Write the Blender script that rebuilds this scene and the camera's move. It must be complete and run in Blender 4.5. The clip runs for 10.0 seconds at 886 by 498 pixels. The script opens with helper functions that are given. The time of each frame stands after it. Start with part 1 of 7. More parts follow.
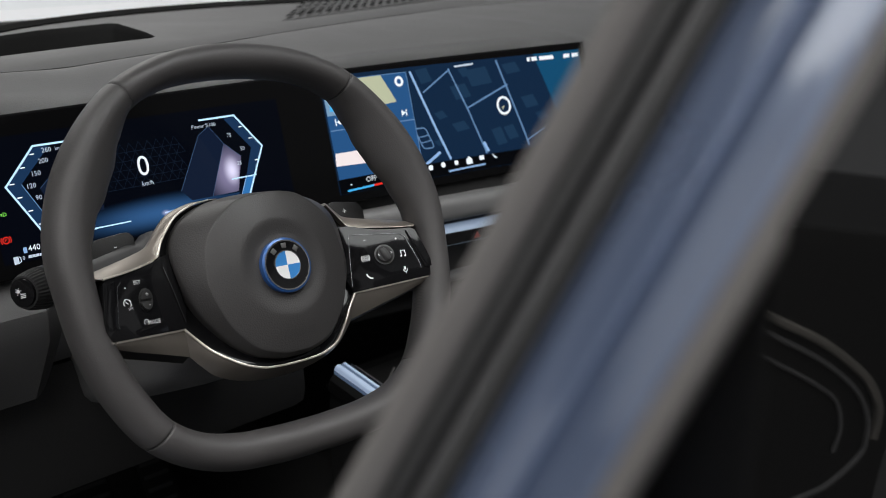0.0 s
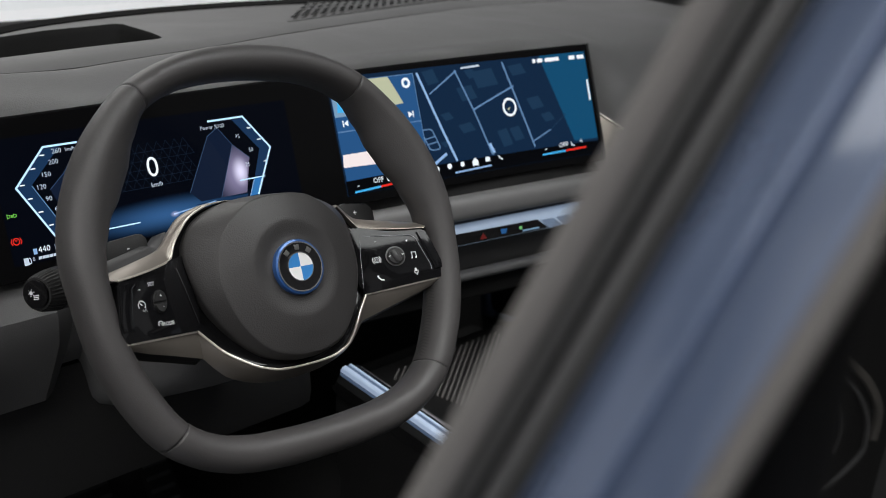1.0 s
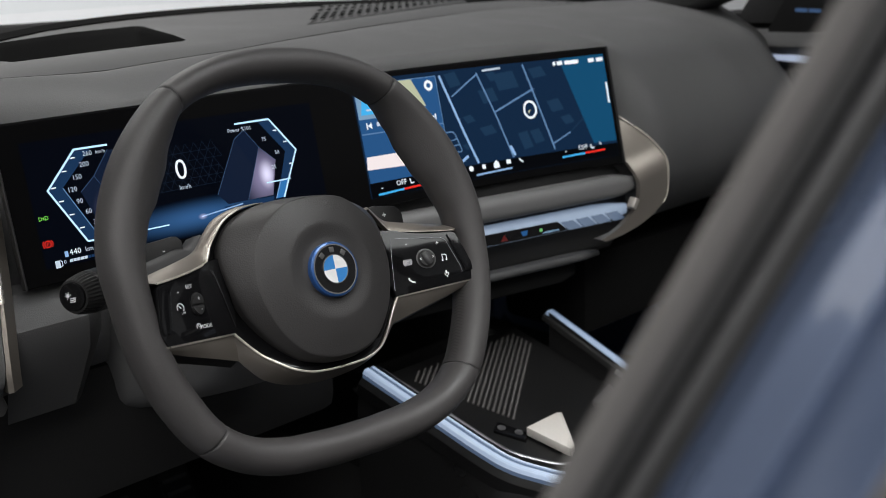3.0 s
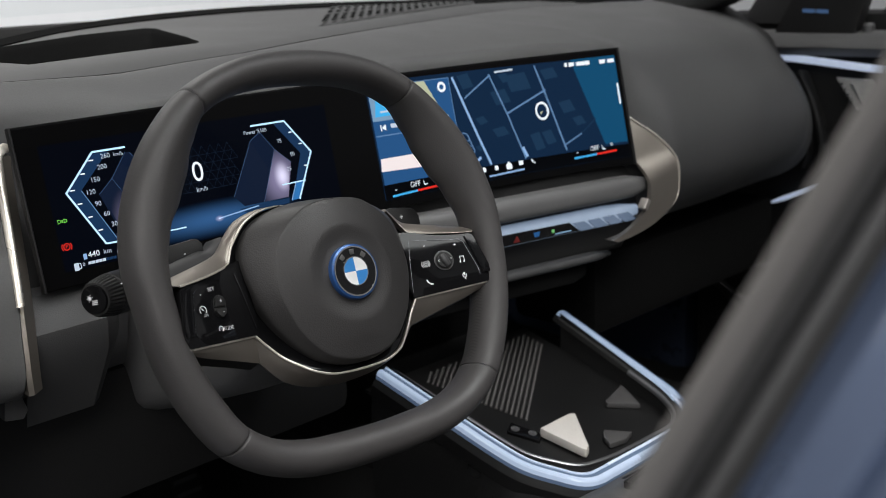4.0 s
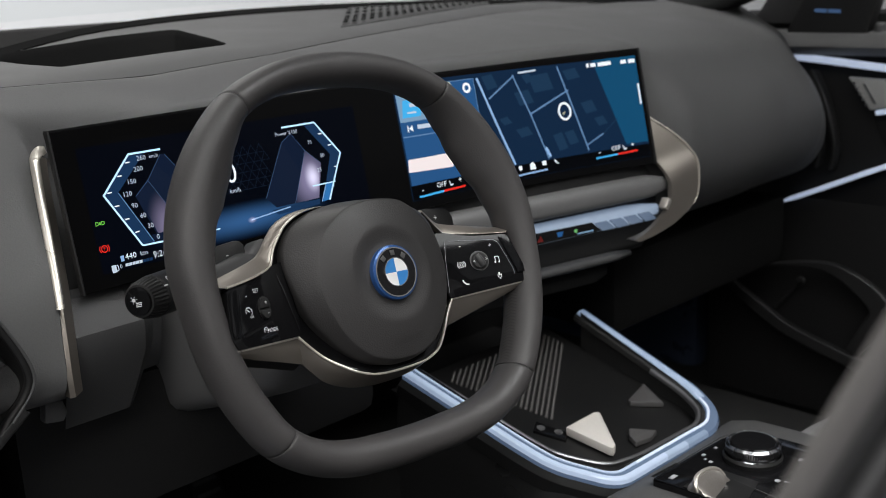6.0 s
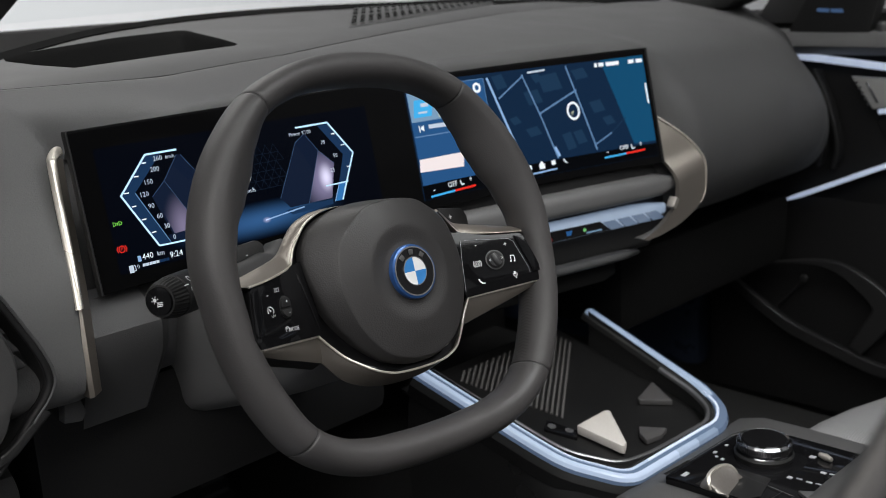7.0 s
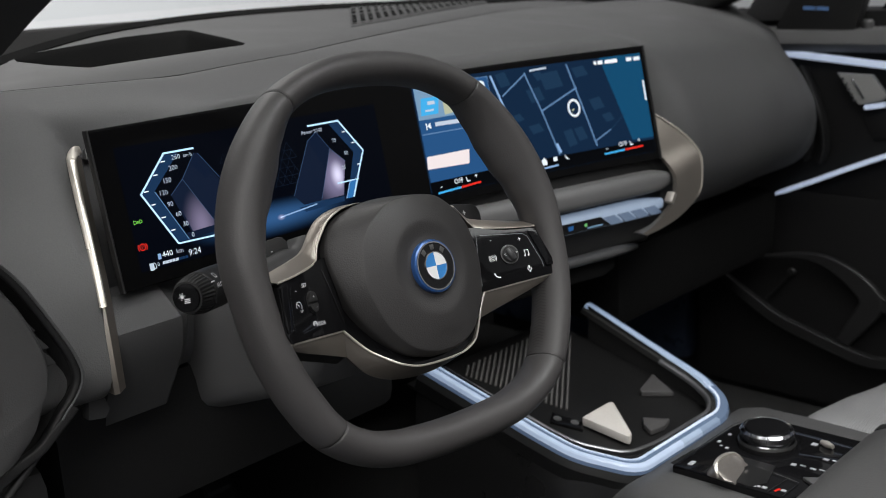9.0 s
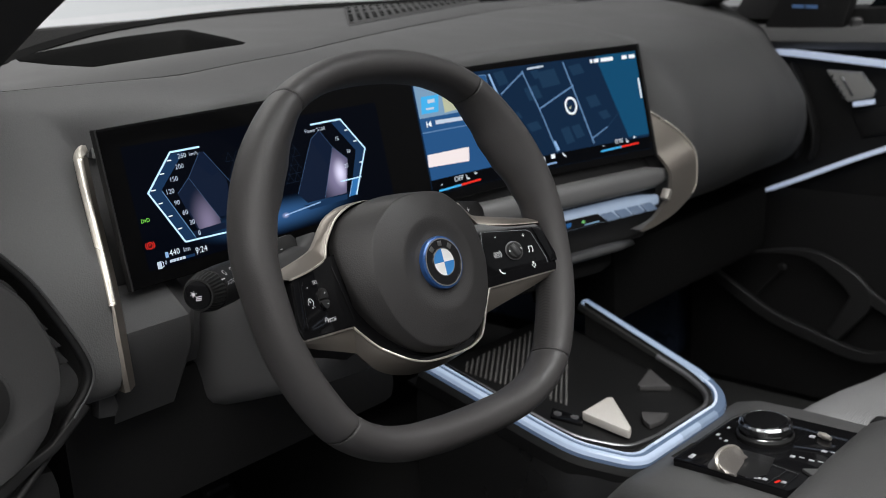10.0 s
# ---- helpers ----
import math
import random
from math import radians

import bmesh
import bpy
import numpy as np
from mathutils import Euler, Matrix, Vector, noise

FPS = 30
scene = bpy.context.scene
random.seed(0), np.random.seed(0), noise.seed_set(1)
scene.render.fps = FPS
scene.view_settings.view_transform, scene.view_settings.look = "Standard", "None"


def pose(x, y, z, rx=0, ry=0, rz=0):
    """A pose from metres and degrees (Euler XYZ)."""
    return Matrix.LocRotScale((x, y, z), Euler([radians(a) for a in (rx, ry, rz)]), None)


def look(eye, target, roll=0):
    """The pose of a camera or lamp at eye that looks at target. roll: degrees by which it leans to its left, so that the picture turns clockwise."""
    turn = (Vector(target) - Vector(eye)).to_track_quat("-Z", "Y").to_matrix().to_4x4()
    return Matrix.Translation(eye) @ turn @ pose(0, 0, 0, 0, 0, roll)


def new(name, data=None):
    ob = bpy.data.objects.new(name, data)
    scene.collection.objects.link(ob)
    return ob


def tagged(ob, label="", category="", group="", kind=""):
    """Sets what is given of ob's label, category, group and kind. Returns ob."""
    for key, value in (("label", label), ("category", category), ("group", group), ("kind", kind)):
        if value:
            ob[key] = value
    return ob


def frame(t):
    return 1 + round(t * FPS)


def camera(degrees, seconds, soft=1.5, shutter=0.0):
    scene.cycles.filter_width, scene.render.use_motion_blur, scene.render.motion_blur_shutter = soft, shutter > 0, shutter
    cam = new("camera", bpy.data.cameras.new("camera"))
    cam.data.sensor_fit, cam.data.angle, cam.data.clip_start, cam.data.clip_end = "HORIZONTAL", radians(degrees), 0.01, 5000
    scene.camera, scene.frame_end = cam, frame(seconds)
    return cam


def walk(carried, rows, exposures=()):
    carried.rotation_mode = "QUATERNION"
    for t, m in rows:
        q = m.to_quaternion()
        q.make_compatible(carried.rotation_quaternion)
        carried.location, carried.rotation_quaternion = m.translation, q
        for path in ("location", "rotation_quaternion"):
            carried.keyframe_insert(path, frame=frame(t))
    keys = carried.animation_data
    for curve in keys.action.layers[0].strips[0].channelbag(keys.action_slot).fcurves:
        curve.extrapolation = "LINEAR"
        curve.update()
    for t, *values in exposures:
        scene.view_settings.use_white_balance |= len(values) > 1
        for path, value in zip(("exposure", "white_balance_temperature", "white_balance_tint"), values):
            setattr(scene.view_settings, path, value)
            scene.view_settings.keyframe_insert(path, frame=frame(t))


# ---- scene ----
cam = camera(46.3, 10.0, soft=0.38)
PATH = [
    (0, (-0.455, -0.682, 1.244), (0.852, 0.74, 0.726), -2.8),
    (0.5, (-0.46, -0.676, 1.243), (0.853, 0.742, 0.728), -2.7),
    (1, (-0.468, -0.67, 1.246), (0.852, 0.741, 0.728), -2.6),
    (1.5, (-0.473, -0.666, 1.248), (0.848, 0.743, 0.728), -2.5),
    (2, (-0.481, -0.658, 1.248), (0.846, 0.746, 0.731), -2.5),
    (2.5, (-0.487, -0.653, 1.248), (0.842, 0.751, 0.733), -2.5),
    (4, (-0.507, -0.636, 1.251), (0.826, 0.763, 0.736), -2.6),
    (4.5, (-0.514, -0.63, 1.253), (0.821, 0.767, 0.737), -2.6),
    (5, (-0.522, -0.624, 1.253), (0.816, 0.77, 0.738), -2.7),
    (5.5, (-0.53, -0.618, 1.254), (0.811, 0.773, 0.738), -2.7),
    (7, (-0.556, -0.599, 1.256), (0.799, 0.778, 0.739), -2.8),
    (7.5, (-0.566, -0.595, 1.257), (0.796, 0.775, 0.739), -2.8),
    (8, (-0.576, -0.589, 1.258), (0.795, 0.77, 0.738), -2.8),
    (8.5, (-0.585, -0.585, 1.258), (0.797, 0.764, 0.738), -2.9),
    (9, (-0.596, -0.581, 1.259), (0.797, 0.756, 0.737), -2.9),
    (9.5, (-0.606, -0.576, 1.26), (0.799, 0.748, 0.736), -2.9),
    (10, (-0.617, -0.571, 1.26), (0.799, 0.74, 0.735), -3.0),
]
walk(cam, [(t, look(eye, target, roll)) for t, eye, target, roll in PATH])

cam.data.dof.use_dof, cam.data.dof.focus_distance, cam.data.dof.aperture_fstop = True, 0.90, 7.5

# ---- studio light ----
world = bpy.data.worlds.new("studio")
scene.world = world
world.use_nodes = True
wn = world.node_tree.nodes
wl = world.node_tree.links
bg = wn["Background"]
tc = wn.new("ShaderNodeTexCoord")
sep = wn.new("ShaderNodeSeparateXYZ")
ramp = wn.new("ShaderNodeValToRGB")
wl.new(tc.outputs["Generated"], sep.inputs[0])
wl.new(sep.outputs["Z"], ramp.inputs[0])
wl.new(ramp.outputs[0], bg.inputs[0])
ramp.color_ramp.elements[0].position = 0.0
ramp.color_ramp.elements[0].color = (0.66, 0.665, 0.68, 1)
ramp.color_ramp.elements[1].position = 0.35
ramp.color_ramp.elements[1].color = (0.62, 0.625, 0.64, 1)
ceil = ramp.color_ramp.elements.new(0.6)
ceil.color = (0.30, 0.305, 0.315, 1)
bg.inputs[1].default_value = 0.52


def area_lamp(name, eye, target, sx, sy, watts, color=(1, 1, 1)):
    lamp = bpy.data.lights.new(name, "AREA")
    lamp.shape, lamp.size, lamp.size_y, lamp.energy, lamp.color = "RECTANGLE", sx, sy, watts, color
    ob = new(name, lamp)
    ob.matrix_world = look(eye, target)
    return ob


# unseen area lamps, placed and powered to match the brightness in the cabin
area_lamp("assumed_softbox", (-1.8, -0.6, 3.3), (0.1, 0.1, 1.0), 2.4, 3.0, 55, (1.0, 0.985, 0.97))
area_lamp("assumed_softbox", (-2.1, -1.9, 3.4), (0.1, 0.1, 1.0), 2.2, 1.8, 36, (1.0, 0.97, 0.93))
area_lamp("assumed_softbox", (0.4, 3.2, 3.6), (0.4, 0.3, 1.1), 3.0, 1.6, 45, (1.0, 0.98, 0.95))
area_lamp("assumed_softbox", (0.45, -1.45, 3.6), (0.45, -1.2, 1.0), 2.6, 2.6, 147, (1.0, 0.99, 0.98))
# unseen lamp added to whiten the backdrop
area_lamp("assumed_backdrop_lamp", (3.0, 4.5, 4.2), (4.5, 9.0, 0.8), 6.0, 1.0, 190)

# ---- materials ----
MATS = {}


def material(name, color, rough=0.5, metal=0.0, grain=0.0, scale=400.0, tint=0.0, spec=0.5, coat=0.0, emit=None, power=0.0):
    """A surface with fine relief and slow and fine change of colour and gloss."""
    m = bpy.data.materials.new(name)
    m.use_nodes = True
    nt = m.node_tree
    b = nt.nodes["Principled BSDF"]
    b.inputs["Base Color"].default_value = (*color, 1)
    b.inputs["Roughness"].default_value = rough
    b.inputs["Metallic"].default_value = metal
    b.inputs["Specular IOR Level"].default_value = spec
    b.inputs["Coat Weight"].default_value = coat
    b.inputs["Coat Roughness"].default_value = 0.05
    if emit:
        b.inputs["Emission Color"].default_value = (*emit, 1)
        b.inputs["Emission Strength"].default_value = power
    co = nt.nodes.new("ShaderNodeTexCoord")
    if tint or grain:
        big = nt.nodes.new("ShaderNodeTexNoise")
        big.inputs["Scale"].default_value = 9.0
        big.inputs["Detail"].default_value = 5.0
        fine = nt.nodes.new("ShaderNodeTexNoise")
        fine.inputs["Scale"].default_value = scale
        fine.inputs["Detail"].default_value = 2.0
        nt.links.new(co.outputs["Object"], big.inputs["Vector"])
        nt.links.new(co.outputs["Object"], fine.inputs["Vector"])
    if tint:
        mixed = nt.nodes.new("ShaderNodeMath")
        mixed.operation = "ADD"
        nt.links.new(big.outputs["Fac"], mixed.inputs[0])
        nt.links.new(fine.outputs["Fac"], mixed.inputs[1])
        span = nt.nodes.new("ShaderNodeMapRange")
        span.inputs["From Min"].default_value, span.inputs["From Max"].default_value = 0.6, 1.4
        span.inputs["To Min"].default_value, span.inputs["To Max"].default_value = 1 - tint, 1 + tint
        nt.links.new(mixed.outputs[0], span.inputs["Value"])
        mul = nt.nodes.new("ShaderNodeVectorMath")
        mul.operation = "SCALE"
        mul.inputs[0].default_value = color
        nt.links.new(span.outputs[0], mul.inputs["Scale"])
        nt.links.new(mul.outputs[0], b.inputs["Base Color"])
        rr = nt.nodes.new("ShaderNodeMapRange")
        rr.inputs["From Min"].default_value, rr.inputs["From Max"].default_value = 0.3, 0.7
        rr.inputs["To Min"].default_value, rr.inputs["To Max"].default_value = max(0, rough - 0.06), min(1, rough + 0.06)
        nt.links.new(big.outputs["Fac"], rr.inputs["Value"])
        nt.links.new(rr.outputs[0], b.inputs["Roughness"])
    if grain:
        cell = nt.nodes.new("ShaderNodeTexVoronoi")
        cell.inputs["Scale"].default_value = scale
        nt.links.new(co.outputs["Object"], cell.inputs["Vector"])
        bump = nt.nodes.new("ShaderNodeBump")
        bump.inputs["Strength"].default_value = grain
        bump.inputs["Distance"].default_value = 0.0006
        nt.links.new(cell.outputs["Distance"], bump.inputs["Height"])
        nt.links.new(bump.outputs[0], b.inputs["Normal"])
    MATS[name] = m
    return m


def glow(name, color, power):
    return material(name, (0.002, 0.002, 0.0022), 0.10, spec=0.02, emit=color, power=power)


LEATHER = material("black_leather", (0.0480, 0.0455, 0.0455), 0.50, grain=0.15, scale=900, tint=0.10)
LACE = material("laced_leather", (0.033, 0.0315, 0.0315), 0.6, grain=0.3, scale=900, tint=0.1)
PAD = material("airbag_cover_vinyl", (0.0275, 0.0262, 0.0262), 0.50, grain=0.20, scale=800, tint=0.12)
DASH = material("dash_vinyl", (0.083, 0.083, 0.084), 0.55, grain=0.22, scale=650, tint=0.08)
DASHTOP = material("dash_cap_plastic", (0.080, 0.080, 0.081), 0.62, grain=0.12, scale=700, tint=0.08, spec=0.3)
DARKPL = material("dark_plastic", (0.016, 0.016, 0.0163), 0.5, grain=0.2, scale=800, tint=0.10, spec=0.35)
GREYPL = material("grey_plastic", (0.07, 0.07, 0.072), 0.5, grain=0.2, scale=800, tint=0.10)
SHROUD = material("shroud_plastic", (0.052, 0.052, 0.0535), 0.5, grain=0.2, scale=800, tint=0.08)
PIANO = material("piano_black", (0.006, 0.006, 0.0066), 0.06, tint=0.05, spec=0.30)
GLASSBLK = material("display_glass", (0.004, 0.004, 0.0043), 0.10, spec=0.05)
# black for the windscreen print, and as painted shade in recesses and under the dash
PRINTSHADE = material("black_print_and_shade", (0.012, 0.012, 0.012), 0.95, spec=0.0, tint=0.1)
COLM = material("column_plastic", (0.105, 0.104, 0.105), 0.55, grain=0.2, scale=800, tint=0.08)
VENTM = material("vent_cover_plastic", (0.060, 0.0595, 0.060), 0.55, grain=0.2, scale=800, tint=0.08)
LEDGE = material("charcoal_plastic", (0.034, 0.034, 0.035), 0.5, grain=0.2, scale=800, tint=0.08)
LIGHTBAR = material("lit_bar_acrylic", (0.30, 0.36, 0.44), 0.18, emit=(0.52, 0.68, 0.95), power=0.26, coat=0.5, tint=0.08, scale=60)
WGOLD = material("dark_champagne_metal", (0.310, 0.279, 0.247), 0.39, metal=0.84, grain=0.05, scale=1500, tint=0.08)
# lighter copy of the champagne metal, for polished lips and painted edge highlights
GOLDBR = material("champagne_lip_and_highlight", (0.72, 0.675, 0.60), 0.30, metal=0.7, tint=0.05)
CHROME = material("satin_chrome", (0.6, 0.6, 0.62), 0.2, metal=1.0, tint=0.05)
PEARL = material("pearl_plastic", (0.62, 0.58, 0.53), 0.38, metal=0.75, tint=0.06)
CARPET = material("black_carpet", (0.033, 0.033, 0.033), 0.95, grain=1.0, scale=1200, tint=0.25, spec=0.15)
SEATGREY = material("grey_leather", (0.20, 0.20, 0.205), 0.5, grain=0.35, scale=500, tint=0.08)
ARMREST = material("grey_armrest_leather", (0.072, 0.072, 0.072), 0.5, grain=0.4, scale=600, tint=0.08)
RUBBER = material("rubber_seal", (0.015, 0.015, 0.015), 0.6, tint=0.15, scale=300)
BLUE = material("blue_metallic_paint", (0.093, 0.124, 0.202), 0.30, metal=0.50, coat=0.6, tint=0.08, scale=2500)
TRIM = material("pillar_trim_fabric", (0.092, 0.087, 0.084), 0.8, grain=0.5, scale=900, tint=0.1)
EDGERUB = material("grey_rubber", (0.072, 0.068, 0.066), 0.6, tint=0.1)
HEADLINER = material("headliner_cloth", (0.03, 0.03, 0.03), 0.95, grain=0.6, scale=900, tint=0.15)
RING = material("blue_ring_enamel", (0.03, 0.10, 0.30), 0.3, metal=0.4, coat=0.6)
WHITE = material("white_enamel", (0.78, 0.78, 0.78), 0.3, coat=0.3, tint=0.02)
SKY = material("sky_blue_enamel", (0.03, 0.20, 0.52), 0.3, coat=0.3, tint=0.02)
PRINT = material("white_print", (0.6, 0.6, 0.6), 0.5, emit=(0.8, 0.85, 0.9), power=0.12)
BACKW = material("white_backdrop_paint", (0.86, 0.865, 0.875), 0.7, tint=0.03, scale=20)
FLOORM = material("studio_floor_paint", (0.20, 0.20, 0.203), 0.5, tint=0.06, scale=40)
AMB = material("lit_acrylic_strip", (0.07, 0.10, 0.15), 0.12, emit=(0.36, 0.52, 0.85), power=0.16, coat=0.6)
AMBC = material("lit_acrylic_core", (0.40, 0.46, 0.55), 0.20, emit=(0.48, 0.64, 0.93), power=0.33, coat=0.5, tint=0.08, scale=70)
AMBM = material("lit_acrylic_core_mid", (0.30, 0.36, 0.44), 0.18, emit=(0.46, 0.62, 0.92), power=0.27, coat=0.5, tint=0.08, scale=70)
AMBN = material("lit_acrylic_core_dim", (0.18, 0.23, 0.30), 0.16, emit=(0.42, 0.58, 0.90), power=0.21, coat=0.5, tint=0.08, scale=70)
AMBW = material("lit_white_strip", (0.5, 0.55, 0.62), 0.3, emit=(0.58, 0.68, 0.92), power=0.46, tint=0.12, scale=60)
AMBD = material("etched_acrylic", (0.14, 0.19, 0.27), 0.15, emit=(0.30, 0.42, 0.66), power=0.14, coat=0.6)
S_NAVY = glow("screen_navy", (0.0005, 0.0013, 0.0040), 1.0)
S_NAVY2 = glow("screen_map_land", (0.0052, 0.0195, 0.051), 1.0)
S_BLUE = glow("screen_map_water", (0.006, 0.070, 0.158), 1.0)
S_BLOCK = glow("screen_map_block", (0.0110, 0.0360, 0.080), 1.0)
S_FAINT = glow("screen_faint_line", (0.045, 0.085, 0.17), 1.0)
S_PANE = glow("screen_pane", (0.020, 0.088, 0.235), 1.0)
S_PANE2 = glow("screen_pane_light", (0.20, 0.34, 0.50), 1.0)
S_ROAD = glow("screen_road", (0.125, 0.24, 0.44), 1.0)
S_ROADL = glow("screen_road_bright", (0.28, 0.46, 0.76), 1.0)
S_WHITE = glow("screen_white", (0.85, 0.93, 1.0), 1.05)
S_TEXT = glow("screen_text", (0.62, 0.72, 0.85), 0.9)
S_CYAN = glow("screen_cyan", (0.06, 0.44, 0.85), 1.0)
S_RED = glow("screen_red", (0.75, 0.03, 0.02), 1.0)
S_GREEN = glow("screen_green", (0.22, 0.75, 0.10), 0.8)
S_EDGE = glow("screen_gauge_edge", (0.50, 0.75, 1.0), 1.2)
S_STRIP = glow("screen_gauge_band", (0.010, 0.034, 0.090), 1.0)
S_BAND = glow("screen_charge_band", (0.030, 0.17, 0.44), 1.0)
S_BLACK = glow("screen_black_bar", (0.0006, 0.0010, 0.0020), 1.0)
S_FACET = glow("screen_gauge_facet", (0.0058, 0.0118, 0.031), 1.0)
S_FACET2 = glow("screen_gauge_facet_light", (0.0045, 0.0105, 0.030), 1.0)
S_CREAM = glow("screen_cream", (0.55, 0.58, 0.40), 0.9)
S_PINK = glow("screen_warm_white", (0.92, 0.82, 0.82), 1.0)
DOORBLK = material("black_door_plastic", (0.0085, 0.0085, 0.0088), 0.6, grain=0.2, scale=800, tint=0.1, spec=0.25)
LED = glow("green_led", (0.25, 0.75, 0.25), 0.6)


def glow_blob(name, color, power, centre=(0.5, 0.5), spread=(0.5, 0.5)):
    """Lit screen patch that fades out from a spot within it."""
    m = bpy.data.materials.new(name)
    m.use_nodes = True
    nt = m.node_tree
    b = nt.nodes["Principled BSDF"]
    b.inputs["Base Color"].default_value = (0.006, 0.006, 0.008, 1)
    b.inputs["Roughness"].default_value = 0.3
    co = nt.nodes.new("ShaderNodeTexCoord")
    sh = nt.nodes.new("ShaderNodeVectorMath")
    sh.operation = "SUBTRACT"
    sh.inputs[1].default_value = (centre[0], 0.5, centre[1])
    sc = nt.nodes.new("ShaderNodeVectorMath")
    sc.operation = "MULTIPLY"
    sc.inputs[1].default_value = (1 / spread[0], 0, 1 / spread[1])
    ln = nt.nodes.new("ShaderNodeVectorMath")
    ln.operation = "LENGTH"
    rp = nt.nodes.new("ShaderNodeValToRGB")
    rp.color_ramp.interpolation = "EASE"
    rp.color_ramp.elements[0].color = (*color, 1)
    rp.color_ramp.elements[1].color = (0, 0, 0, 1)
    tr = nt.nodes.new("ShaderNodeBsdfTransparent")
    add = nt.nodes.new("ShaderNodeAddShader")
    em = nt.nodes.new("ShaderNodeEmission")
    em.inputs["Strength"].default_value = power
    nt.links.new(rp.outputs[0], em.inputs[0])
    nt.links.new(tr.outputs[0], add.inputs[0])
    nt.links.new(em.outputs[0], add.inputs[1])
    nt.links.new(add.outputs[0], nt.nodes["Material Output"].inputs[0])
    nt.links.new(co.outputs["Generated"], sh.inputs[0])
    nt.links.new(sh.outputs[0], sc.inputs[0])
    nt.links.new(sc.outputs[0], ln.inputs[0])
    nt.links.new(ln.outputs["Value"], rp.inputs[0])
    nt.nodes.remove(b)
    return m


S_GLOW = glow_blob("screen_violet_glow", (0.62, 0.56, 0.74), 0.50)
S_GLOWW = glow_blob("screen_white_glow", (0.80, 0.80, 0.95), 0.70, (0.66, 0.44), (0.34, 0.36))
S_GLOWV = glow_blob("screen_facet_glow", (0.30, 0.26, 0.42), 0.85, (0.62, 0.40), (0.85, 0.80))
S_GLOWP = glow_blob("screen_pink_glow", (0.42, 0.35, 0.54), 0.50, (0.62, 0.05), (0.62, 0.80))
S_GLOWB = glow_blob("screen_blue_glow", (0.03, 0.10, 0.25), 1.0)


def clear_glass(name, color=(0.96, 0.98, 0.98)):
    m = bpy.data.materials.new(name)
    m.use_nodes = True
    nt = m.node_tree
    nt.nodes.remove(nt.nodes["Principled BSDF"])
    tr = nt.nodes.new("ShaderNodeBsdfTransparent")
    tr.inputs[0].default_value = (*color, 1)
    gl = nt.nodes.new("ShaderNodeBsdfGlossy")
    gl.inputs["Roughness"].default_value = 0.02
    mx = nt.nodes.new("ShaderNodeMixShader")
    mx.inputs[0].default_value = 0.05
    nt.links.new(tr.outputs[0], mx.inputs[1])
    nt.links.new(gl.outputs[0], mx.inputs[2])
    nt.links.new(mx.outputs[0], nt.nodes["Material Output"].inputs[0])
    return m


GLASS = clear_glass("clear_glass")
TINTED = clear_glass("tinted_glass", (0.10, 0.13, 0.14))

# ---- building helpers ----
ROOT = {}


def thing(name, label, category, base=(0, 0, 0), group="", kind="", matrix=None):
    ob = new(name)
    ob.empty_display_size = 0.05
    ob.matrix_world = matrix if matrix is not None else Matrix.Translation(base)
    ROOT[ob.name] = ob.matrix_world.copy()
    return tagged(ob, label, category, group, kind)


def root_matrix(ob):
    while ob.parent:
        ob = ob.parent
    return ROOT.get(ob.name, Matrix.Identity(4))


def part(name, bm, mat, parent=None, label="", local=False, angle=35, flat=False):
    """Links a bmesh as one mesh object under a thing or under a part."""
    bmesh.ops.remove_doubles(bm, verts=bm.verts, dist=1e-5)
    bmesh.ops.recalc_face_normals(bm, faces=bm.faces)
    if parent and not local:
        bmesh.ops.transform(bm, matrix=root_matrix(parent).inverted(), verts=bm.verts)
    me = bpy.data.meshes.new(name)
    bm.to_mesh(me)
    bm.free()
    if not flat:
        me.shade_smooth()
        me.set_sharp_from_angle(angle=radians(angle))
    me.materials.append(mat)
    ob = new(name, me)
    if parent:
        ob.parent = parent
    if label:
        ob["label"] = label
    return ob


def lerp(a, b, f):
    return a + (b - a) * f


def curve_through(points, count, closed=False):
    """Evenly drawn smooth curve through control points (Catmull-Rom)."""
    pts = [Vector(p) for p in points]
    k = len(pts)
    out = []
    spans = k if closed else k - 1
    for i in range(count if closed else count + 1):
        f = i / count * spans
        a = min(int(f), spans - 1)
        f -= a
        if closed:
            p0, p1, p2, p3 = (pts[(a + j - 1) % k] for j in range(4))
        else:
            p1, p2 = pts[a], pts[a + 1]
            p0 = pts[a - 1] if a else p1 * 2 - p2
            p3 = pts[a + 2] if a + 2 < k else p2 * 2 - p1
        out.append(0.5 * ((2 * p1) + (p2 - p0) * f + (2 * p0 - 5 * p1 + 4 * p2 - p3) * f * f + (3 * p1 - p0 - 3 * p2 + p3) * f ** 3))
    return out


def loft(sections, ring=False, caps=True, around=False):
    """Skin through sections of equal count. ring: each section is closed. around: last joins first."""
    bm = bmesh.new()
    rows = [[bm.verts.new(p) for p in s] for s in sections]
    k = len(rows[0])
    pairs = list(zip(rows, rows[1:])) + ([(rows[-1], rows[0])] if around else [])
    for a, b in pairs:
        for j in range(k if ring else k - 1):
            j2 = (j + 1) % k
            bm.faces.new((a[j], a[j2], b[j2], b[j]))
    if ring and caps and not around:
        bm.faces.new(rows[0])
        bm.faces.new(rows[-1])
    return bm


def solid(bm, thick, outward=True):
    """Gives a skin a thickness."""
    bmesh.ops.recalc_face_normals(bm, faces=bm.faces)
    bmesh.ops.solidify(bm, geom=bm.faces[:], thickness=thick)
    return bm


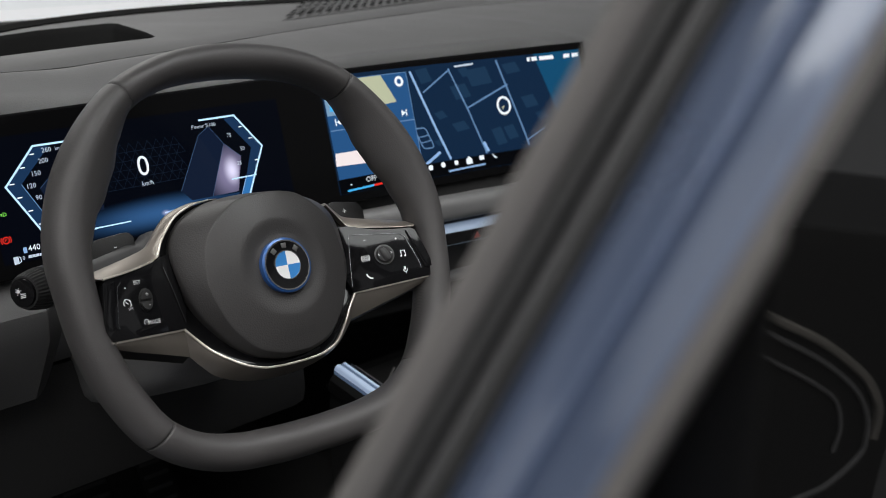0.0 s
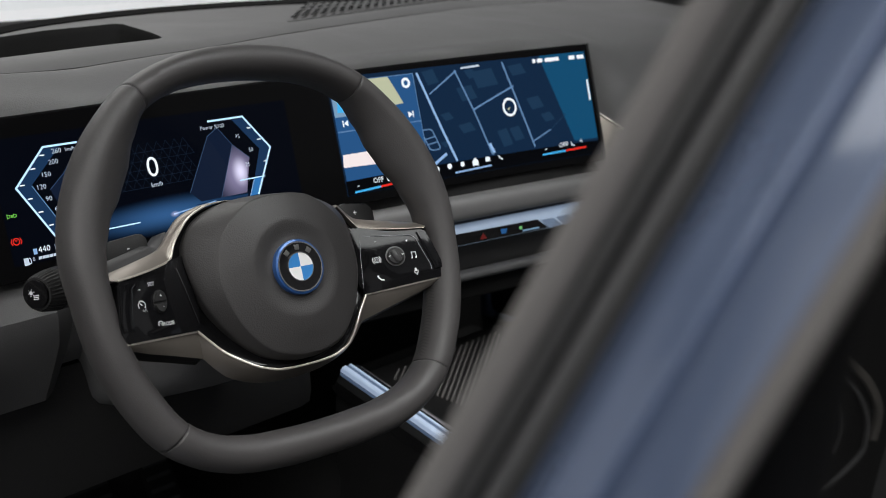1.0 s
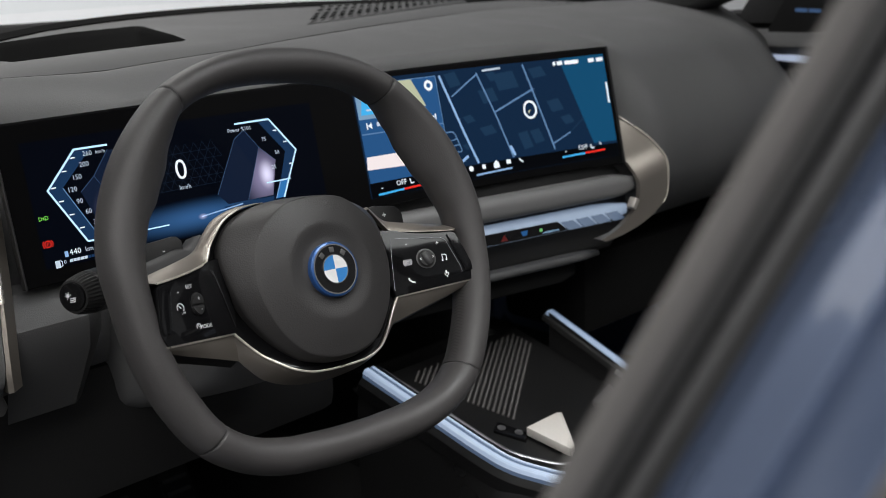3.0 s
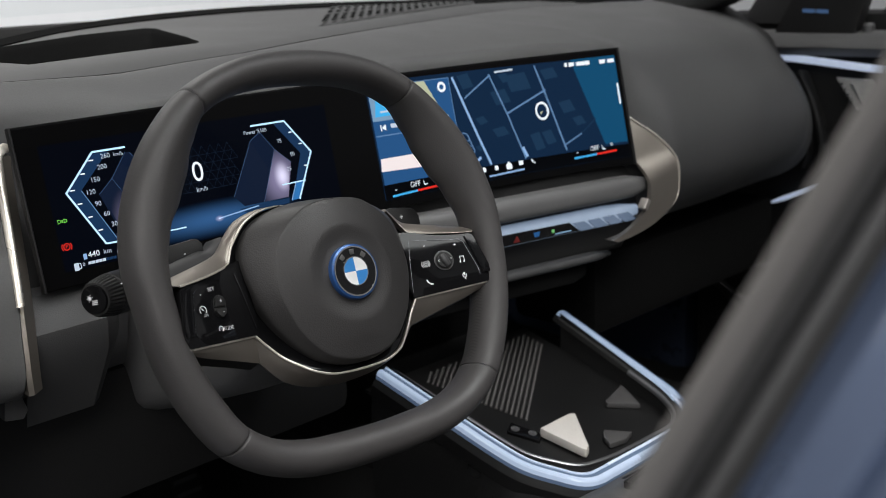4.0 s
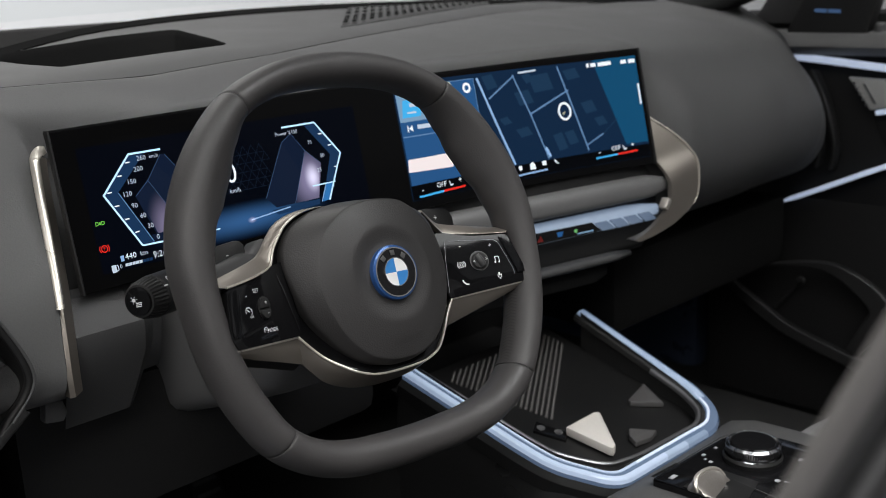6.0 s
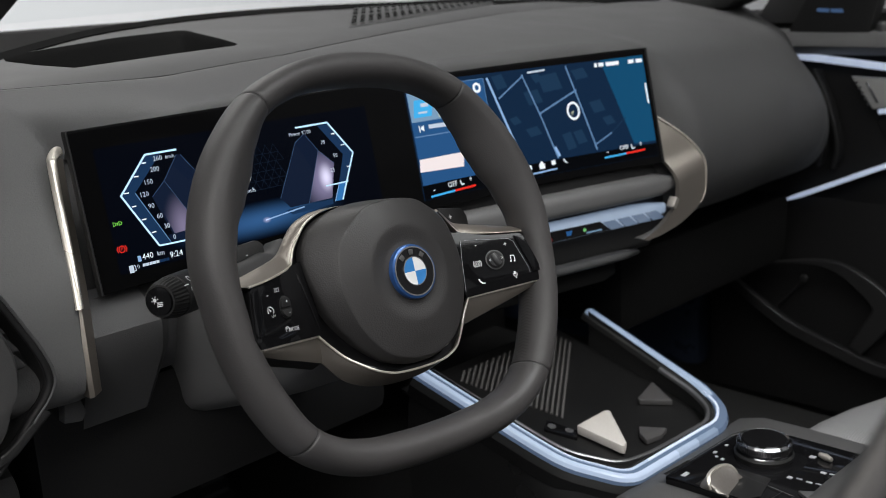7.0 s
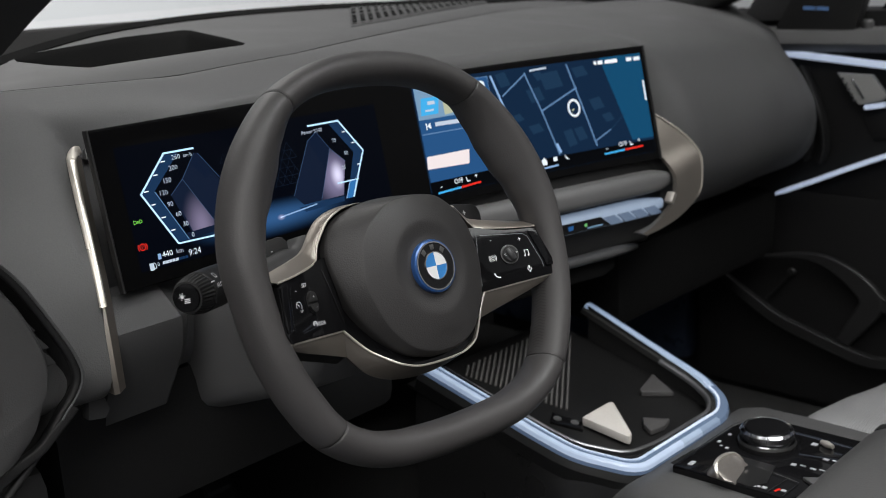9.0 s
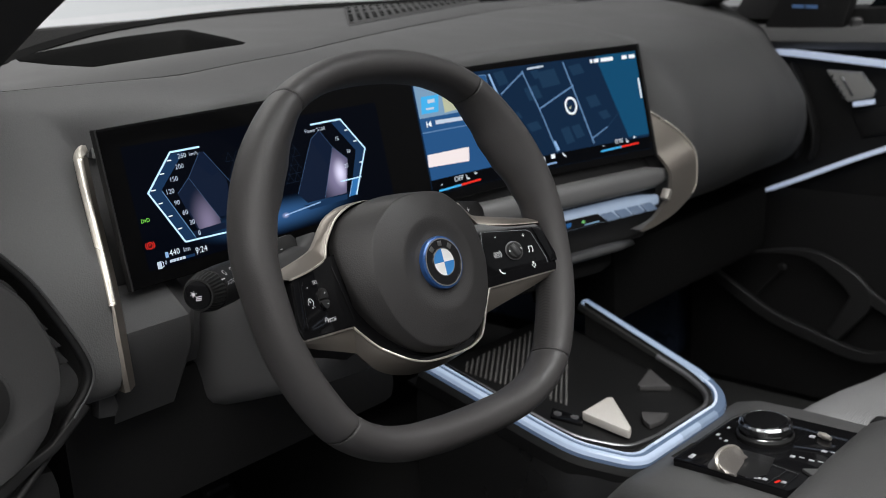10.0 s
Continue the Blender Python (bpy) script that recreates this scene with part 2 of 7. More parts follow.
def bevelled(bm, width, seg=2, angle=30):
    bm.normal_update()
    edges = [e for e in bm.edges if len(e.link_faces) == 2 and e.calc_face_angle(0) > radians(angle)]
    bmesh.ops.bevel(bm, geom=edges, offset=width, segments=seg, affect="EDGES", profile=0.6, clamp_overlap=True)
    return bm


def box(center, size, bevel=0.0, m=None, seg=2):
    bm = bmesh.new()
    bmesh.ops.create_cube(bm, size=1)
    bmesh.ops.scale(bm, vec=size, verts=bm.verts)
    if bevel:
        bevelled(bm, bevel, seg)
    bmesh.ops.transform(bm, matrix=Matrix.Translation(center) @ (m or Matrix.Identity(4)), verts=bm.verts)
    return bm


def prism(outline, place, low, high, bevel=0.0, seg=2):
    """Extrudes a 2D outline; place(a, b, h) gives the world point."""
    bm = bmesh.new()
    bot = [bm.verts.new((a, b, low)) for a, b in outline]
    top = [bm.verts.new((a, b, high)) for a, b in outline]
    bm.faces.new(bot[::-1])
    bm.faces.new(top)
    k = len(outline)
    for i in range(k):
        bm.faces.new((bot[i], bot[(i + 1) % k], top[(i + 1) % k], top[i]))
    if bevel:
        bevelled(bm, bevel, seg, 40)
    for v in bm.verts:
        v.co = place(*v.co)
    return bm


def frames_along(path, up):
    out = []
    n = len(path)
    for i, p in enumerate(path):
        d = (path[min(i + 1, n - 1)] - path[max(i - 1, 0)]).normalized()
        side = d.cross(Vector(up)).normalized()
        out.append((p, side, side.cross(d).normalized()))
    return out


def sweep(path, profile, up=(0, 0, 1), closed=False, taper=None):
    """Draws a closed 2D profile (side, up) along a path."""
    path = [Vector(p) for p in path]
    if closed:
        ext = [path[-1]] + path + [path[0]]
        fr = frames_along(ext, up)[1:-1]
    else:
        fr = frames_along(path, up)
    secs = []
    for i, (p, s, u) in enumerate(fr):
        k = taper(i / max(1, len(fr) - 1)) if taper else 1
        secs.append([p + s * a * k + u * b * k for a, b in profile])
    return loft(secs, ring=True, around=closed)


def round_profile(a, b, r, seg=3):
    """Rounded rectangle of half sizes a, b."""
    pts = []
    for cx, cy, st in ((a - r, b - r, 0), (-a + r, b - r, 90), (-a + r, -b + r, 180), (a - r, -b + r, 270)):
        for i in range(seg + 1):
            t = radians(st + 90 * i / seg)
            pts.append((cx + r * math.cos(t), cy + r * math.sin(t)))
    return pts


def disc(radius, n=24):
    return [(radius * math.cos(2 * math.pi * i / n), radius * math.sin(2 * math.pi * i / n)) for i in range(n)]


def lathe(profile, m, n=32):
    """Turns (radius, height) pairs round the z axis of m."""
    secs = [[m @ Vector((r * math.cos(2 * math.pi * i / n), r * math.sin(2 * math.pi * i / n), h)) for i in range(n)] for r, h in profile]
    return loft(secs, ring=True)


def text_bm(text, size, place, spacing=1.0, thick=0.0):
    """Letters of the built-in font, centred; place(a, b) gives the world point."""
    cu = bpy.data.curves.new("letters", "FONT")
    cu.body, cu.size, cu.align_x, cu.align_y = text, size, "CENTER", "CENTER"
    cu.space_character, cu.resolution_u = spacing, (5 if size > 0.015 else 2)
    ob = bpy.data.objects.new("letters", cu)
    scene.collection.objects.link(ob)
    me = bpy.data.meshes.new_from_object(ob.evaluated_get(bpy.context.evaluated_depsgraph_get()))
    bm = bmesh.new()
    bm.from_mesh(me)
    bpy.data.objects.remove(ob)
    bpy.data.curves.remove(cu)
    bpy.data.meshes.remove(me)
    for v in bm.verts:
        v.co = place(v.co.x, v.co.y)
    return bm


def flat_poly(pts, place):
    bm = bmesh.new()
    bm.faces.new([bm.verts.new(place(a, b)) for a, b in pts])
    return bm


def line_poly(pts, width, place, closed=False):
    """A drawn line of given width through 2D points."""
    bm = bmesh.new()
    P = [Vector(p) for p in pts]
    n = len(P)
    left, right = [], []
    for i in range(n):
        a = P[(i - 1) % n] if (closed or i) else None
        c = P[(i + 1) % n] if (closed or i < n - 1) else None
        d1 = (P[i] - a).normalized() if a else None
        d2 = (c - P[i]).normalized() if c else None
        d = ((d1 or d2) + (d2 or d1)).normalized()
        nn = Vector((-d.y, d.x))
        k = 1 / max(0.5, nn.dot(Vector((-(d1 or d2).y, (d1 or d2).x))))
        left.append(bm.verts.new(place(*(P[i] + nn * width / 2 * k))))
        right.append(bm.verts.new(place(*(P[i] - nn * width / 2 * k))))
    for i in range(n if closed else n - 1):
        j = (i + 1) % n
        bm.faces.new((left[i], left[j], right[j], right[i]))
    return bm


# ---- studio ground and car shell ----
bm = bmesh.new()
bmesh.ops.create_grid(bm, x_segments=2, y_segments=2, size=60)
part("ground", bm, FLOORM, None, flat=True)
tagged(bpy.data.objects["ground"], "smooth grey painted studio floor under the car", "floor", kind="structure")

sweep_line = [(0.0, 0.004), (1.2, 0.02), (1.7, 0.12), (2.1, 0.42), (2.3, 0.9), (2.4, 1.6), (2.4, 4.5)]
part("backdrop", solid(loft([[Vector((x, 7.0 + d - 0.01 * x * x, z)) for d, z in sweep_line] for x in (-9, -5, -2, 1, 4, 7, 10, 14, 18)]), 0.02), BACKW, None, angle=60)
tagged(bpy.data.objects["backdrop"], "white curved studio backdrop wall behind the car", "backdrop", kind="structure")

shell = thing("car_body", "car body shell with unseen dark cloth headliner round the roof opening, carpet and door pillars", "car", (0.39, 0.0, 0.0))
part("underbody", box((0.39, -0.6, 0.37), (1.62, 3.4, 0.06), 0.02), DARKPL, shell)
part("carpet", box((0.39, -0.45, 0.425), (1.5, 2.9, 0.05), 0.01), CARPET, shell, "black carpet")
part("bulkhead", box((0.39, 0.98, 0.80), (1.56, 0.05, 0.80), 0.01), CARPET, shell)
part("tunnel", box((0.39, 0.2, 0.53), (0.24, 1.5, 0.20), 0.05), CARPET, shell, "carpeted centre tunnel")
# unseen roof frame; its right side is widened to shade the passenger end
for cx, cy, lx, ly in ((-0.115, -0.95, 0.15, 2.0), (0.835, -0.95, 0.27, 2.0), (0.33, -0.03, 0.74, 0.16), (0.33, -1.80, 0.74, 0.30)):
    part("roof_frame", box((cx, cy, 1.66), (lx, ly, 0.05), 0.015), HEADLINER, shell, "unseen dark cloth headliner round the roof opening")
part("rear_wall", box((0.39, -2.0, 0.95), (1.5, 0.06, 1.4), 0.02), DARKPL, shell)
part("side_wall", box((1.30, -0.45, 0.74), (0.05, 3.1, 0.78), 0.02), DARKPL, shell)
part("front_wall", box((0.39, 1.02, 0.72), (1.86, 0.05, 0.78), 0.02), DARKPL, shell)
part("foot_side", box((-0.36, 0.62, 0.78), (0.06, 0.80, 0.70), 0.02), DARKPL, shell)
part("sill", box((-0.40, -0.55, 0.42), (0.10, 2.6, 0.16), 0.03), BLUE, shell, "blue painted door sill")
part("wheel", lathe([(0.0, -0.1), (0.20, -0.1), (0.35, -0.1), (0.37, -0.07), (0.37, 0.07), (0.35, 0.1), (0.2, 0.1), (0.0, 0.1)], pose(-0.42, 1.35, 0.37, 0, 90, 0)), RUBBER, shell)
part("wheel", lathe([(0.0, -0.1), (0.20, -0.1), (0.35, -0.1), (0.37, -0.07), (0.37, 0.07), (0.35, 0.1), (0.2, 0.1), (0.0, 0.1)], pose(1.20, 1.35, 0.37, 0, 90, 0)), RUBBER, shell)
part("wheel", lathe([(0.0, -0.1), (0.20, -0.1), (0.35, -0.1), (0.37, -0.07), (0.37, 0.07), (0.35, 0.1), (0.2, 0.1), (0.0, 0.1)], pose(-0.42, -1.5, 0.37, 0, 90, 0)), RUBBER, shell)
part("wheel", lathe([(0.0, -0.1), (0.20, -0.1), (0.35, -0.1), (0.37, -0.07), (0.37, 0.07), (0.35, 0.1), (0.2, 0.1), (0.0, 0.1)], pose(1.20, -1.5, 0.37, 0, 90, 0)), RUBBER, shell)
part("front_fender", box((-0.44, 1.1, 0.72), (0.06, 1.3, 0.55), 0.03), BLUE, shell, "blue painted wing")
part("front_fender", box((1.22, 1.1, 0.72), (0.06, 1.3, 0.55), 0.03), BLUE, shell, "blue painted wing")


def shield_y(x):
    return 0.745 - 0.85 * (x - 0.39) ** 2


def cap_z(x, y):
    return 1.188 + 0.07 * (y - 0.385) - 0.03 * max(0, 0.06 - x) + 0.05 * max(0, x - 0.88)


# front pillars with cloth cover
for sx, nm in ((-1, "a"), (1, "b")):
    line = [Vector((-0.205, 0.46, 1.135)), Vector((-0.221, 0.276, 1.207)), Vector((-0.232, 0.153, 1.251)), Vector((-0.225, -0.05, 1.345)), Vector((-0.16, -0.42, 1.62))]
    line = [Vector((p.x - 0.058, p.y + 0.005, p.z + 0.012)) for p in line]
    if sx > 0:
        line = [Vector((0.78 - p.x, p.y, p.z)) for p in line]
    part("front_pillar", sweep(curve_through(line, 16), round_profile(0.055, 0.03, 0.022), (0, 0, 1)), HEADLINER, shell, "black cloth covered windscreen pillar")

# unseen glass roof, added to let the overhead lamp light the cabin
assumed_glass_roof = thing("assumed_glass_roof", "unseen clear glass roof panel, assumed so overhead light gets in", "glass roof", (0.39, -0.88, 1.68))
pane = part("pane", box((0.39, -0.88, 1.668), (0.90, 1.58, 0.006), 0.002), GLASS, assumed_glass_roof)
pane.visible_shadow = False

# windscreen
screen = thing("windscreen", "clear laminated windscreen with a black printed border", "windscreen", (0.39, 0.76, 1.2))
xs = [-0.20 + 1.18 * i / 24 for i in range(25)]
part("border", solid(loft([[Vector((x, shield_y(x) - 0.040 + s, cap_z(x, shield_y(x)) - 0.0045 + s * 0.62)) for s in (0, 0.005, 0.010)] for x in xs]), 0.002), PRINTSHADE, screen, "black printed border")
pane = part("pane", loft([[Vector((x, shield_y(x) + 0.014 - 1.12 * s, 1.222 + 0.43 * s)) for s in (0, 0.25, 0.5, 0.75, 1.0)] for x in xs]), GLASS, screen)
pane.visible_shadow = False

# ---- door pillar beside the camera's start ----
EYE0 = Vector((-0.455, -0.682, 1.244))
VIEW = Vector((0.6536, 0.7111, -0.2590))
SIDE = Vector((0.7268, -0.6852, -0.0472))
LEANING = Vector((0.530, -0.335, 1.0)).normalized()
post = thing("door_pillar", "blue painted door pillar with grey trim and black rubber seals", "door pillar", (-0.36, -0.5, 0.45))


def post_point(c, d):
    """c: share of width from the picture's middle line, d: distance ahead."""
    return EYE0 + VIEW * d + SIDE * (c * d)


def post_part(name, prof, mat, label):
    secs = [[post_point(c, d) + LEANING * h for c, d in prof] for h in (-0.62, -0.3, -0.1, 0.1, 0.3, 0.5)]
    part(name, loft(secs, ring=True), mat, post, label, angle=60)


post_part("trim", curve_through([(0.0325, 0.2330), (0.0300, 0.2312), (0.037, 0.2300), (0.052, 0.2296), (0.066, 0.2300), (0.0745, 0.2325), (0.073, 0.250), (0.058, 0.242)], 28, True), TRIM, "dark grey pillar trim")
post_part("seal", curve_through([(0.0750, 0.2350), (0.080, 0.2325), (0.091, 0.2320), (0.102, 0.2328), (0.1055, 0.237), (0.104, 0.256), (0.078, 0.256)], 21, True), RUBBER, "black rubber seal")
post_part("seal_lip", curve_through([(0.1060, 0.2345), (0.109, 0.2308), (0.116, 0.2290), (0.124, 0.2285), (0.1265, 0.232), (0.125, 0.244), (0.108, 0.244)], 21, True), LEDGE, "charcoal seal lip")
post_part("seal", curve_through([(0.1270, 0.2315), (0.131, 0.2275), (0.137, 0.2265), (0.141, 0.229), (0.140, 0.248), (0.129, 0.248)], 18, True), RUBBER, "black rubber seal")
post_part("jamb", curve_through([(0.138, 0.232), (0.144, 0.2275), (0.150, 0.2215), (0.156, 0.2165), (0.163, 0.2130), (0.178, 0.2078), (0.195, 0.2020), (0.208, 0.1980), (0.214, 0.1990), (0.221, 0.1968), (0.228, 0.1925), (0.248, 0.1855), (0.270, 0.1780), (0.284, 0.1735), (0.291, 0.1760), (0.289, 0.196), (0.240, 0.215), (0.148, 0.248)], 72, True), BLUE, "blue metallic painted jamb")
post_part("edge_seal", curve_through([(0.2870, 0.1750), (0.296, 0.1705), (0.308, 0.1685), (0.320, 0.1680), (0.328, 0.1690), (0.331, 0.1735), (0.328, 0.190), (0.290, 0.194)], 24, True), EDGERUB, "grey rubber edge")
post_part("core", [(0.070, 0.250), (0.10, 0.248), (0.146, 0.240), (0.240, 0.212), (0.275, 0.198), (0.270, 0.225), (0.15, 0.262), (0.09, 0.266)], RUBBER, "")

# closed rear door: dark privacy glass next to the pillar
rdoor = thing("rear_door", "closed rear door with dark privacy glass and black frame", "car door", (-0.32, -1.0, 0.45))
gq = Vector((-0.305, -0.605, 1.200))
gn = Vector((-1, 0.05, 0.10)).normalized()
gt = Vector((0.05, 1, 0)).normalized()
gu = gn.cross(gt).normalized()
gu = gu if gu.z > 0 else -gu
PRIV = material("privacy_glass", (0.004, 0.004, 0.004), 0.015, spec=1.0)
part("privacy_glass", prism([(0.075, -0.132), (0.036, -0.057), (0.007, -0.0024), (-0.0145, 0.040), (-0.031, 0.074), (-0.12, 0.26), (-0.50, 0.26), (-0.62, 0.20), (-0.62, -0.25), (0.13, -0.25)], lambda a, b, h: gq + gt * a + gu * b + gn * h, -0.006, 0.0), PRIV, rdoor, "dark privacy glass")
part("door_skin", box((-0.36, -1.0, 0.74), (0.10, 0.95, 0.66), 0.03), BLUE, rdoor, "blue painted door skin")

# front door standing open on its hinges
fdoor = thing("front_door", "open front door with black inner panel and bright seal line", "car door", (-0.5, 0.62, 0.40))
hd = Vector((-1.245, -0.50, 0)).normalized()
hnorm = Vector((hd.y, -hd.x, 0)) * 1.0
hnorm = hnorm if hnorm.y < 0 else -hnorm
hp = Vector((-0.504, 0.734, 0.009))
fd = lambda a, b, h: hp + hd * (a + 0.079) + hnorm * h + Vector((0, 0, b))
part("panel", prism([(-0.06, 0.42), (1.28, 0.44), (1.40, 0.56), (1.43, 0.80), (1.40, 1.04), (1.36, 1.075), (-0.06, 1.11)], fd, -0.08, 0.0, 0.01), DARKPL, fdoor, "black inner panel")
for width, lift, mat, pts in (
        (0.0075, 0.005, PEARL, ((0.62, 1.05), (0.90, 0.995), (1.028, 0.962), (1.076, 0.948), (1.162, 0.919), (1.254, 0.885), (1.339, 0.834), (1.376, 0.788), (1.382, 0.754), (1.378, 0.722))),
        (0.0045, 0.004, SEATGREY, ((0.62, 1.02), (0.95, 0.955), (1.088, 0.916), (1.173, 0.887), (1.260, 0.852), (1.329, 0.807), (1.361, 0.760), (1.366, 0.722), (1.358, 0.691), (1.311, 0.645), (1.263, 0.619), (1.1, 0.56))),
        (0.0035, 0.004, SEATGREY, ((0.80, 0.965), (1.064, 0.887), (1.117, 0.867), (1.172, 0.846), (1.222, 0.826), (1.277, 0.799), (1.299, 0.776), (1.310, 0.736), (1.302, 0.696)))):
    line = curve_through([(a, b, 0) for a, b in pts], 44)
    part("seal_line", sweep([fd(p.x, p.y, lift) for p in line], round_profile(width, width, width * 0.6), hnorm), mat, fdoor, "seal line")
part("window_frame", sweep([fd(0.30, 1.10, -0.03), fd(0.75, 1.42, -0.03), fd(1.05, 1.50, -0.03), fd(1.38, 1.50, -0.03), fd(1.40, 1.09, -0.03)], round_profile(0.02, 0.02, 0.008), hnorm), DARKPL, fdoor)

# ---- dashboard ----
dash = thing("dashboard", "charcoal grey soft dashboard with champagne trim and air vents", "dashboard", (0.39, 0.45, 0.85))


def seam_y(x):
    return 0.322 + 0.34 * min(max(0, x - 0.13), 0.58) - 0.40 * max(0, x - 0.80)


def seam_z(x):
    return 1.1700 + 0.03 * max(0, -0.04 - x) + 0.0195 * (1 - math.exp(-3.6 * max(0, x + 0.02))) + 0.05 * max(0, x - 0.88)


# upper cap with an open bin let into it
bin_rim = [(-0.088, 0.372), (0.02, 0.376), (0.105, 0.384), (0.114, 0.392), (0.128, 0.44), (0.150, 0.552), (0.142, 0.562), (0.05, 0.545), (-0.07, 0.513), (-0.108, 0.488), (-0.114, 0.470), (-0.105, 0.42)]
bm = bmesh.new()
n_x = 40
xs_f = [lerp(-0.30, 1.125, i / n_x) for i in range(n_x + 1)]
lips = [bm.verts.new((x, seam_y(x) + 0.004, seam_z(x) - 0.010)) for x in xs_f]
nose = [bm.verts.new((x, seam_y(x), seam_z(x))) for x in xs_f]
nose2 = [bm.verts.new((x, seam_y(x) + 0.009, lerp(seam_z(x), cap_z(x, seam_y(x) + 0.03), 0.55))) for x in xs_f]
front = [bm.verts.new((x, seam_y(x) + 0.030, cap_z(x, seam_y(x) + 0.03))) for x in xs_f]
for ra, rb in ((lips, nose), (nose, nose2), (nose2, front)):
    for i in range(n_x):
        bm.faces.new((ra[i], ra[i + 1], rb[i + 1], rb[i]))
back = [bm.verts.new((x, shield_y(x) - 0.03, cap_z(x, shield_y(x)) - 0.006)) for x in xs_f[::-1]]
ring = front + back
edges = [bm.edges.get((ring[i], ring[(i + 1) % len(ring)])) or bm.edges.new((ring[i], ring[(i + 1) % len(ring)])) for i in range(len(ring))]
hole = [bm.verts.new((x, y, cap_z(x, y))) for x, y in bin_rim]
edges += [bm.edges.new((hole[i], hole[(i + 1) % len(hole)])) for i in range(len(hole))]
bmesh.ops.triangle_fill(bm, use_beauty=True, use_dissolve=False, edges=edges)


def inside(p, poly):
    hit = False
    for (xa, ya), (xb, yb) in zip(poly, poly[1:] + poly[:1]):
        if (ya > p.y) != (yb > p.y) and p.x < (xb - xa) * (p.y - ya) / (yb - ya) + xa:
            hit = not hit
    return hit


bmesh.ops.delete(bm, geom=[f for f in bm.faces if inside(f.calc_center_median(), bin_rim)], context="FACES_ONLY")
part("upper_cap", bm, DASHTOP, dash, angle=25)
lip = [Vector((x, y, cap_z(x, y) + 0.0005)) for x, y in bin_rim]
mid = sum(lip, Vector()) / len(lip)
steps = []
for f, dz in ((0.0, 0.0), (0.02, -0.002), (0.035, -0.008), (0.07, -0.03), (0.12, -0.045), (0.5, -0.047)):
    steps.append([p.lerp(mid, f) + Vector((0, 0, dz)) for p in lip])
steps.append([p.lerp(mid, 0.98) + Vector((0, 0, -0.047)) for p in lip])
# tray lining near black, so its colour holds the shade of the recess
part("storage_bin", loft(steps, ring=True, caps=False), PRINTSHADE, dash, "dark open storage tray", angle=85)

# speaker and demister grille: slots between thin ribs
def grille_pt(a, b):
    k = b * (1 - 0.82 * a)
    x = 0.318 + 0.42 * a + 0.192 * k
    y = 0.440 + 0.130 * a + 0.215 * k
    return Vector((x, y, cap_z(x, y) + 0.001))


gr = part("speaker_grille", solid(loft([[grille_pt(i / 12, j / 4) for j in range(5)] for i in range(13)]), 0.002), DASHTOP, dash, "perforated speaker grille")
# slots are not cut: flat near-black quads carry their shade
slot = bmesh.new()
for i in range(20):
    for b0, b1 in ((0.05, 0.15), (0.175, 0.275), (0.30, 0.40), (0.50, 0.62), (0.70, 0.80), (0.86, 0.95)):
        a0, a1 = (i + 0.18) / 20, (i + 0.72) / 20
        slot.faces.new([slot.verts.new(grille_pt(p, q) + Vector((0, 0, 0.0032))) for p, q in ((a0, b0), (a1, b0), (a1, b1), (a0, b1))])
part("slot_shade", slot, PRINTSHADE, gr, "flat black quads for the shade in the openings", flat=True)


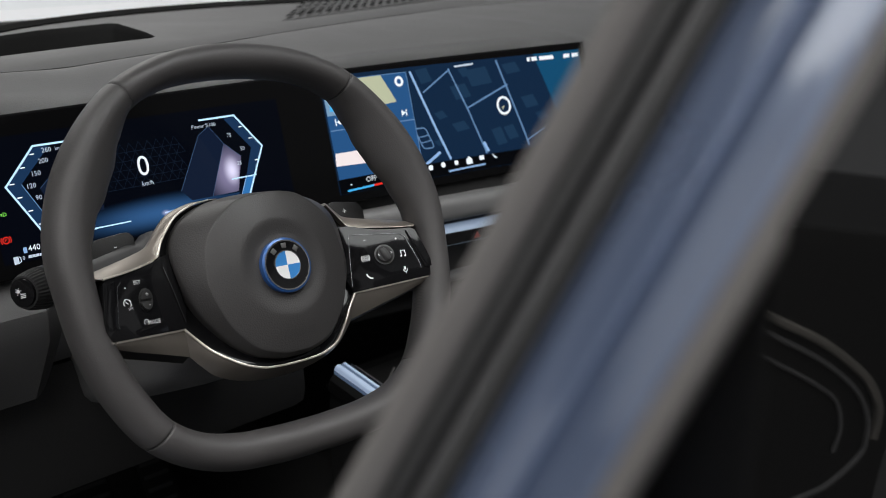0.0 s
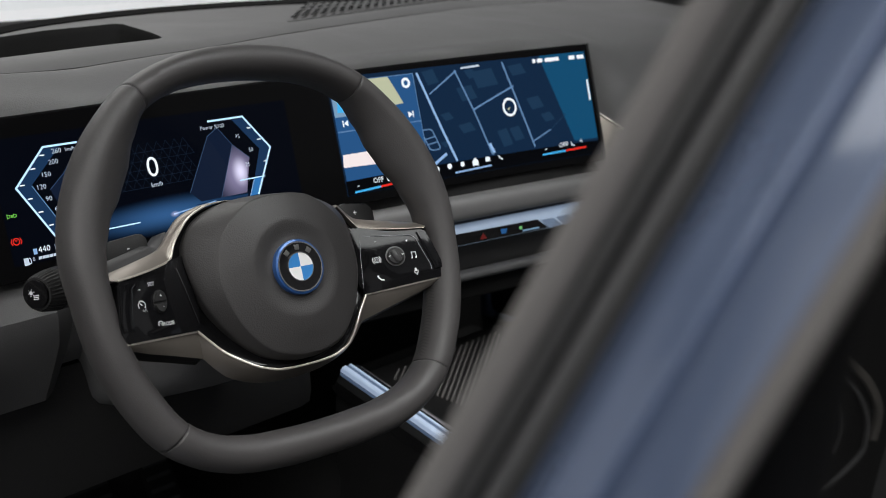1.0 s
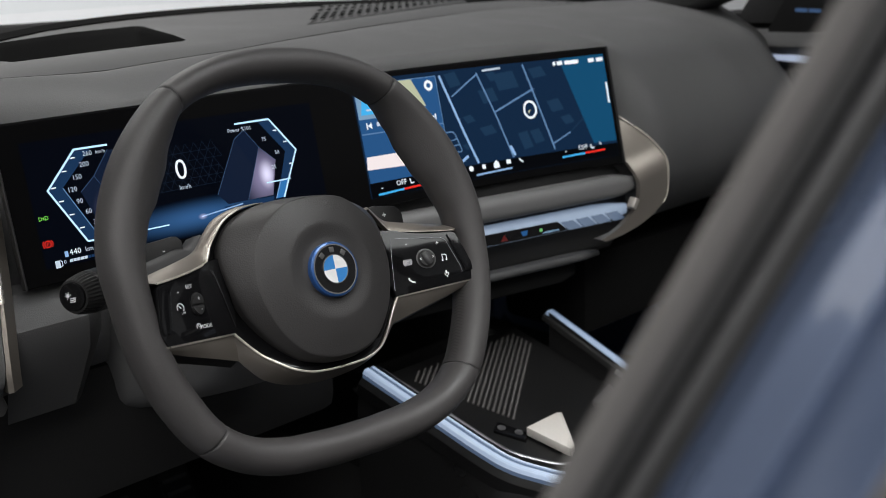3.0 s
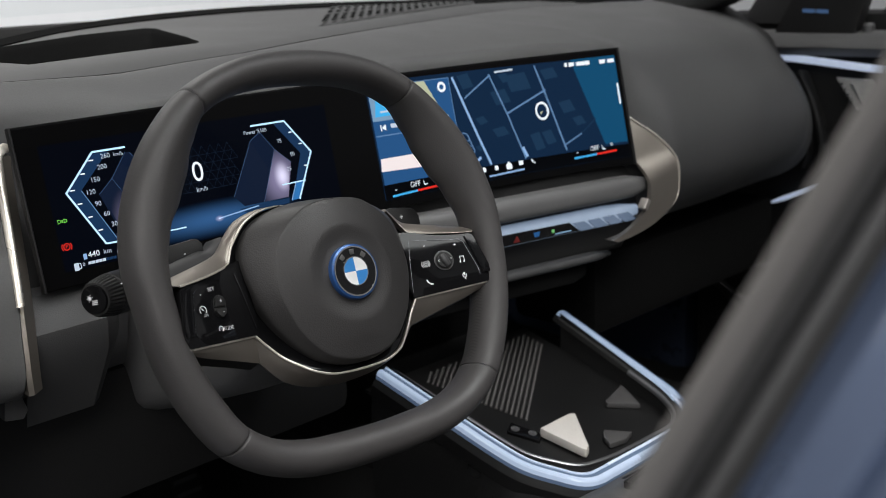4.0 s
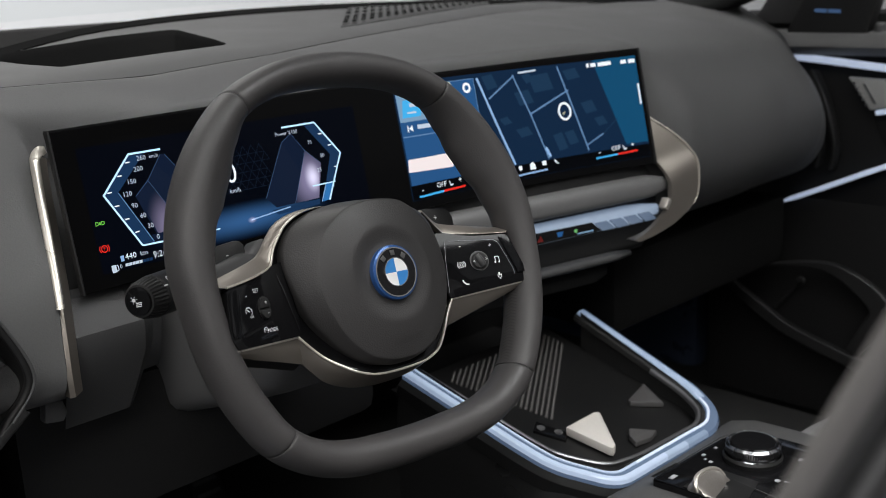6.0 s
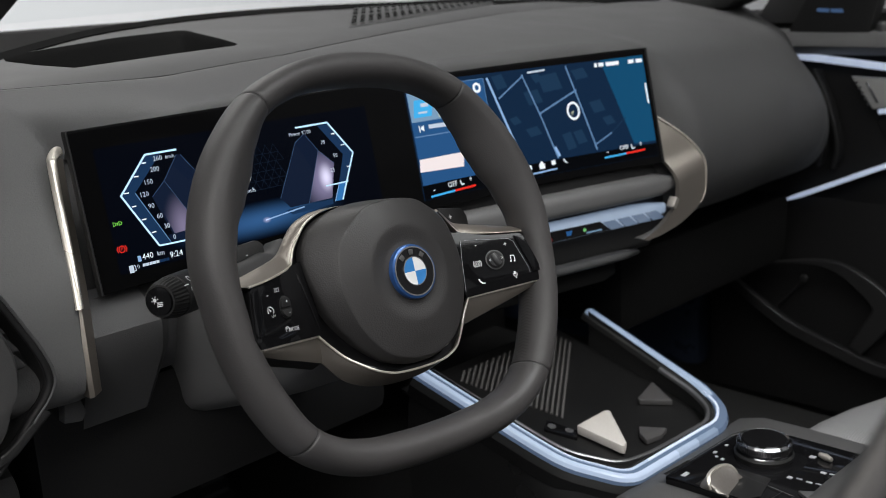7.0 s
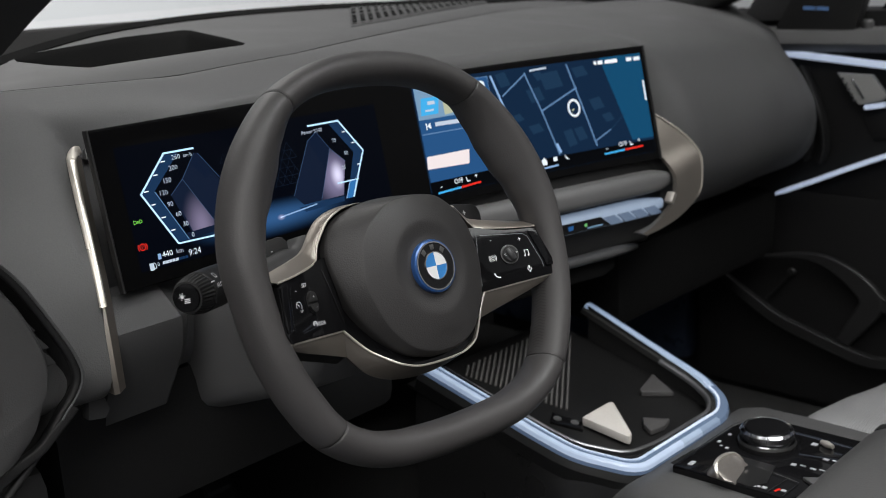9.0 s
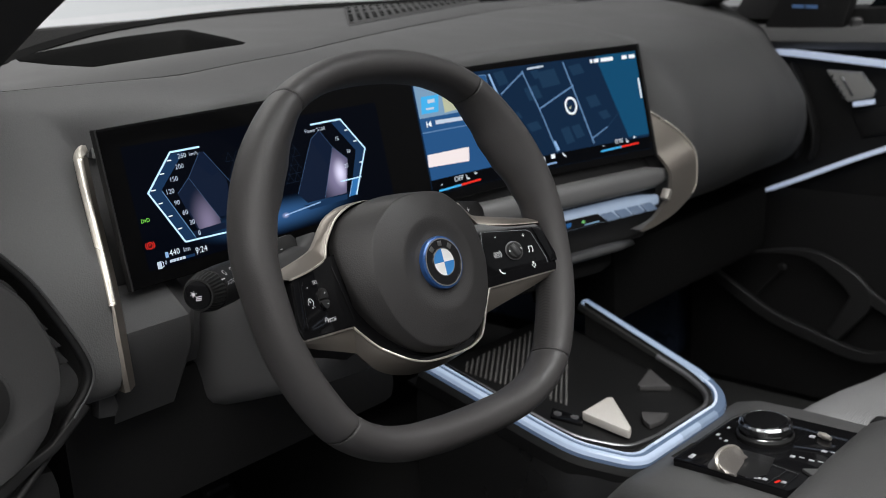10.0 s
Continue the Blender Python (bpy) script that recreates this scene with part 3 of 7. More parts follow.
# soft front face, drawn through stations across the car
STATIONS = [
    (-0.345, [(0.275, 1.150), (0.306, 1.160), (0.2975, 1.142), (0.264, 1.085), (0.226, 1.035), (0.200, 0.985), (0.184, 0.953), (0.190, 0.932), (0.225, 0.922)]),
    (-0.27, [(0.275, 1.150), (0.306, 1.160), (0.2975, 1.142), (0.265, 1.085), (0.224, 1.03), (0.196, 0.98), (0.182, 0.950), (0.189, 0.930), (0.22, 0.920)]),
    (-0.201, [(0.276, 1.170), (0.306, 1.160), (0.2975, 1.142), (0.266, 1.085), (0.221, 1.025), (0.196, 0.975), (0.181, 0.945), (0.188, 0.927), (0.22, 0.917)]),
    (-0.188, [(0.285, 1.171), (0.306, 1.160), (0.2975, 1.142), (0.290, 1.085), (0.262, 1.025), (0.245, 0.975), (0.235, 0.935), (0.235, 0.912), (0.25, 0.90)]),
    (-0.13, [(0.300, 1.172), (0.306, 1.160), (0.2960, 1.143), (0.285, 1.10), (0.274, 1.03), (0.262, 0.98), (0.256, 0.94), (0.255, 0.915), (0.26, 0.90)]),
    (0.0, [(0.317, 1.175), (0.304, 1.166), (0.284, 1.150), (0.274, 1.140), (0.268, 1.10), (0.258, 1.03), (0.256, 0.97), (0.256, 0.93), (0.27, 0.90)]),
    (0.3, [(0.330, 1.182), (0.305, 1.174), (0.275, 1.162), (0.250, 1.150), (0.248, 1.10), (0.245, 1.03), (0.24, 0.97), (0.24, 0.93), (0.25, 0.90)]),
    (0.5, [(0.330, 1.184), (0.295, 1.174), (0.255, 1.163), (0.222, 1.151), (0.218, 1.10), (0.215, 1.03), (0.21, 0.97), (0.21, 0.93), (0.22, 0.90)]),
    (0.605, [(0.330, 1.184), (0.28, 1.172), (0.228, 1.158), (0.192, 1.140), (0.172, 1.09), (0.165, 1.03), (0.165, 0.97), (0.18, 0.92), (0.22, 0.88)]),
    (0.665, [(0.330, 1.183), (0.275, 1.170), (0.215, 1.148), (0.168, 1.110), (0.138, 1.06), (0.130, 1.012), (0.144, 0.958), (0.188, 0.906), (0.28, 0.865)]),
    (0.85, [(0.330, 1.183), (0.270, 1.170), (0.200, 1.145), (0.148, 1.105), (0.115, 1.062), (0.106, 1.015), (0.126, 0.957), (0.186, 0.904), (0.29, 0.866)]),
    (0.98, [(0.325, 1.183), (0.270, 1.170), (0.208, 1.143), (0.164, 1.102), (0.130, 1.060), (0.112, 1.015), (0.130, 0.957), (0.190, 0.906), (0.30, 0.868)]),
    (1.06, [(0.321, 1.183), (0.275, 1.168), (0.232, 1.138), (0.203, 1.098), (0.167, 1.055), (0.145, 1.005), (0.148, 0.952), (0.186, 0.908), (0.30, 0.868)]),
    (1.10, [(0.318, 1.180), (0.290, 1.164), (0.250, 1.132), (0.222, 1.092), (0.186, 1.050), (0.164, 1.000), (0.166, 0.950), (0.205, 0.912), (0.31, 0.875)]),
    (1.125, [(0.318, 1.172), (0.305, 1.156), (0.285, 1.122), (0.262, 1.085), (0.235, 1.045), (0.218, 0.998), (0.222, 0.955), (0.248, 0.920), (0.32, 0.888)]),
    (1.138, [(0.318, 1.160), (0.31, 1.146), (0.298, 1.115), (0.280, 1.08), (0.262, 1.045), (0.252, 0.995), (0.257, 0.958), (0.275, 0.927), (0.32, 0.905)]),
]


def blade_shift(z):
    """How far the champagne blade leans inwards at a height."""
    g = min(1, max(0, (1.185 - z) / 0.075))
    return 0.24 * (min(z, 1.115) - 0.972) * g * g * (3 - 2 * g)


secs = []
for (xa, pa), (xb, pb) in zip(STATIONS, STATIONS[1:]):
    for i in range(6):
        f = i / 6
        g = f * f * (3 - 2 * f)
        x = lerp(xa, xb, f)
        rail = [(lerp(a[0], b[0], g), lerp(a[1], b[1], g), 0) for a, b in zip(pa, pb)]
        sy, sz = seam_y(x) - 0.0005, seam_z(x) - 0.0003
        rail[0] = (sy, sz - 0.003, 0)
        rail[1] = (lerp(sy, rail[2][0], 0.06), sz - 0.0003, 0)
        rail.insert(2, (lerp(sy, rail[2][0], 0.5), lerp(sz, rail[2][1], 0.36), 0))
        near = max(0, 1 - abs(x + 0.1945) / (0.10 if x < -0.1945 else 0.17))
        near = near * near * (3 - 2 * near)
        secs.append([Vector((x + near * blade_shift(p.y), p.x, p.y)) for p in curve_through(rail, 40)])
part("soft_face", loft(secs), DASH, dash, "stitched soft charcoal covering", angle=50)

# champagne trims that clasp the display
lt = curve_through([(-0.1480, 0.2960, 1.1173), (-0.1554, 0.2930, 1.1167), (-0.1618, 0.2885, 1.1125), (-0.1650, 0.2835, 1.1063), (-0.1713, 0.2670, 1.0801), (-0.1799, 0.2425, 1.0443), (-0.1891, 0.2170, 1.0074), (-0.1966, 0.1990, 0.9749), (-0.2032, 0.1840, 0.9447), (-0.2050, 0.1790, 0.9290)], 54)
low_lt = lt[12:]
secs = []
for i, p in enumerate(low_lt):
    f = i / (len(low_lt) - 1)
    w = lerp(1.0, 0.80, f) * min(1, 0.4 + i / 6)
    secs.append([p + Vector(q) for q in ((-0.0030, 0.010, 0), (-0.0026, 0.0002, 0), (0.0020, -0.0004, 0), (0.0155 * w, 0.0085, 0), (0.0165 * w, 0.0130, 0), (0.0165 * w, 0.024, 0))])
tb = part("trim_blade", loft(secs, ring=True), WGOLD, dash, "satin champagne metal blade", angle=22)
part("blade_return", loft([[p + Vector((0.001, -0.001, 0)), p + Vector((0.006, 0.004, -0.004 * k)), p + Vector((0.014, 0.012, -0.008 * k)), p + Vector((0.014, 0.020, -0.008 * k)), p + Vector((0.001, 0.012, 0))] for p, k in ((q, min(1, max(0, 1.4 - i / 12))) for i, q in enumerate(lt[4:18]))], ring=True), WGOLD, tb, "", angle=40)
# lighter metal strip for the blade's edge highlight, stopping short of the foot
VB = Vector((0.55, 0.82, -0.15)).normalized()
secs = []
for i, p in enumerate(lt[:39]):
    tan = (lt[i + 1] - lt[max(0, i - 1)]).normalized()
    side = tan.cross(VB).normalized()
    f = i / 38
    w = lerp(1.0, 0.66, f) * min(1, 0.62 + i / 8)
    o = p + Vector((-0.0024, -0.0052, 0.0018)) - VB * 0.0025
    secs.append([o + side * k * w - VB * h for k, h in ((-0.0036, -0.0030), (-0.0037, 0.0004), (-0.0028, 0.0014), (0.0010, 0.0018), (0.0046, 0.0012), (0.0058, -0.0004), (0.0058, -0.0030))])
part("bright_edge", loft(secs, ring=True), GOLDBR, tb, "polished champagne edge, its highlight put in as lighter metal", angle=50)
part("trim_backing", loft([[p + Vector((0.018, 0.006, 0.006)), p + Vector((0.036, 0.004, 0.006)), p + Vector((0.038, 0.030, 0.006)), p + Vector((0.016, 0.03, 0.006))] for p in lt[3:20]], ring=True), LEDGE, dash)
def hook_pt(a, b, h=0.0):
    y = 0.1285 - 0.20 * (a - 0.61) + 0.10 * (b - 0.98) + 6.5 * max(0, b - 0.985) ** 2
    return Vector((a - 0.15 * h, y - h, b))


out_line = curve_through([(a, b, 0) for a, b in ((0.6023, 1.0606), (0.6080, 1.0548), (0.6286, 1.0332), (0.6417, 1.0136), (0.6478, 0.9975), (0.6472, 0.9743), (0.6425, 0.9531), (0.6259, 0.9371), (0.5960, 0.9222), (0.5620, 0.9130), (0.5348, 0.9091))], 44)
in_line = curve_through([(a, b, 0) for a, b in ((0.5740, 1.0282), (0.5790, 1.0225), (0.5880, 1.0117), (0.5935, 1.0019), (0.5965, 0.9823), (0.5969, 0.9669), (0.5929, 0.9521), (0.5851, 0.9419), (0.5637, 0.9266), (0.5411, 0.9170), (0.5278, 0.9127))], 44)
secs = []
for o, q in zip(out_line, in_line):
    f = min(1, max(0, (q.y - 0.975) / 0.035))
    tuck = 0.018 * f * f * (3 - 2 * f)
    secs.append([hook_pt(o.x, o.y, -0.020), hook_pt(o.x, o.y, 0.003), hook_pt(q.x, q.y, 0.0035 - tuck), hook_pt(q.x, q.y, -0.003 - tuck)])
hk = part("trim_hook", loft(secs, ring=True), WGOLD, dash, "satin champagne metal hook", angle=22)
# lighter strip stands for light caught on the hook's outer edge
part("bright_edge", sweep([hook_pt(o.x, o.y, 0.003) for o in out_line[:30]], round_profile(0.0016, 0.0020, 0.0012), (0, -1, 0.3), taper=lambda f: 1 if f < 0.6 else lerp(1, 0.2, (f - 0.6) / 0.4)), GOLDBR, hk, "polished champagne edge, its highlight put in as lighter metal")


def bar_y(x):
    return 0.186 - 0.20 * (x - 0.40) + 0.004


def bar(name, x0, x1, zc, half_z, half_y, mat, label, dy=0.0, r=0.01, slope=0.0, ends=0.03):
    path = [Vector((lerp(x0, x1, i / 16), bar_y(lerp(x0, x1, i / 16)) + dy, zc + slope * (i / 16))) for i in range(17)]
    return part(name, sweep(path, round_profile(half_y, half_z, r), (0, 0, 1), taper=lambda f: min(1, 0.55 + 0.45 * math.sqrt(max(0, (1 - f) / ends))) if f > 1 - ends else 1), mat, dash, label)


bar("vent_bar", 0.16, 0.610, 0.972, 0.0145, 0.016, material("vent_bar_grey", (0.13, 0.13, 0.13), 0.5, grain=0.2, scale=800, tint=0.06), "grey rounded vent bar", ends=0.08)
bar("recess", 0.16, 0.615, 0.945, 0.060, 0.012, DARKPL, "", dy=0.022)
amb = bar("light_bar", 0.16, 0.600, 0.938, 0.0125, 0.010, LIGHTBAR, "pale blue lit acrylic bar", dy=0.004, r=0.007, ends=0.12)
bar("slot", 0.16, 0.560, 0.905, 0.012, 0.006, RUBBER, "black air slot", dy=0.016, r=0.004)
bar("lower_lip", 0.16, 0.555, 0.886, 0.0055, 0.011, SHROUD, "grey lower lip", dy=0.006, r=0.005, ends=0.1)
# near-black colour carries the shade below the lower lip
bar("knee_cover", 0.16, 0.53, 0.866, 0.014, 0.010, PRINTSHADE, "", dy=0.022, r=0.004)


def bar_face(a, b, h=0.0):
    return Vector((a, bar_y(a) - 0.0068 - h, b))


ctrl = part("touch_strip", prism([(0.30, 0.9285), (0.495, 0.9285), (0.478, 0.9415), (0.30, 0.9435)], bar_face, 0.0, 0.0012), PIANO, dash, "black touch control strip")
part("status_light", prism([(0.452 + p, 0.9355 + q) for p, q in disc(0.0022, 12)], bar_face, 0.0013, 0.002), LED, ctrl, "green status light")
part("warning_key", prism([(0.392, 0.931), (0.402, 0.931), (0.397, 0.939)], bar_face, 0.0013, 0.0018), material("unlit_red_print", (0.16, 0.012, 0.010), 0.4), ctrl, "dull red warning triangle")
part("symbol", prism([(0.424, 0.9325), (0.430, 0.9325), (0.432, 0.9385), (0.422, 0.9385)], bar_face, 0.0013, 0.0018), S_PANE, ctrl)
part("slider_line", prism([(0.455, 0.9305), (0.480, 0.9305), (0.480, 0.932), (0.455, 0.932)], bar_face, 0.0013, 0.0018), S_PANE2, ctrl)
for i in range(4):
    x = 0.497 + 0.024 * i
    part("facet", prism([(x, 0.9275), (x + 0.021, 0.9275), (x + 0.006, 0.9395), (x - 0.013, 0.9395)], bar_face, 0.0, 0.0008 + 0.0006 * (i % 2)), AMBD, amb, "etched facet")
part("vent_tab", box((0.5835, 0.128, 0.951), (0.008, 0.012, 0.015), 0.002, pose(0, 0, 0, 0, 35, 0)), PEARL, dash, "pale vent slide tab")

# shroud under the instruments
ledge_rows = []
for xs_, back in (
        ((-0.196,) * 7, 0.0),
        ((-0.160, -0.158, -0.156, -0.156, -0.156, -0.160, -0.165), 0.0),
        ((-0.1300, -0.1260, -0.1208, -0.1205, -0.1213, -0.1272, -0.1345), 0.0),
        ((-0.1284, -0.1244, -0.1190, -0.1187, -0.1195, -0.1254, -0.1327), 0.0016),
        ((-0.116, -0.112, -0.107, -0.1065, -0.1075, -0.114, -0.122), 0.014),
        ((-0.098, -0.095, -0.090, -0.090, -0.091, -0.097, -0.106), 0.040)):
    ledge_rows.append([Vector((x, y + back, z)) for x, (y, z) in zip(xs_, ((0.245, 1.000), (0.232, 0.9955), (0.2055, 0.9690), (0.2045, 0.9640), (0.2075, 0.9400), (0.2155, 0.9148), (0.2270, 0.8830)))])
part("cluster_ledge", loft(ledge_rows), SHROUD, dash, "grey instrument shroud with a bevelled edge", angle=22)
part("knee_panel", box((-0.02, 0.31, 0.83), (0.42, 0.10, 0.14), 0.02), DARKPL, dash)
# no sheen and near black: the shade under the dash is in the colour
part("glove_box", box((0.85, 0.30, 0.80), (0.50, 0.16, 0.12), 0.02), PRINTSHADE, dash)
part("understructure", box((0.39, 0.60, 0.98), (1.40, 0.40, 0.30), 0.02), PRINTSHADE, dash)
part("bonnet_lever", prism([(-0.222, 0.904), (-0.206, 0.901), (-0.201, 0.908), (-0.206, 0.926), (-0.219, 0.926)], lambda a, b, h: Vector((a, 0.215 - h, b)), 0.0, 0.012, 0.002), GREYPL, dash, "bonnet release lever")
part("kick_panel", box((-0.30, 0.36, 0.70), (0.06, 0.36, 0.38), 0.02), DARKPL, dash)

# outer vent at the dash end
vent = thing("side_vent", "dark side air vent with slim slats and grey surround", "air vent", (-0.30, 0.19, 0.90))
vb = curve_through([(-0.335, 0.160, 1.110), (-0.297, 0.168, 1.068), (-0.2788, 0.170, 1.0443), (-0.2611, 0.172, 1.012), (-0.2467, 0.172, 0.9818), (-0.2411, 0.173, 0.9607), (-0.2464, 0.174, 0.9455), (-0.2595, 0.175, 0.9307), (-0.2802, 0.175, 0.9069), (-0.312, 0.175, 0.8790)], 44)
part("surround", sweep(vb, round_profile(0.0030, 0.008, 0.003), (-0.3, -1, 0.2)), DARKPL, vent, "dark curved surround")
# lighter grey strip stands for the highlight along the surround's edge
part("surround_highlight", sweep([p + Vector((0.0020, -0.0068, 0.0012)) for p in vb[:36]], round_profile(0.0012, 0.0014, 0.0008), (-0.3, -1, 0.2)), GREYPL, vent, "grey strip drawn as the edge highlight of the surround")
ib = curve_through([(-0.335, 0.158, 1.098), (-0.3179, 0.158, 1.0748), (-0.3046, 0.158, 1.0553), (-0.2885, 0.158, 1.0357), (-0.277, 0.158, 1.01), (-0.271, 0.158, 0.9898), (-0.2704, 0.158, 0.9733), (-0.2729, 0.158, 0.9602), (-0.278, 0.158, 0.9516), (-0.2858, 0.160, 0.9318), (-0.3008, 0.162, 0.9150)], 44)
part("duct", loft([[a, a + Vector((-0.006, 0.018, -0.004)), b + Vector((0.004, 0.030, 0.004)), b] for a, b in zip(vb, ib)]), RUBBER, vent)
part("cover", loft([[b + Vector((0.002, 0.014, 0)), b, b + Vector((-0.0022, -0.0030, -0.001)), b + Vector((-0.008, -0.0042, -0.004)), b + Vector((-0.020, -0.0050, -0.009)), b + Vector((-0.036, -0.0045, -0.015)), b + Vector((-0.060, -0.002, -0.026)), b + Vector((-0.12, 0.010, -0.05))] for b in ib]), VENTM, vent, "dark grey curved cover", angle=35)
dial = part("flow_dial", prism([(-0.3325 + 0.0205 * math.cos(t * math.pi / 16), 0.9710 + 0.027 * math.sin(t * math.pi / 16)) for t in range(32)], lambda a, b, h: Vector((a, 0.1515 - h, b)), -0.012, 0.001, 0.003), VENTM, vent, "round air flow dial", angle=30)
part("dial_face", prism([(-0.3330 + 0.0175 * math.cos(t * math.pi / 16), 0.9710 + 0.0235 * math.sin(t * math.pi / 16)) for t in range(32)], lambda a, b, h: Vector((a, 0.1515 - h, b)), 0.0005, 0.0022, 0.0006), RUBBER, dial)
for x, z in ((-0.2948, 1.0431), (-0.2858, 1.0260), (-0.2763, 1.0092), (-0.2679, 0.9928), (-0.2640, 0.9790)):
    part("slat", prism([(0, 0), (-0.007, 0.010), (-0.022, 0.022), (-0.024, 0.004), (-0.010, 0.0008)], lambda a, b, h, x=x, z=z: Vector((x + 0.003 + a, 0.160 - h, z + b)), -0.022, 0.0, 0.0006), LEDGE, vent)
part("sill_strip", sweep(curve_through([(-0.2480, 0.172, 0.9350), (-0.2714, 0.171, 0.9171), (-0.2821, 0.170, 0.9101), (-0.3045, 0.170, 0.9013), (-0.3500, 0.170, 0.8780)], 24), round_profile(0.0042, 0.0050, 0.002), (0, -1, 0.2)), DARKPL, vent, "black trim strip")

# ---- steering wheel ----
WU = Vector((0.997, -0.047, -0.056)).normalized()
WV = Vector((0.046, 0.33, 0.943))
WV = (WV - WU * WU.dot(WV)).normalized()
WN = WU.cross(WV)
WHEEL = Matrix(((WU.x, WV.x, WN.x, 0), (WU.y, WV.y, WN.y, 0), (WU.z, WV.z, WN.z, 1.02), (0, 0, 0, 1)))
sw = thing("steering_wheel", "black leather steering wheel with champagne spokes and gloss black keys", "steering wheel", matrix=WHEEL)

# rim: outer and inner radius by angle from the right-hand side, mirrored
RIM = [(-90, 0.1553, 0.1257), (-75, 0.1595, 0.1291), (-62, 0.1684, 0.1379), (-50, 0.1756, 0.1472), (-40, 0.1787, 0.1512), (-30, 0.1775, 0.1495), (-15, 0.1765, 0.1490), (0, 0.1778, 0.1500), (12, 0.1844, 0.1530), (24, 0.1887, 0.1570), (36, 0.1919, 0.1620), (46, 0.1942, 0.1665), (56, 0.1965, 0.1710), (68, 0.1955, 0.1697), (80, 0.1936, 0.1659), (90, 0.1927, 0.1645)]


def rim_radii(deg):
    """Outer and inner radius at an angle, smooth between the table's rows."""
    a = deg % 360
    a = a if a <= 180 else a - 360
    if a > 90:
        a = 180 - a
    elif a < -90:
        a = -180 - a
    k = max(i for i in range(len(RIM) - 1) if RIM[i][0] <= a)
    f = (a - RIM[k][0]) / (RIM[k + 1][0] - RIM[k][0])
    get = lambda i, c: RIM[i][c] if 0 <= i < len(RIM) else RIM[-i if i < 0 else 2 * len(RIM) - 2 - i][c]
    out = []
    for c in (1, 2):
        p0, p1, p2, p3 = (get(k - 1 + j, c) for j in range(4))
        out.append(0.5 * (2 * p1 + (p2 - p0) * f + (2 * p0 - 5 * p1 + 4 * p2 - p3) * f * f + (3 * p1 - p0 - 3 * p2 + p3) * f ** 3))
    return out


def rim_place(a, b, h):
    """The rim stands a little turned and tilted against the hub."""
    x, y = a + 0.0102 * b + 0.0008, b - 0.0102 * a
    return Vector((x, y, -0.0258 + 0.0176 * x - 0.0064 * y + h))


GRIP = [(-90, 0.0), (2, 0.0), (12, 0.002), (22, 0.0075), (32, 0.0145), (40, 0.0150), (48, 0.0085), (56, 0.001), (62, 0.0), (90, 0.0)]


def grip_swell(deg):
    """Extra depth of the thumb grips on the inner rear of the rim."""
    a = deg % 360
    a = a if a <= 180 else a - 360
    a = 180 - a if a > 90 else a
    for (a0, s0), (a1, s1) in zip(GRIP, GRIP[1:]):
        if a0 <= a <= a1:
            f = (a - a0) / (a1 - a0)
            return lerp(s0, s1, f * f * (3 - 2 * f))
    return 0.0


def rim_pt(deg, t, grow=0.0):
    """Point on the leather: t runs round the section from the outer edge over the front."""
    o, i = rim_radii(deg)
    c, w = (o + i) / 2, (o - i) / 2 + grow
    cs, sn = math.cos(t), math.sin(t)
    # sections are a shade fuller than an ellipse
    k = (abs(cs) ** 2.3 + abs(sn) ** 2.3) ** (-1 / 2.3)
    r = c + w * cs * k - grip_swell(deg) * max(0, -math.cos(t - 0.55)) ** 1.3
    return rim_place(r * math.cos(radians(deg)), r * math.sin(radians(deg)), (0.0207 + grow) * sn * k)


def rim_section(deg, grow=0.0, n=32):
    return [rim_pt(deg, 2 * math.pi * q / n, grow) for q in range(n)]


def rim_arc(a0, a1, step=2):
    k = max(2, int(abs(a1 - a0) / step))
    return [lerp(a0, a1, i / k) for i in range(k + 1)]


for a0, a1, lab in ((56, 124, "smooth leather rim top"), (124, 221, "grained leather grip"), (221, 319, "smooth leather rim bottom"), (319, 416, "grained leather grip")):
    ends = [(a0 + 0.12, -0.0010), (a0 + 0.30, -0.0002)]
    ends_b = [(a1 - 0.30, -0.0002), (a1 - 0.12, -0.0010)]
    part("rim_section", loft([rim_section(a, g) for a, g in ends + [(a, 0.0) for a in rim_arc(a0 + 0.8, a1 - 0.8)] + ends_b], ring=True), LEATHER, sw, lab, local=True, angle=50)
part("rim_core", loft([rim_section(a, -0.0012) for a in rim_arc(0, 358)], ring=True, around=True), RUBBER, sw, local=True)
# close stitches beside each cross seam
for a0 in (56, 124, 221, 319):
    bm = bmesh.new()
    for q in range(26):
        t = math.pi * (0.02 + 0.98 * q / 26)
        bm.faces.new([bm.verts.new(rim_pt(a0 + da, t + dt, -0.0003)) for da, dt in ((-0.20, 0.0), (0.20, 0.03), (0.20, 0.07), (-0.20, 0.04))])
    part("stitching", bm, COLM, sw, "dark grey cross stitching", local=True, flat=True)
# stitches along the inner rim
for a0, a1 in ((60, 120), (228, 312)):
    bm = bmesh.new()
    a = a0
    while a < a1:
        bm.faces.new([bm.verts.new(rim_pt(a + da, math.pi - 0.35 + t, 0.0005)) for da, t in ((0, 0.0), (0.75, 0.10), (0.75, 0.16), (0, 0.06))])
        a += 1.25
    part("stitching", bm, GREYPL, sw, "grey stitching", local=True, flat=True)
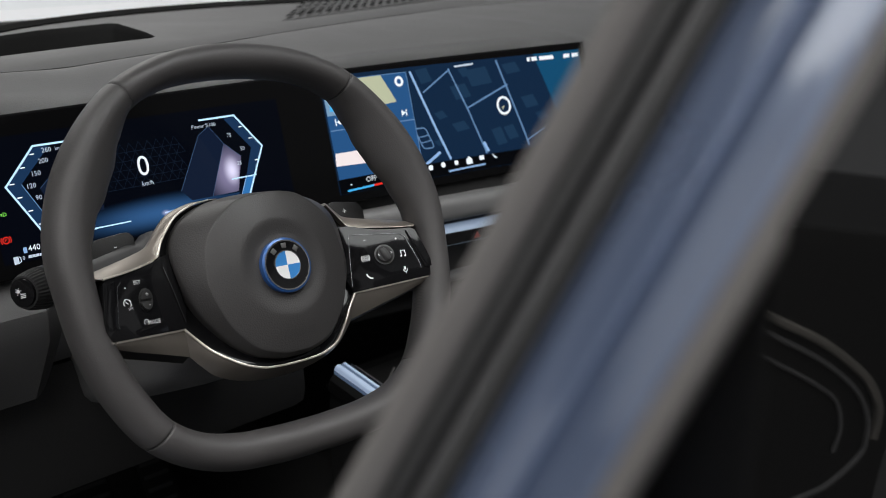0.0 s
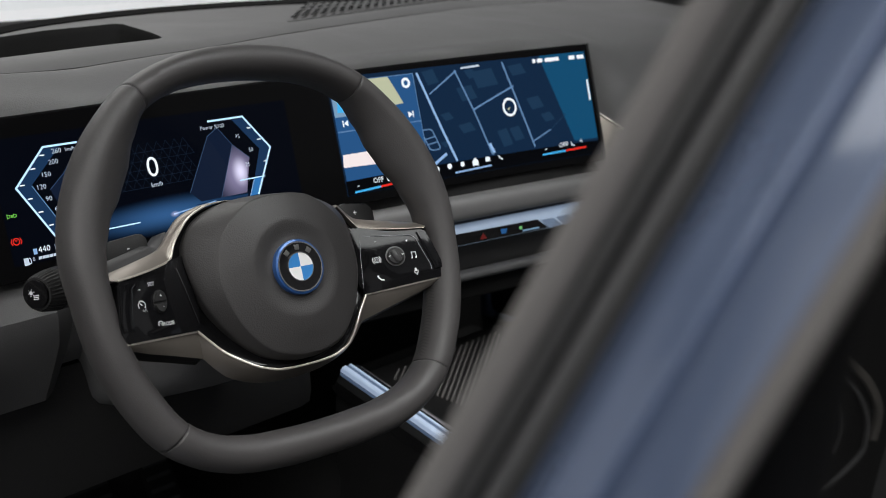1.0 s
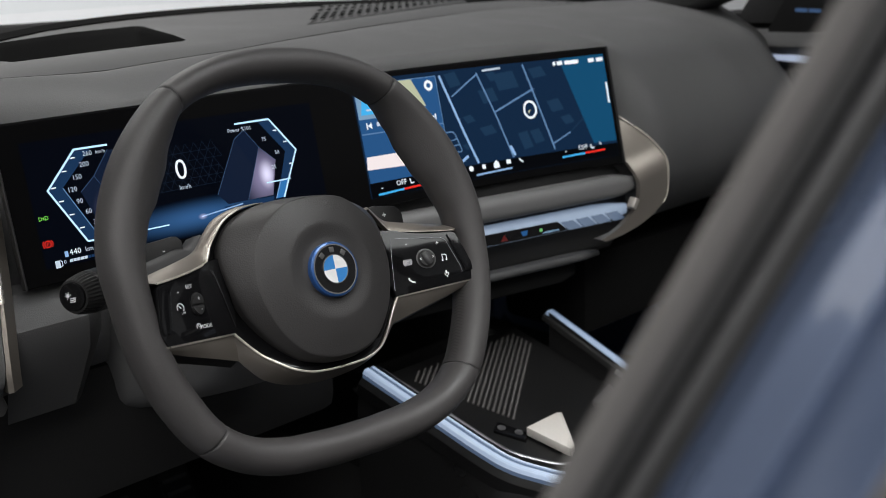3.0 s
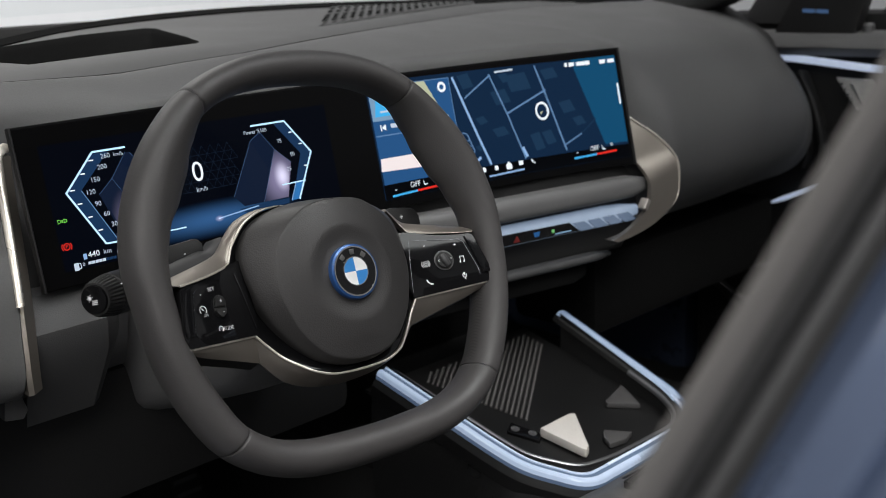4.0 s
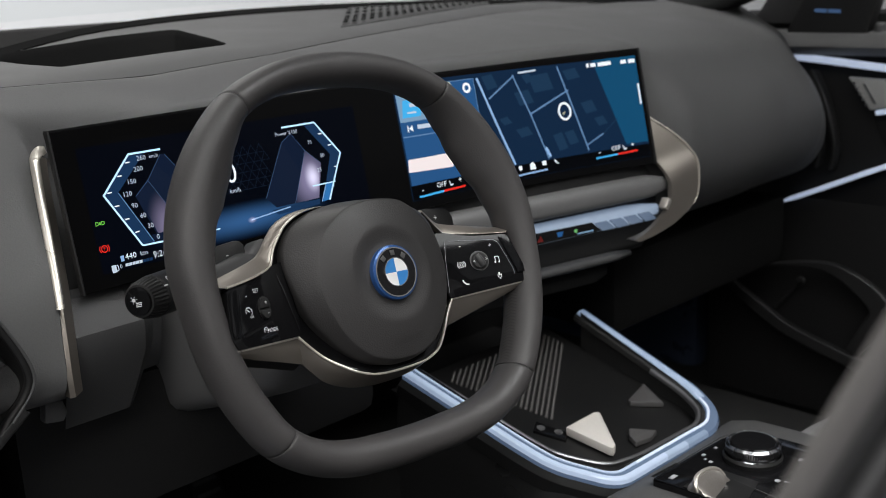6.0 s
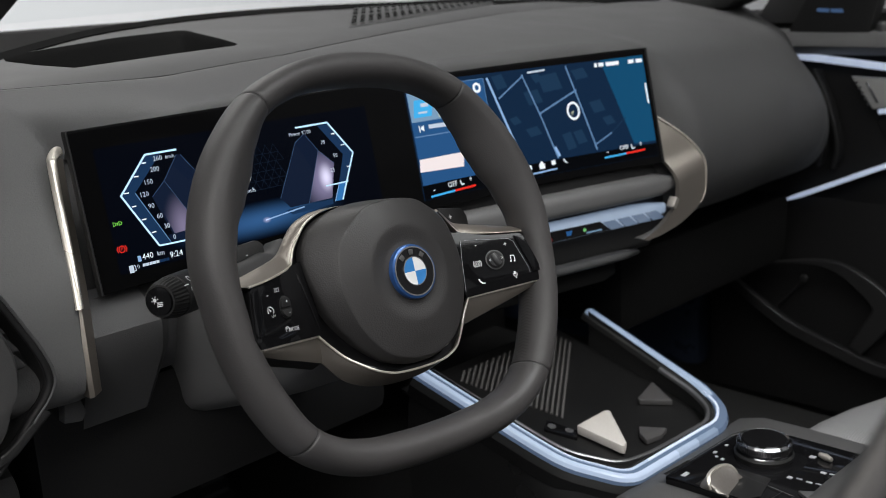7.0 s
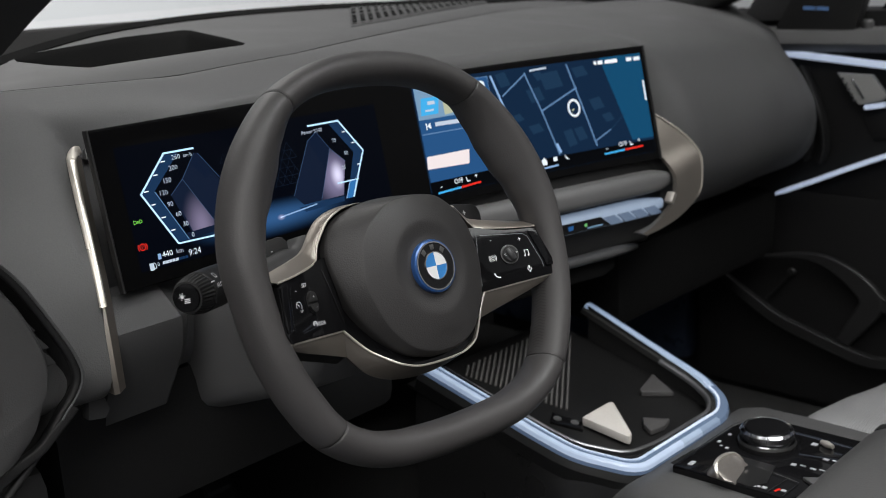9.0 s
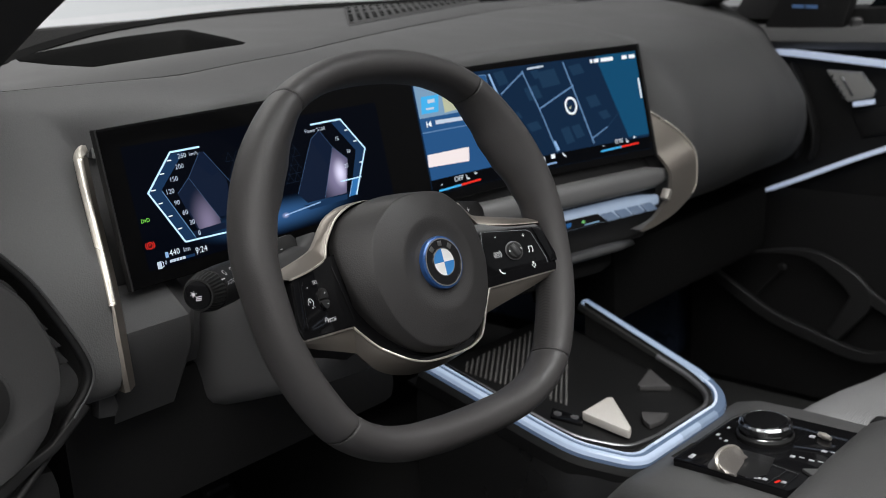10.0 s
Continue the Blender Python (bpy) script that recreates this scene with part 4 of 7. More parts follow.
# laced seam on the inner face of the grips
for a0, a1 in ((-40, -9), (189, 220)):
    bm = bmesh.new()
    for k in range(int((a1 - a0) / 1.1)):
        a = a0 + 1.1 * k
        for d0, d1, t0, t1 in ((0.0, 0.75, -0.30, 0.02), (0.75, 0.0, 0.02, 0.34)):
            bm.faces.new([bm.verts.new(rim_pt(a + da, math.pi + t, 0.0004)) for da, t in ((d0, t0), (d0 + 0.36, t0), (d1 + 0.36, t1), (d1, t1))])
    part("stitching", bm, LACE, sw, "dark laced stitching", local=True, flat=True)

# airbag cover: flat domed front, creased into sloping flanks, with a dished middle
PAD_EDGE = [(0.0, 0.0690, -0.048), (0.018, 0.0682, -0.0475), (0.038, 0.0650, -0.046), (0.055, 0.0595, -0.0435), (0.0675, 0.0515, -0.040), (0.0755, 0.0415, -0.0385), (0.0795, 0.0315, -0.0385), (0.0803, 0.019, -0.037), (0.0770, -0.0044, -0.032), (0.0705, -0.024, -0.0295), (0.0588, -0.0427, -0.0265), (0.0468, -0.0575, -0.0235), (0.0338, -0.0672, -0.0215), (0.0148, -0.0728, -0.0205), (0.0, -0.0738, -0.0205)]
PAD_CREASE = [(0.0, 0.0630), (0.0140, 0.0622), (0.0280, 0.0592), (0.0385, 0.0530), (0.0475, 0.0455), (0.0545, 0.0380), (0.0590, 0.0300), (0.0625, 0.0180), (0.0648, 0.0), (0.0625, -0.0150), (0.0550, -0.0365), (0.0432, -0.0532), (0.0308, -0.0632), (0.0138, -0.0690), (0.0, -0.0700)]


def mirrored(right):
    """Closes a right-hand line, from the top round to the bottom, with its mirror image."""
    return right + [(-p[0], *p[1:]) for p in right[-2:0:-1]]


pad_out = curve_through(mirrored(PAD_EDGE), 168, True)
pad_crease = curve_through([(a, b, 0) for a, b in mirrored(PAD_CREASE)], 168, True)


def pad_n(x, y):
    """Height of the cover's front."""
    base = 0.0 - 3.4 * x * x - (2.4 if y > 0 else 1.9) * y * y
    k = min(1, max(0, (0.042 - math.hypot(x, y)) / 0.017))
    return base - 0.0036 * k * k * (3 - 2 * k)


rows = []
for f in [0.001] + [i / 60 for i in range(1, 59)]:
    rows.append([Vector((p.x * f, p.y * f, pad_n(p.x * f, p.y * f))) for p in pad_crease])
for f, drop in ((0.985, 0.0), (1.0, 0.0002)):
    rows.append([Vector((p.x * f, p.y * f, pad_n(p.x * f, p.y * f) - drop)) for p in pad_crease])
for f, puff in ((0.03, 0.0), (0.25, 0.0003), (0.45, 0.0007), (0.65, 0.0010), (0.82, 0.0011), (0.93, 0.0007), (1.0, 0.0)):
    rows.append([Vector((p.x, p.y, pad_n(p.x, p.y))).lerp(o, f) + Vector((0, 0, puff)) for p, o in zip(pad_crease, pad_out)])
rows.append([Vector((p.x * 0.994, p.y * 0.994, p.z - 0.004)) for p in pad_out])
rows.append([Vector((p.x * 0.97, p.y * 0.97, p.z - 0.016)) for p in pad_out])
pad = part("airbag_cover", loft(rows, ring=True), PAD, sw, "grained black airbag cover", local=True, angle=75)
# gloss black surround beneath the cover
LIP = [(0.0, -0.0793, -0.0215), (0.015, -0.0789, -0.0215), (0.029, -0.0772, -0.0215), (0.0435, -0.0718, -0.0230), (0.0545, -0.0640, -0.0275), (0.0645, -0.0552, -0.0325), (0.0735, -0.0445, -0.0355), (0.0825, -0.0335, -0.0365)]
BEZEL_IN = [(0.1465, 0.0148, -0.0150), (0.1290, 0.0172, -0.0205), (0.1137, 0.0200, -0.0265), (0.0990, 0.0235, -0.0340), (0.0918, 0.0262, -0.0382), (0.0880, 0.0315, -0.0402), (0.0838, 0.0387, -0.0420), (0.0762, 0.0484, -0.0420), (0.0663, 0.0578, -0.0425), (0.0494, 0.0652, -0.0445), (0.0300, 0.0680, -0.0490), (0.016, 0.0680, -0.0540)]
BEZEL_OUT = [(0.160, 0.0195, -0.0280), (0.1320, 0.0262, -0.0350), (0.1125, 0.0310, -0.0410), (0.1010, 0.0342, -0.0450), (0.0955, 0.0362, -0.0470), (0.0920, 0.0385, -0.0476), (0.0875, 0.0430, -0.0480), (0.0800, 0.0515, -0.0490), (0.0695, 0.0606, -0.0495), (0.0512, 0.0672, -0.0510), (0.0302, 0.0688, -0.0540), (0.014, 0.0684, -0.0570)]
surround = [(a, b, c) for a, b, c in LIP] + [(0.0865, -0.0150, -0.0400), (0.0895, 0.010, -0.0410)] + [(a, b, c - 0.003) for a, b, c in BEZEL_IN[4:]]
ring = mirrored([(0.0, 0.0670, -0.058)] + surround[::-1])
part("gloss_surround", loft([[Vector((a * k, b * k, c + d)) for a, b, c in ring] for k, d in ((0.55, -0.010), (0.90, -0.0045), (0.965, -0.0028), (0.992, -0.0026), (0.996, -0.008))]), PIANO, sw, "gloss black surround", local=True, angle=40)
# champagne lower spokes: a face that leans outwards from a polished lip, with a hard corner at each side
LOW = [(0.0, -0.0885, -0.0500), (0.018, -0.0876, -0.0500), (0.0343, -0.0850, -0.0490), (0.049, -0.0803, -0.0480), (0.0610, -0.0740, -0.0470), (0.0690, -0.0665, -0.0460), (0.0745, -0.0602, -0.0455), (0.0785, -0.0555, -0.0450)]
SPOKE_UP = [(0.0825, -0.0335, -0.0365), (0.1050, -0.0333, -0.0280), (0.1280, -0.0330, -0.0195), (0.1520, -0.0326, -0.0110)]
SPOKE_LOW = [(0.0785, -0.0555, -0.0450), (0.1050, -0.0485, -0.0345), (0.1290, -0.0425, -0.0255), (0.1540, -0.0350, -0.0150)]
for nm, s in (("keel", 0), ("arm", 1), ("arm", -1)):
    if s == 0:
        ups, lows = [(-a, b, c) for a, b, c in LIP[:0:-1]] + LIP, [(-a, b, c) for a, b, c in LOW[:0:-1]] + LOW
        ups, lows = curve_through(ups, 84), curve_through(lows, 84)
    else:
        ups, lows = [Vector((s * a, b, c)) for a, b, c in SPOKE_UP], [Vector((s * a, b, c)) for a, b, c in SPOKE_LOW]
    secs = []
    for a, b in zip(ups, lows):
        m = a.lerp(b, 0.55) + Vector((0, 0, 0.0012))
        secs.append([a + Vector((0, 0.0006, -0.012)), a + Vector((0, 0.0004, -0.0004)), a.lerp(b, 0.07), m, b, b + Vector((0, 0.003, -0.006)), b + Vector((0, 0.012, -0.016))])
    sp = part("lower_spoke", loft(secs, ring=True), WGOLD, sw, "champagne metal lower spoke", local=True, angle=24)
    part("bright_edge", sweep([p + Vector((0, 0.0002, 0.0003)) for p in ups], round_profile(0.0010, 0.0010, 0.0006, 2), (0, 0, 1)), GOLDBR, sp, "polished champagne lip", local=True)
    if s:
        part("spoke_underside", loft([[b + Vector((0, 0.0008, -0.001)), b + Vector((0, -0.004, -0.016)), b + Vector((0, 0.010, -0.030)), b + Vector((0, 0.03, -0.030))] for b in lows], ring=True), DARKPL, sw, "dark spoke underside", local=True)
SPOKEB = material("spoke_back_plastic", (0.030, 0.030, 0.031), 0.5, tint=0.06)
# champagne bezel arms that sweep from the spokes up along the cover
for s, last in ((-1, 12), (1, 8)):
    inner = curve_through([(s * a, b, c) for a, b, c in BEZEL_IN[:last]], 48)
    outer = curve_through([(s * a, b, c) for a, b, c in BEZEL_OUT[:last]], 48)
    rise = 0.0085 if s < 0 else 0.0005
    secs = []
    for q, o in zip(inner, outer):
        secs.append([q + Vector((0, 0, -0.012)), q, q.lerp(o, 0.12) + Vector((0, 0, 0.0006)), q.lerp(o, 0.55) + Vector((0, 0, 0.0016)), o, o + Vector((0, 0, -0.006))])
    bz = part("bezel", loft(secs, ring=True), WGOLD, sw, "champagne metal bezel", local=True, angle=30)
    # left lip lighter, right lip duller: the fall of light put into the metal
    part("bright_edge", sweep([p + Vector((0, 0, 0.0002)) for p in inner], round_profile(0.0008 if s < 0 else 0.0005, 0.0008 if s < 0 else 0.0005, 0.0003, 2), (0, 0, 1), taper=lambda f: min(1, (1 - f) * 5 + 0.1)), GOLDBR if s < 0 else WGOLD, bz, "polished champagne lip", local=True)
    part("spoke_back", loft([[o + Vector((0, -0.004, -0.003)), o + Vector((s * 0.001, rise * 0.47 * k, -0.008)), o + Vector((s * 0.002, rise * k, -0.017)), o + Vector((s * 0.002, rise * k, -0.032)), o + Vector((0, -0.020, -0.034))] for o, k in ((o, min(1, max(0, 1.7 - i / 18))) for i, o in enumerate(outer[:31]))], ring=True), SPOKEB, sw, "dark grey spoke back", local=True, angle=50)

# emblem: plain roundel of rings and quarters
EM = Matrix.Translation((0, 0, 0.0022))
em = part("emblem", lathe([(0.0, -0.012), (0.0226, -0.012), (0.0230, -0.0046), (0.0224, -0.0030), (0.0208, -0.0022), (0.0202, -0.0030), (0.0, -0.0032)], EM, 56), RING, sw, "round emblem with blue ring", local=True)
part("chrome_ring", lathe([(0.0206, -0.0032), (0.0206, -0.0019), (0.0196, -0.0019), (0.0196, -0.0032)], EM, 56), CHROME, em, local=True)
part("black_field", lathe([(0.0, -0.0029), (0.0197, -0.0029), (0.0197, -0.0024), (0.0, -0.0024)], EM, 56), PIANO, em, "gloss black ring field", local=True)
part("inner_ring", lathe([(0.0121, -0.0024), (0.0121, -0.0016), (0.0114, -0.0016), (0.0114, -0.0024)], EM, 48), CHROME, em, local=True)
for q in range(4):
    arc = [(0, 0)] + [(0.0115 * math.cos(radians(90 * q + 6 * i)), 0.0115 * math.sin(radians(90 * q + 6 * i))) for i in range(16)]
    part("quarter", prism(arc, lambda a, b, h: EM @ Vector((a, b, h)), -0.0024, -0.0019), WHITE if q % 2 == 0 else SKY, em, "white quarter" if q % 2 == 0 else "blue quarter", local=True)
MARKM = material("dull_silver_mark", (0.16, 0.16, 0.16), 0.35, metal=0.7)
for k in (-40, 0, 40):
    m = Matrix.Rotation(radians(-k), 4, "Z")
    part("plain_mark", prism([(-0.0021, 0.0138), (0.0021, 0.0138), (0.0024, 0.0182), (-0.0024, 0.0182)], lambda a, b, h, m=m: EM @ m @ Vector((a, b, h)), -0.0024, -0.0018, 0.0003), MARKM, em, local=True)

EMBOSS = material("embossed_vinyl", (0.025, 0.024, 0.024), 0.45, tint=0.05)
part("airbag_lettering", text_bm("AIRBAG", 0.0088, lambda a, b: Vector((a + 0.0015, b - 0.0555, pad_n(a, b - 0.0555) + 0.0003))), EMBOSS, pad, "embossed lettering", local=True, flat=True)
hx, hy = -0.0485, 0.0050
part("horn_symbol", line_poly([(hx - 0.007, hy + 0.0026), (hx - 0.0066, hy - 0.0022), (hx - 0.0045, hy - 0.0022), (hx - 0.0040, hy - 0.0006), (hx + 0.003, hy - 0.0006), (hx + 0.0072, hy + 0.0034), (hx - 0.007, hy + 0.0026)], 0.0006, lambda a, b: Vector((a, b, pad_n(a, b) + 0.0004))), EMBOSS, pad, "embossed horn symbol", local=True, flat=True)

# spokes: gloss key panels with raised borders, rockers and white print
PANEL = [(0.0780, 0.0285), (0.0915, 0.0262), (0.1137, 0.0194), (0.1435, 0.0142), (0.1472, 0.0118), (0.1540, -0.0172), (0.1540, -0.0240), (0.1505, -0.0322), (0.0800, -0.0330), (0.0760, -0.0150)]
BORDER = [(0.0925, 0.0178), (0.1320, 0.0108), (0.1358, 0.0075), (0.1425, -0.0186), (0.1425, -0.0240)]
for s in (-1, 1):
    pl = lambda a, b, h=0.0, s=s: Vector((s * a, b, -0.0250 + 0.37 * (a - 0.115) - 0.10 * b + h))
    kp = part("key_panel", prism(PANEL, pl, -0.014, 0.0, 0.0012), PIANO, sw, "gloss black key panel", local=True, angle=25)
    part("key_edge", prism([(0.1375, 0.0125), (0.1462, 0.0105), (0.1524, -0.0170), (0.1518, -0.0240), (0.1450, -0.0235), (0.1448, -0.0190)], pl, 0.0, 0.0016, 0.0007), PIANO, kp, "bevelled gloss edge", local=True, angle=25)
    # thin chrome lines painted where the gloss bevels would catch the light
    part("key_highlight", line_poly(BORDER if s > 0 else BORDER[1:], 0.0006, lambda a, b, pl=pl: pl(a, b, 0.0006)), CHROME, kp, "chrome line drawn as the highlight of the key bevel", local=True, flat=True)
    part("key_highlight", line_poly([(0.0890, 0.0185), (0.0852, 0.0010), (0.0803, -0.0277)], 0.0006, lambda a, b, pl=pl: pl(a, b, 0.0006)), CHROME, kp, "chrome line drawn as the highlight of the key bevel", local=True, flat=True)
    put = lambda txt, a, b, size, turn=0.0, kp=kp, pl=pl, s=s: part("lettering", text_bm(txt, size, lambda p, q: pl(a + s * p, b + q - turn * s * p, 0.0009)), PRINT, kp, "white printed symbol", local=True, flat=True)
    mark = lambda pts, w=0.0008, closed=False, kp=kp, pl=pl: part("symbol", line_poly(pts, w, lambda p, q: pl(p, q, 0.0009), closed), PRINT, kp, "white printed symbol", local=True, flat=True)
    if s < 0:
        cx, cy = 0.1128, -0.0050
        capsule = [(cx + (0.0058 * math.cos(t * math.pi / 14)) - 0.10 * (0.0082 * math.sin(t * math.pi / 14)), cy + 0.0082 * math.sin(t * math.pi / 14)) for t in range(28)]
        well = [(cx + (x - cx) * 1.13, cy + (y - cy) * 1.10) for x, y in capsule]
        part("key_well", prism(well, pl, 0.0, 0.0005), RUBBER, kp, "dark key surround", local=True)
        for half, top in ((0, "+"), (1, "-")):
            piece = [q for q in capsule if (q[1] >= cy) == (half == 0)]
            kk = part("thumb_key", prism(piece, lambda a, b, h, pl=pl, cy=cy: pl(a, b, h * (1.0 + 60 * abs(b - cy)) * 0.8), 0.0005, 0.0030, 0.0006), DARKPL, kp, "black rocker thumb key", local=True, angle=30)
            part("lettering", text_bm(top, 0.0048 if half == 0 else 0.0056, lambda p, q, half=half: pl(cx - 0.0004 * half - p, cy + (0.0038 if half == 0 else -0.0042) + q, 0.0044)), PRINT, kk, "white printed symbol", local=True, flat=True)
        put("SET", 0.1175, 0.0090, 0.0043)
        put("MODE", 0.1105, -0.0228, 0.0043)
        mark([(0.1306 + 0.0033 * math.cos(t * 0.5), -0.0058 + 0.0033 * math.sin(t * 0.5)) for t in range(-1, 9)], 0.0007)
        mark([(0.1300, -0.0062), (0.1322, -0.0040)], 0.0007)
        put("LIM", 0.1288, -0.0100, 0.0026)
        mark([(0.1176 + 0.0022 * math.cos(t * 0.6), -0.0221 + 0.0022 * math.sin(t * 0.6)) for t in range(-1, 8)], 0.0006)
        mark([(0.1172, -0.0224), (0.1185, -0.0210)], 0.0005)
        mark([(0.1300, 0.0062), (0.1285, 0.0060)], 0.0006)
    else:
        cx, cy = 0.1145, -0.0055
        base = pl(cx, cy, 0.0)
        tx, ty = Vector((1, 0, 0.37)).normalized(), Vector((0, 1, -0.10)).normalized()
        tz_ = tx.cross(ty).normalized()
        tilt = Matrix(((tx.x, ty.x, tz_.x, base.x), (tx.y, ty.y, tz_.y, base.y), (tx.z, ty.z, tz_.z, base.z), (0, 0, 0, 1)))
        part("key_well", lathe([(0.0, 0.0003), (0.0088, 0.0003), (0.0092, 0.0009), (0.0085, 0.0012), (0.0, 0.0012)], tilt, 32), GREYPL, kp, "dark key surround", local=True)
        knob = part("thumb_key", lathe([(0.0, 0.0), (0.0079, 0.0), (0.0077, 0.0026), (0.0066, 0.0036), (0.0, 0.0040)], tilt, 32), DARKPL, kp, "knurled round thumb key", local=True)
        roll = lathe([(0.0, -0.0058), (0.0030, -0.0058), (0.0036, -0.004), (0.0040, 0.0), (0.0036, 0.004), (0.0030, 0.0058), (0.0, 0.0058)], tilt @ Matrix.Translation((0, 0, 0.0022)) @ pose(0, 0, 0, 90, 0, 20), 20)
        wheel_key = part("roller", roll, LEDGE, knob, "ribbed roller", local=True, angle=20)
        put("+", 0.1275, 0.0062, 0.0056)
        put("-", 0.1007, 0.0114, 0.0066)
        for txt, da in (("<", -0.0062), (">", 0.0062)):
            part("lettering", text_bm(txt, 0.0042, lambda p, q, da=da: tilt @ Vector((da * 0.98 + p, q, 0.0042))), PRINT, knob, "white printed symbol", local=True, flat=True)
        for r in (0.0011, 0.0024):
            mark([(0.0976 + r * math.cos(t * 0.45), -0.0055 + r * math.sin(t * 0.45)) for t in range(14)], 0.0005, True)
        for sx in (-1, 1):
            mark([(0.0976 + sx * 0.0026, -0.0025), (0.0976 + sx * 0.0037, -0.0055), (0.0976 + sx * 0.0026, -0.0085)], 0.0006)
        mark([(0.1287, -0.0098), (0.1287, -0.0048), (0.1322, -0.0052), (0.1322, -0.0100)], 0.0007)
        mark([(0.1274, -0.0100), (0.1288, -0.0098)], 0.0014)
        mark([(0.1309, -0.0102), (0.1323, -0.0100)], 0.0014)
        mark([(0.0948, -0.0192), (0.0952, -0.0214), (0.0972, -0.0236), (0.0994, -0.0242)], 0.0014)
        mark([(0.1284, -0.0196), (0.1284, -0.0226)], 0.0018)
        mark([(0.1266, -0.0214), (0.1270, -0.0238), (0.1284, -0.0246), (0.1298, -0.0238), (0.1302, -0.0214)], 0.0006)
        mark([(0.1284, -0.0246), (0.1284, -0.0262)], 0.0007)
    # shift paddle behind the spoke
    pad_pts = [(0.0935, 0.028), (0.0940, 0.0490), (0.0975, 0.0530), (0.1020, 0.0535), (0.1260, 0.0505), (0.1300, 0.0470), (0.1325, 0.0420), (0.1320, 0.028)]
    pp = part("shift_paddle", prism(pad_pts, lambda a, b, h, s=s: Vector((s * a, b, -0.0720 + h)), 0.0, 0.0056, 0.0015), DARKPL, sw, "black shift paddle", local=True)
    part("paddle_mark", text_bm("+" if s > 0 else "-", 0.0085, lambda p, q, s=s: Vector((s * 0.1110 + p, 0.0432 + q, -0.0661))), PRINT, pp, local=True, flat=True)
    # spoke arm that joins hub and rim
    part("spoke_arm", loft([[Vector((s * x, y * k + yo, nn)) for y, nn in ((0.020, dn), (0.020, dn - 0.02), (-0.034, dn - 0.02), (-0.034, dn))] for x, k, yo, dn in ((0.05, 1.0, 0, -0.062), (0.10, 0.9, 0.0, -0.056), (0.162, 0.75, 0.0, -0.030))], ring=True), DARKPL, sw, local=True)
part("hub_back", lathe([(0.0, -0.10), (0.04, -0.10), (0.052, -0.075), (0.058, -0.056), (0.0, -0.052)], Matrix.Identity(4), 40), DARKPL, sw, local=True)
# ---- steering column with stalk ----
col = thing("steering_column", "grey plastic steering column cover with a light switch stalk", "steering column", (0.0, 0.2, 0.9))
axis = -WN
c0 = Vector((0, 0, 1.02)) + axis * 0.10
secs = []
for d, w, up, dn in ((0.0, 0.055, 0.020, 0.055), (0.03, 0.072, 0.026, 0.075), (0.10, 0.080, 0.024, 0.082), (0.20, 0.085, 0.022, 0.085)):
    o = c0 + axis * d
    secs.append([o + WU * q.x + WV * q.y for q in curve_through([(-w, up * 0.6, 0), (-w * 0.7, up, 0), (w * 0.7, up, 0), (w, up * 0.6, 0), (w, -dn * 0.6, 0), (w * 0.7, -dn, 0), (-w * 0.7, -dn, 0), (-w, -dn * 0.6, 0)], 32, True)])
part("column_cover", loft(secs, ring=True), COLM, col, "grey column cover")
tip = Vector((-0.173, 0.107, 1.0185))
base = Vector((-0.049, 0.176, 1.003))
ax_s = (tip - base).normalized()
M = Matrix.Translation(tip) @ ax_s.to_track_quat("Z", "Y").to_matrix().to_4x4()
st = part("light_stalk", lathe([(0.012, -0.13), (0.012, -0.09), (0.0168, -0.070), (0.0175, -0.045), (0.0172, -0.0185), (0.0160, -0.0170)], M, 36), DARKPL, col, "black switch stalk")
secs = []
for r0, h in ((0.0155, -0.0175), (0.0168, -0.016), (0.0150, -0.004), (0.0130, 0.0), (0.0, 0.001)):
    secs.append([M @ Vector(((r0 - (0.0007 if (q % 2 and r0 > 0.0135) else 0)) * math.cos(2 * math.pi * q / 64), (r0 - (0.0007 if (q % 2 and r0 > 0.0135) else 0)) * math.sin(2 * math.pi * q / 64), h)) for q in range(64)])
knob = part("rotary_switch", loft(secs, ring=True), DARKPL, st, "knurled rotary light switch", angle=20)
part("switch_face", lathe([(0.0, 0.0), (0.0116, 0.0), (0.0112, 0.0022), (0.0, 0.0028)], M, 32), PIANO, knob)
# screen-up basis on the round face
up_l = (Vector((0, 0, 1)) - ax_s * ax_s.z).normalized()
rt_l = up_l.cross(ax_s).normalized()
face = lambda a, b: tip + ax_s * 0.0034 + rt_l * a + up_l * b
part("lamp_symbol", prism([(-0.0025 + p * 0.45, 0.0012 + q * 0.45) for p, q in disc(0.0035, 12)], lambda a, b, h: face(a, b) + ax_s * h, 0, 0.0002), PRINT, knob)
for i in range(3):
    part("lamp_symbol", line_poly([(-0.0005, -0.001 - 0.0014 * i), (0.0045, 0.0 - 0.0014 * i)], 0.0008, face), PRINT, knob, flat=True)
for i in range(6):
    t = radians(60 * i + 20)
    part("lamp_symbol", line_poly([(-0.0025 + 0.0021 * math.cos(t), 0.0012 + 0.0021 * math.sin(t)), (-0.0025 + 0.0031 * math.cos(t), 0.0012 + 0.0031 * math.sin(t))], 0.0006, face), PRINT, knob, flat=True)
# writing round the stalk's body
view_s = Vector((-0.62, -0.70, 0.28))
side_s = (view_s - ax_s * view_s.dot(ax_s)).normalized()
upx = ax_s.cross(side_s).normalized()
if upx.z < 0:
    upx = -upx


def stalk_pt(a, b):
    t = b / 0.0178
    return tip - ax_s * (0.037 + a) + (side_s * math.cos(t) + upx * math.sin(t)) * 0.0181


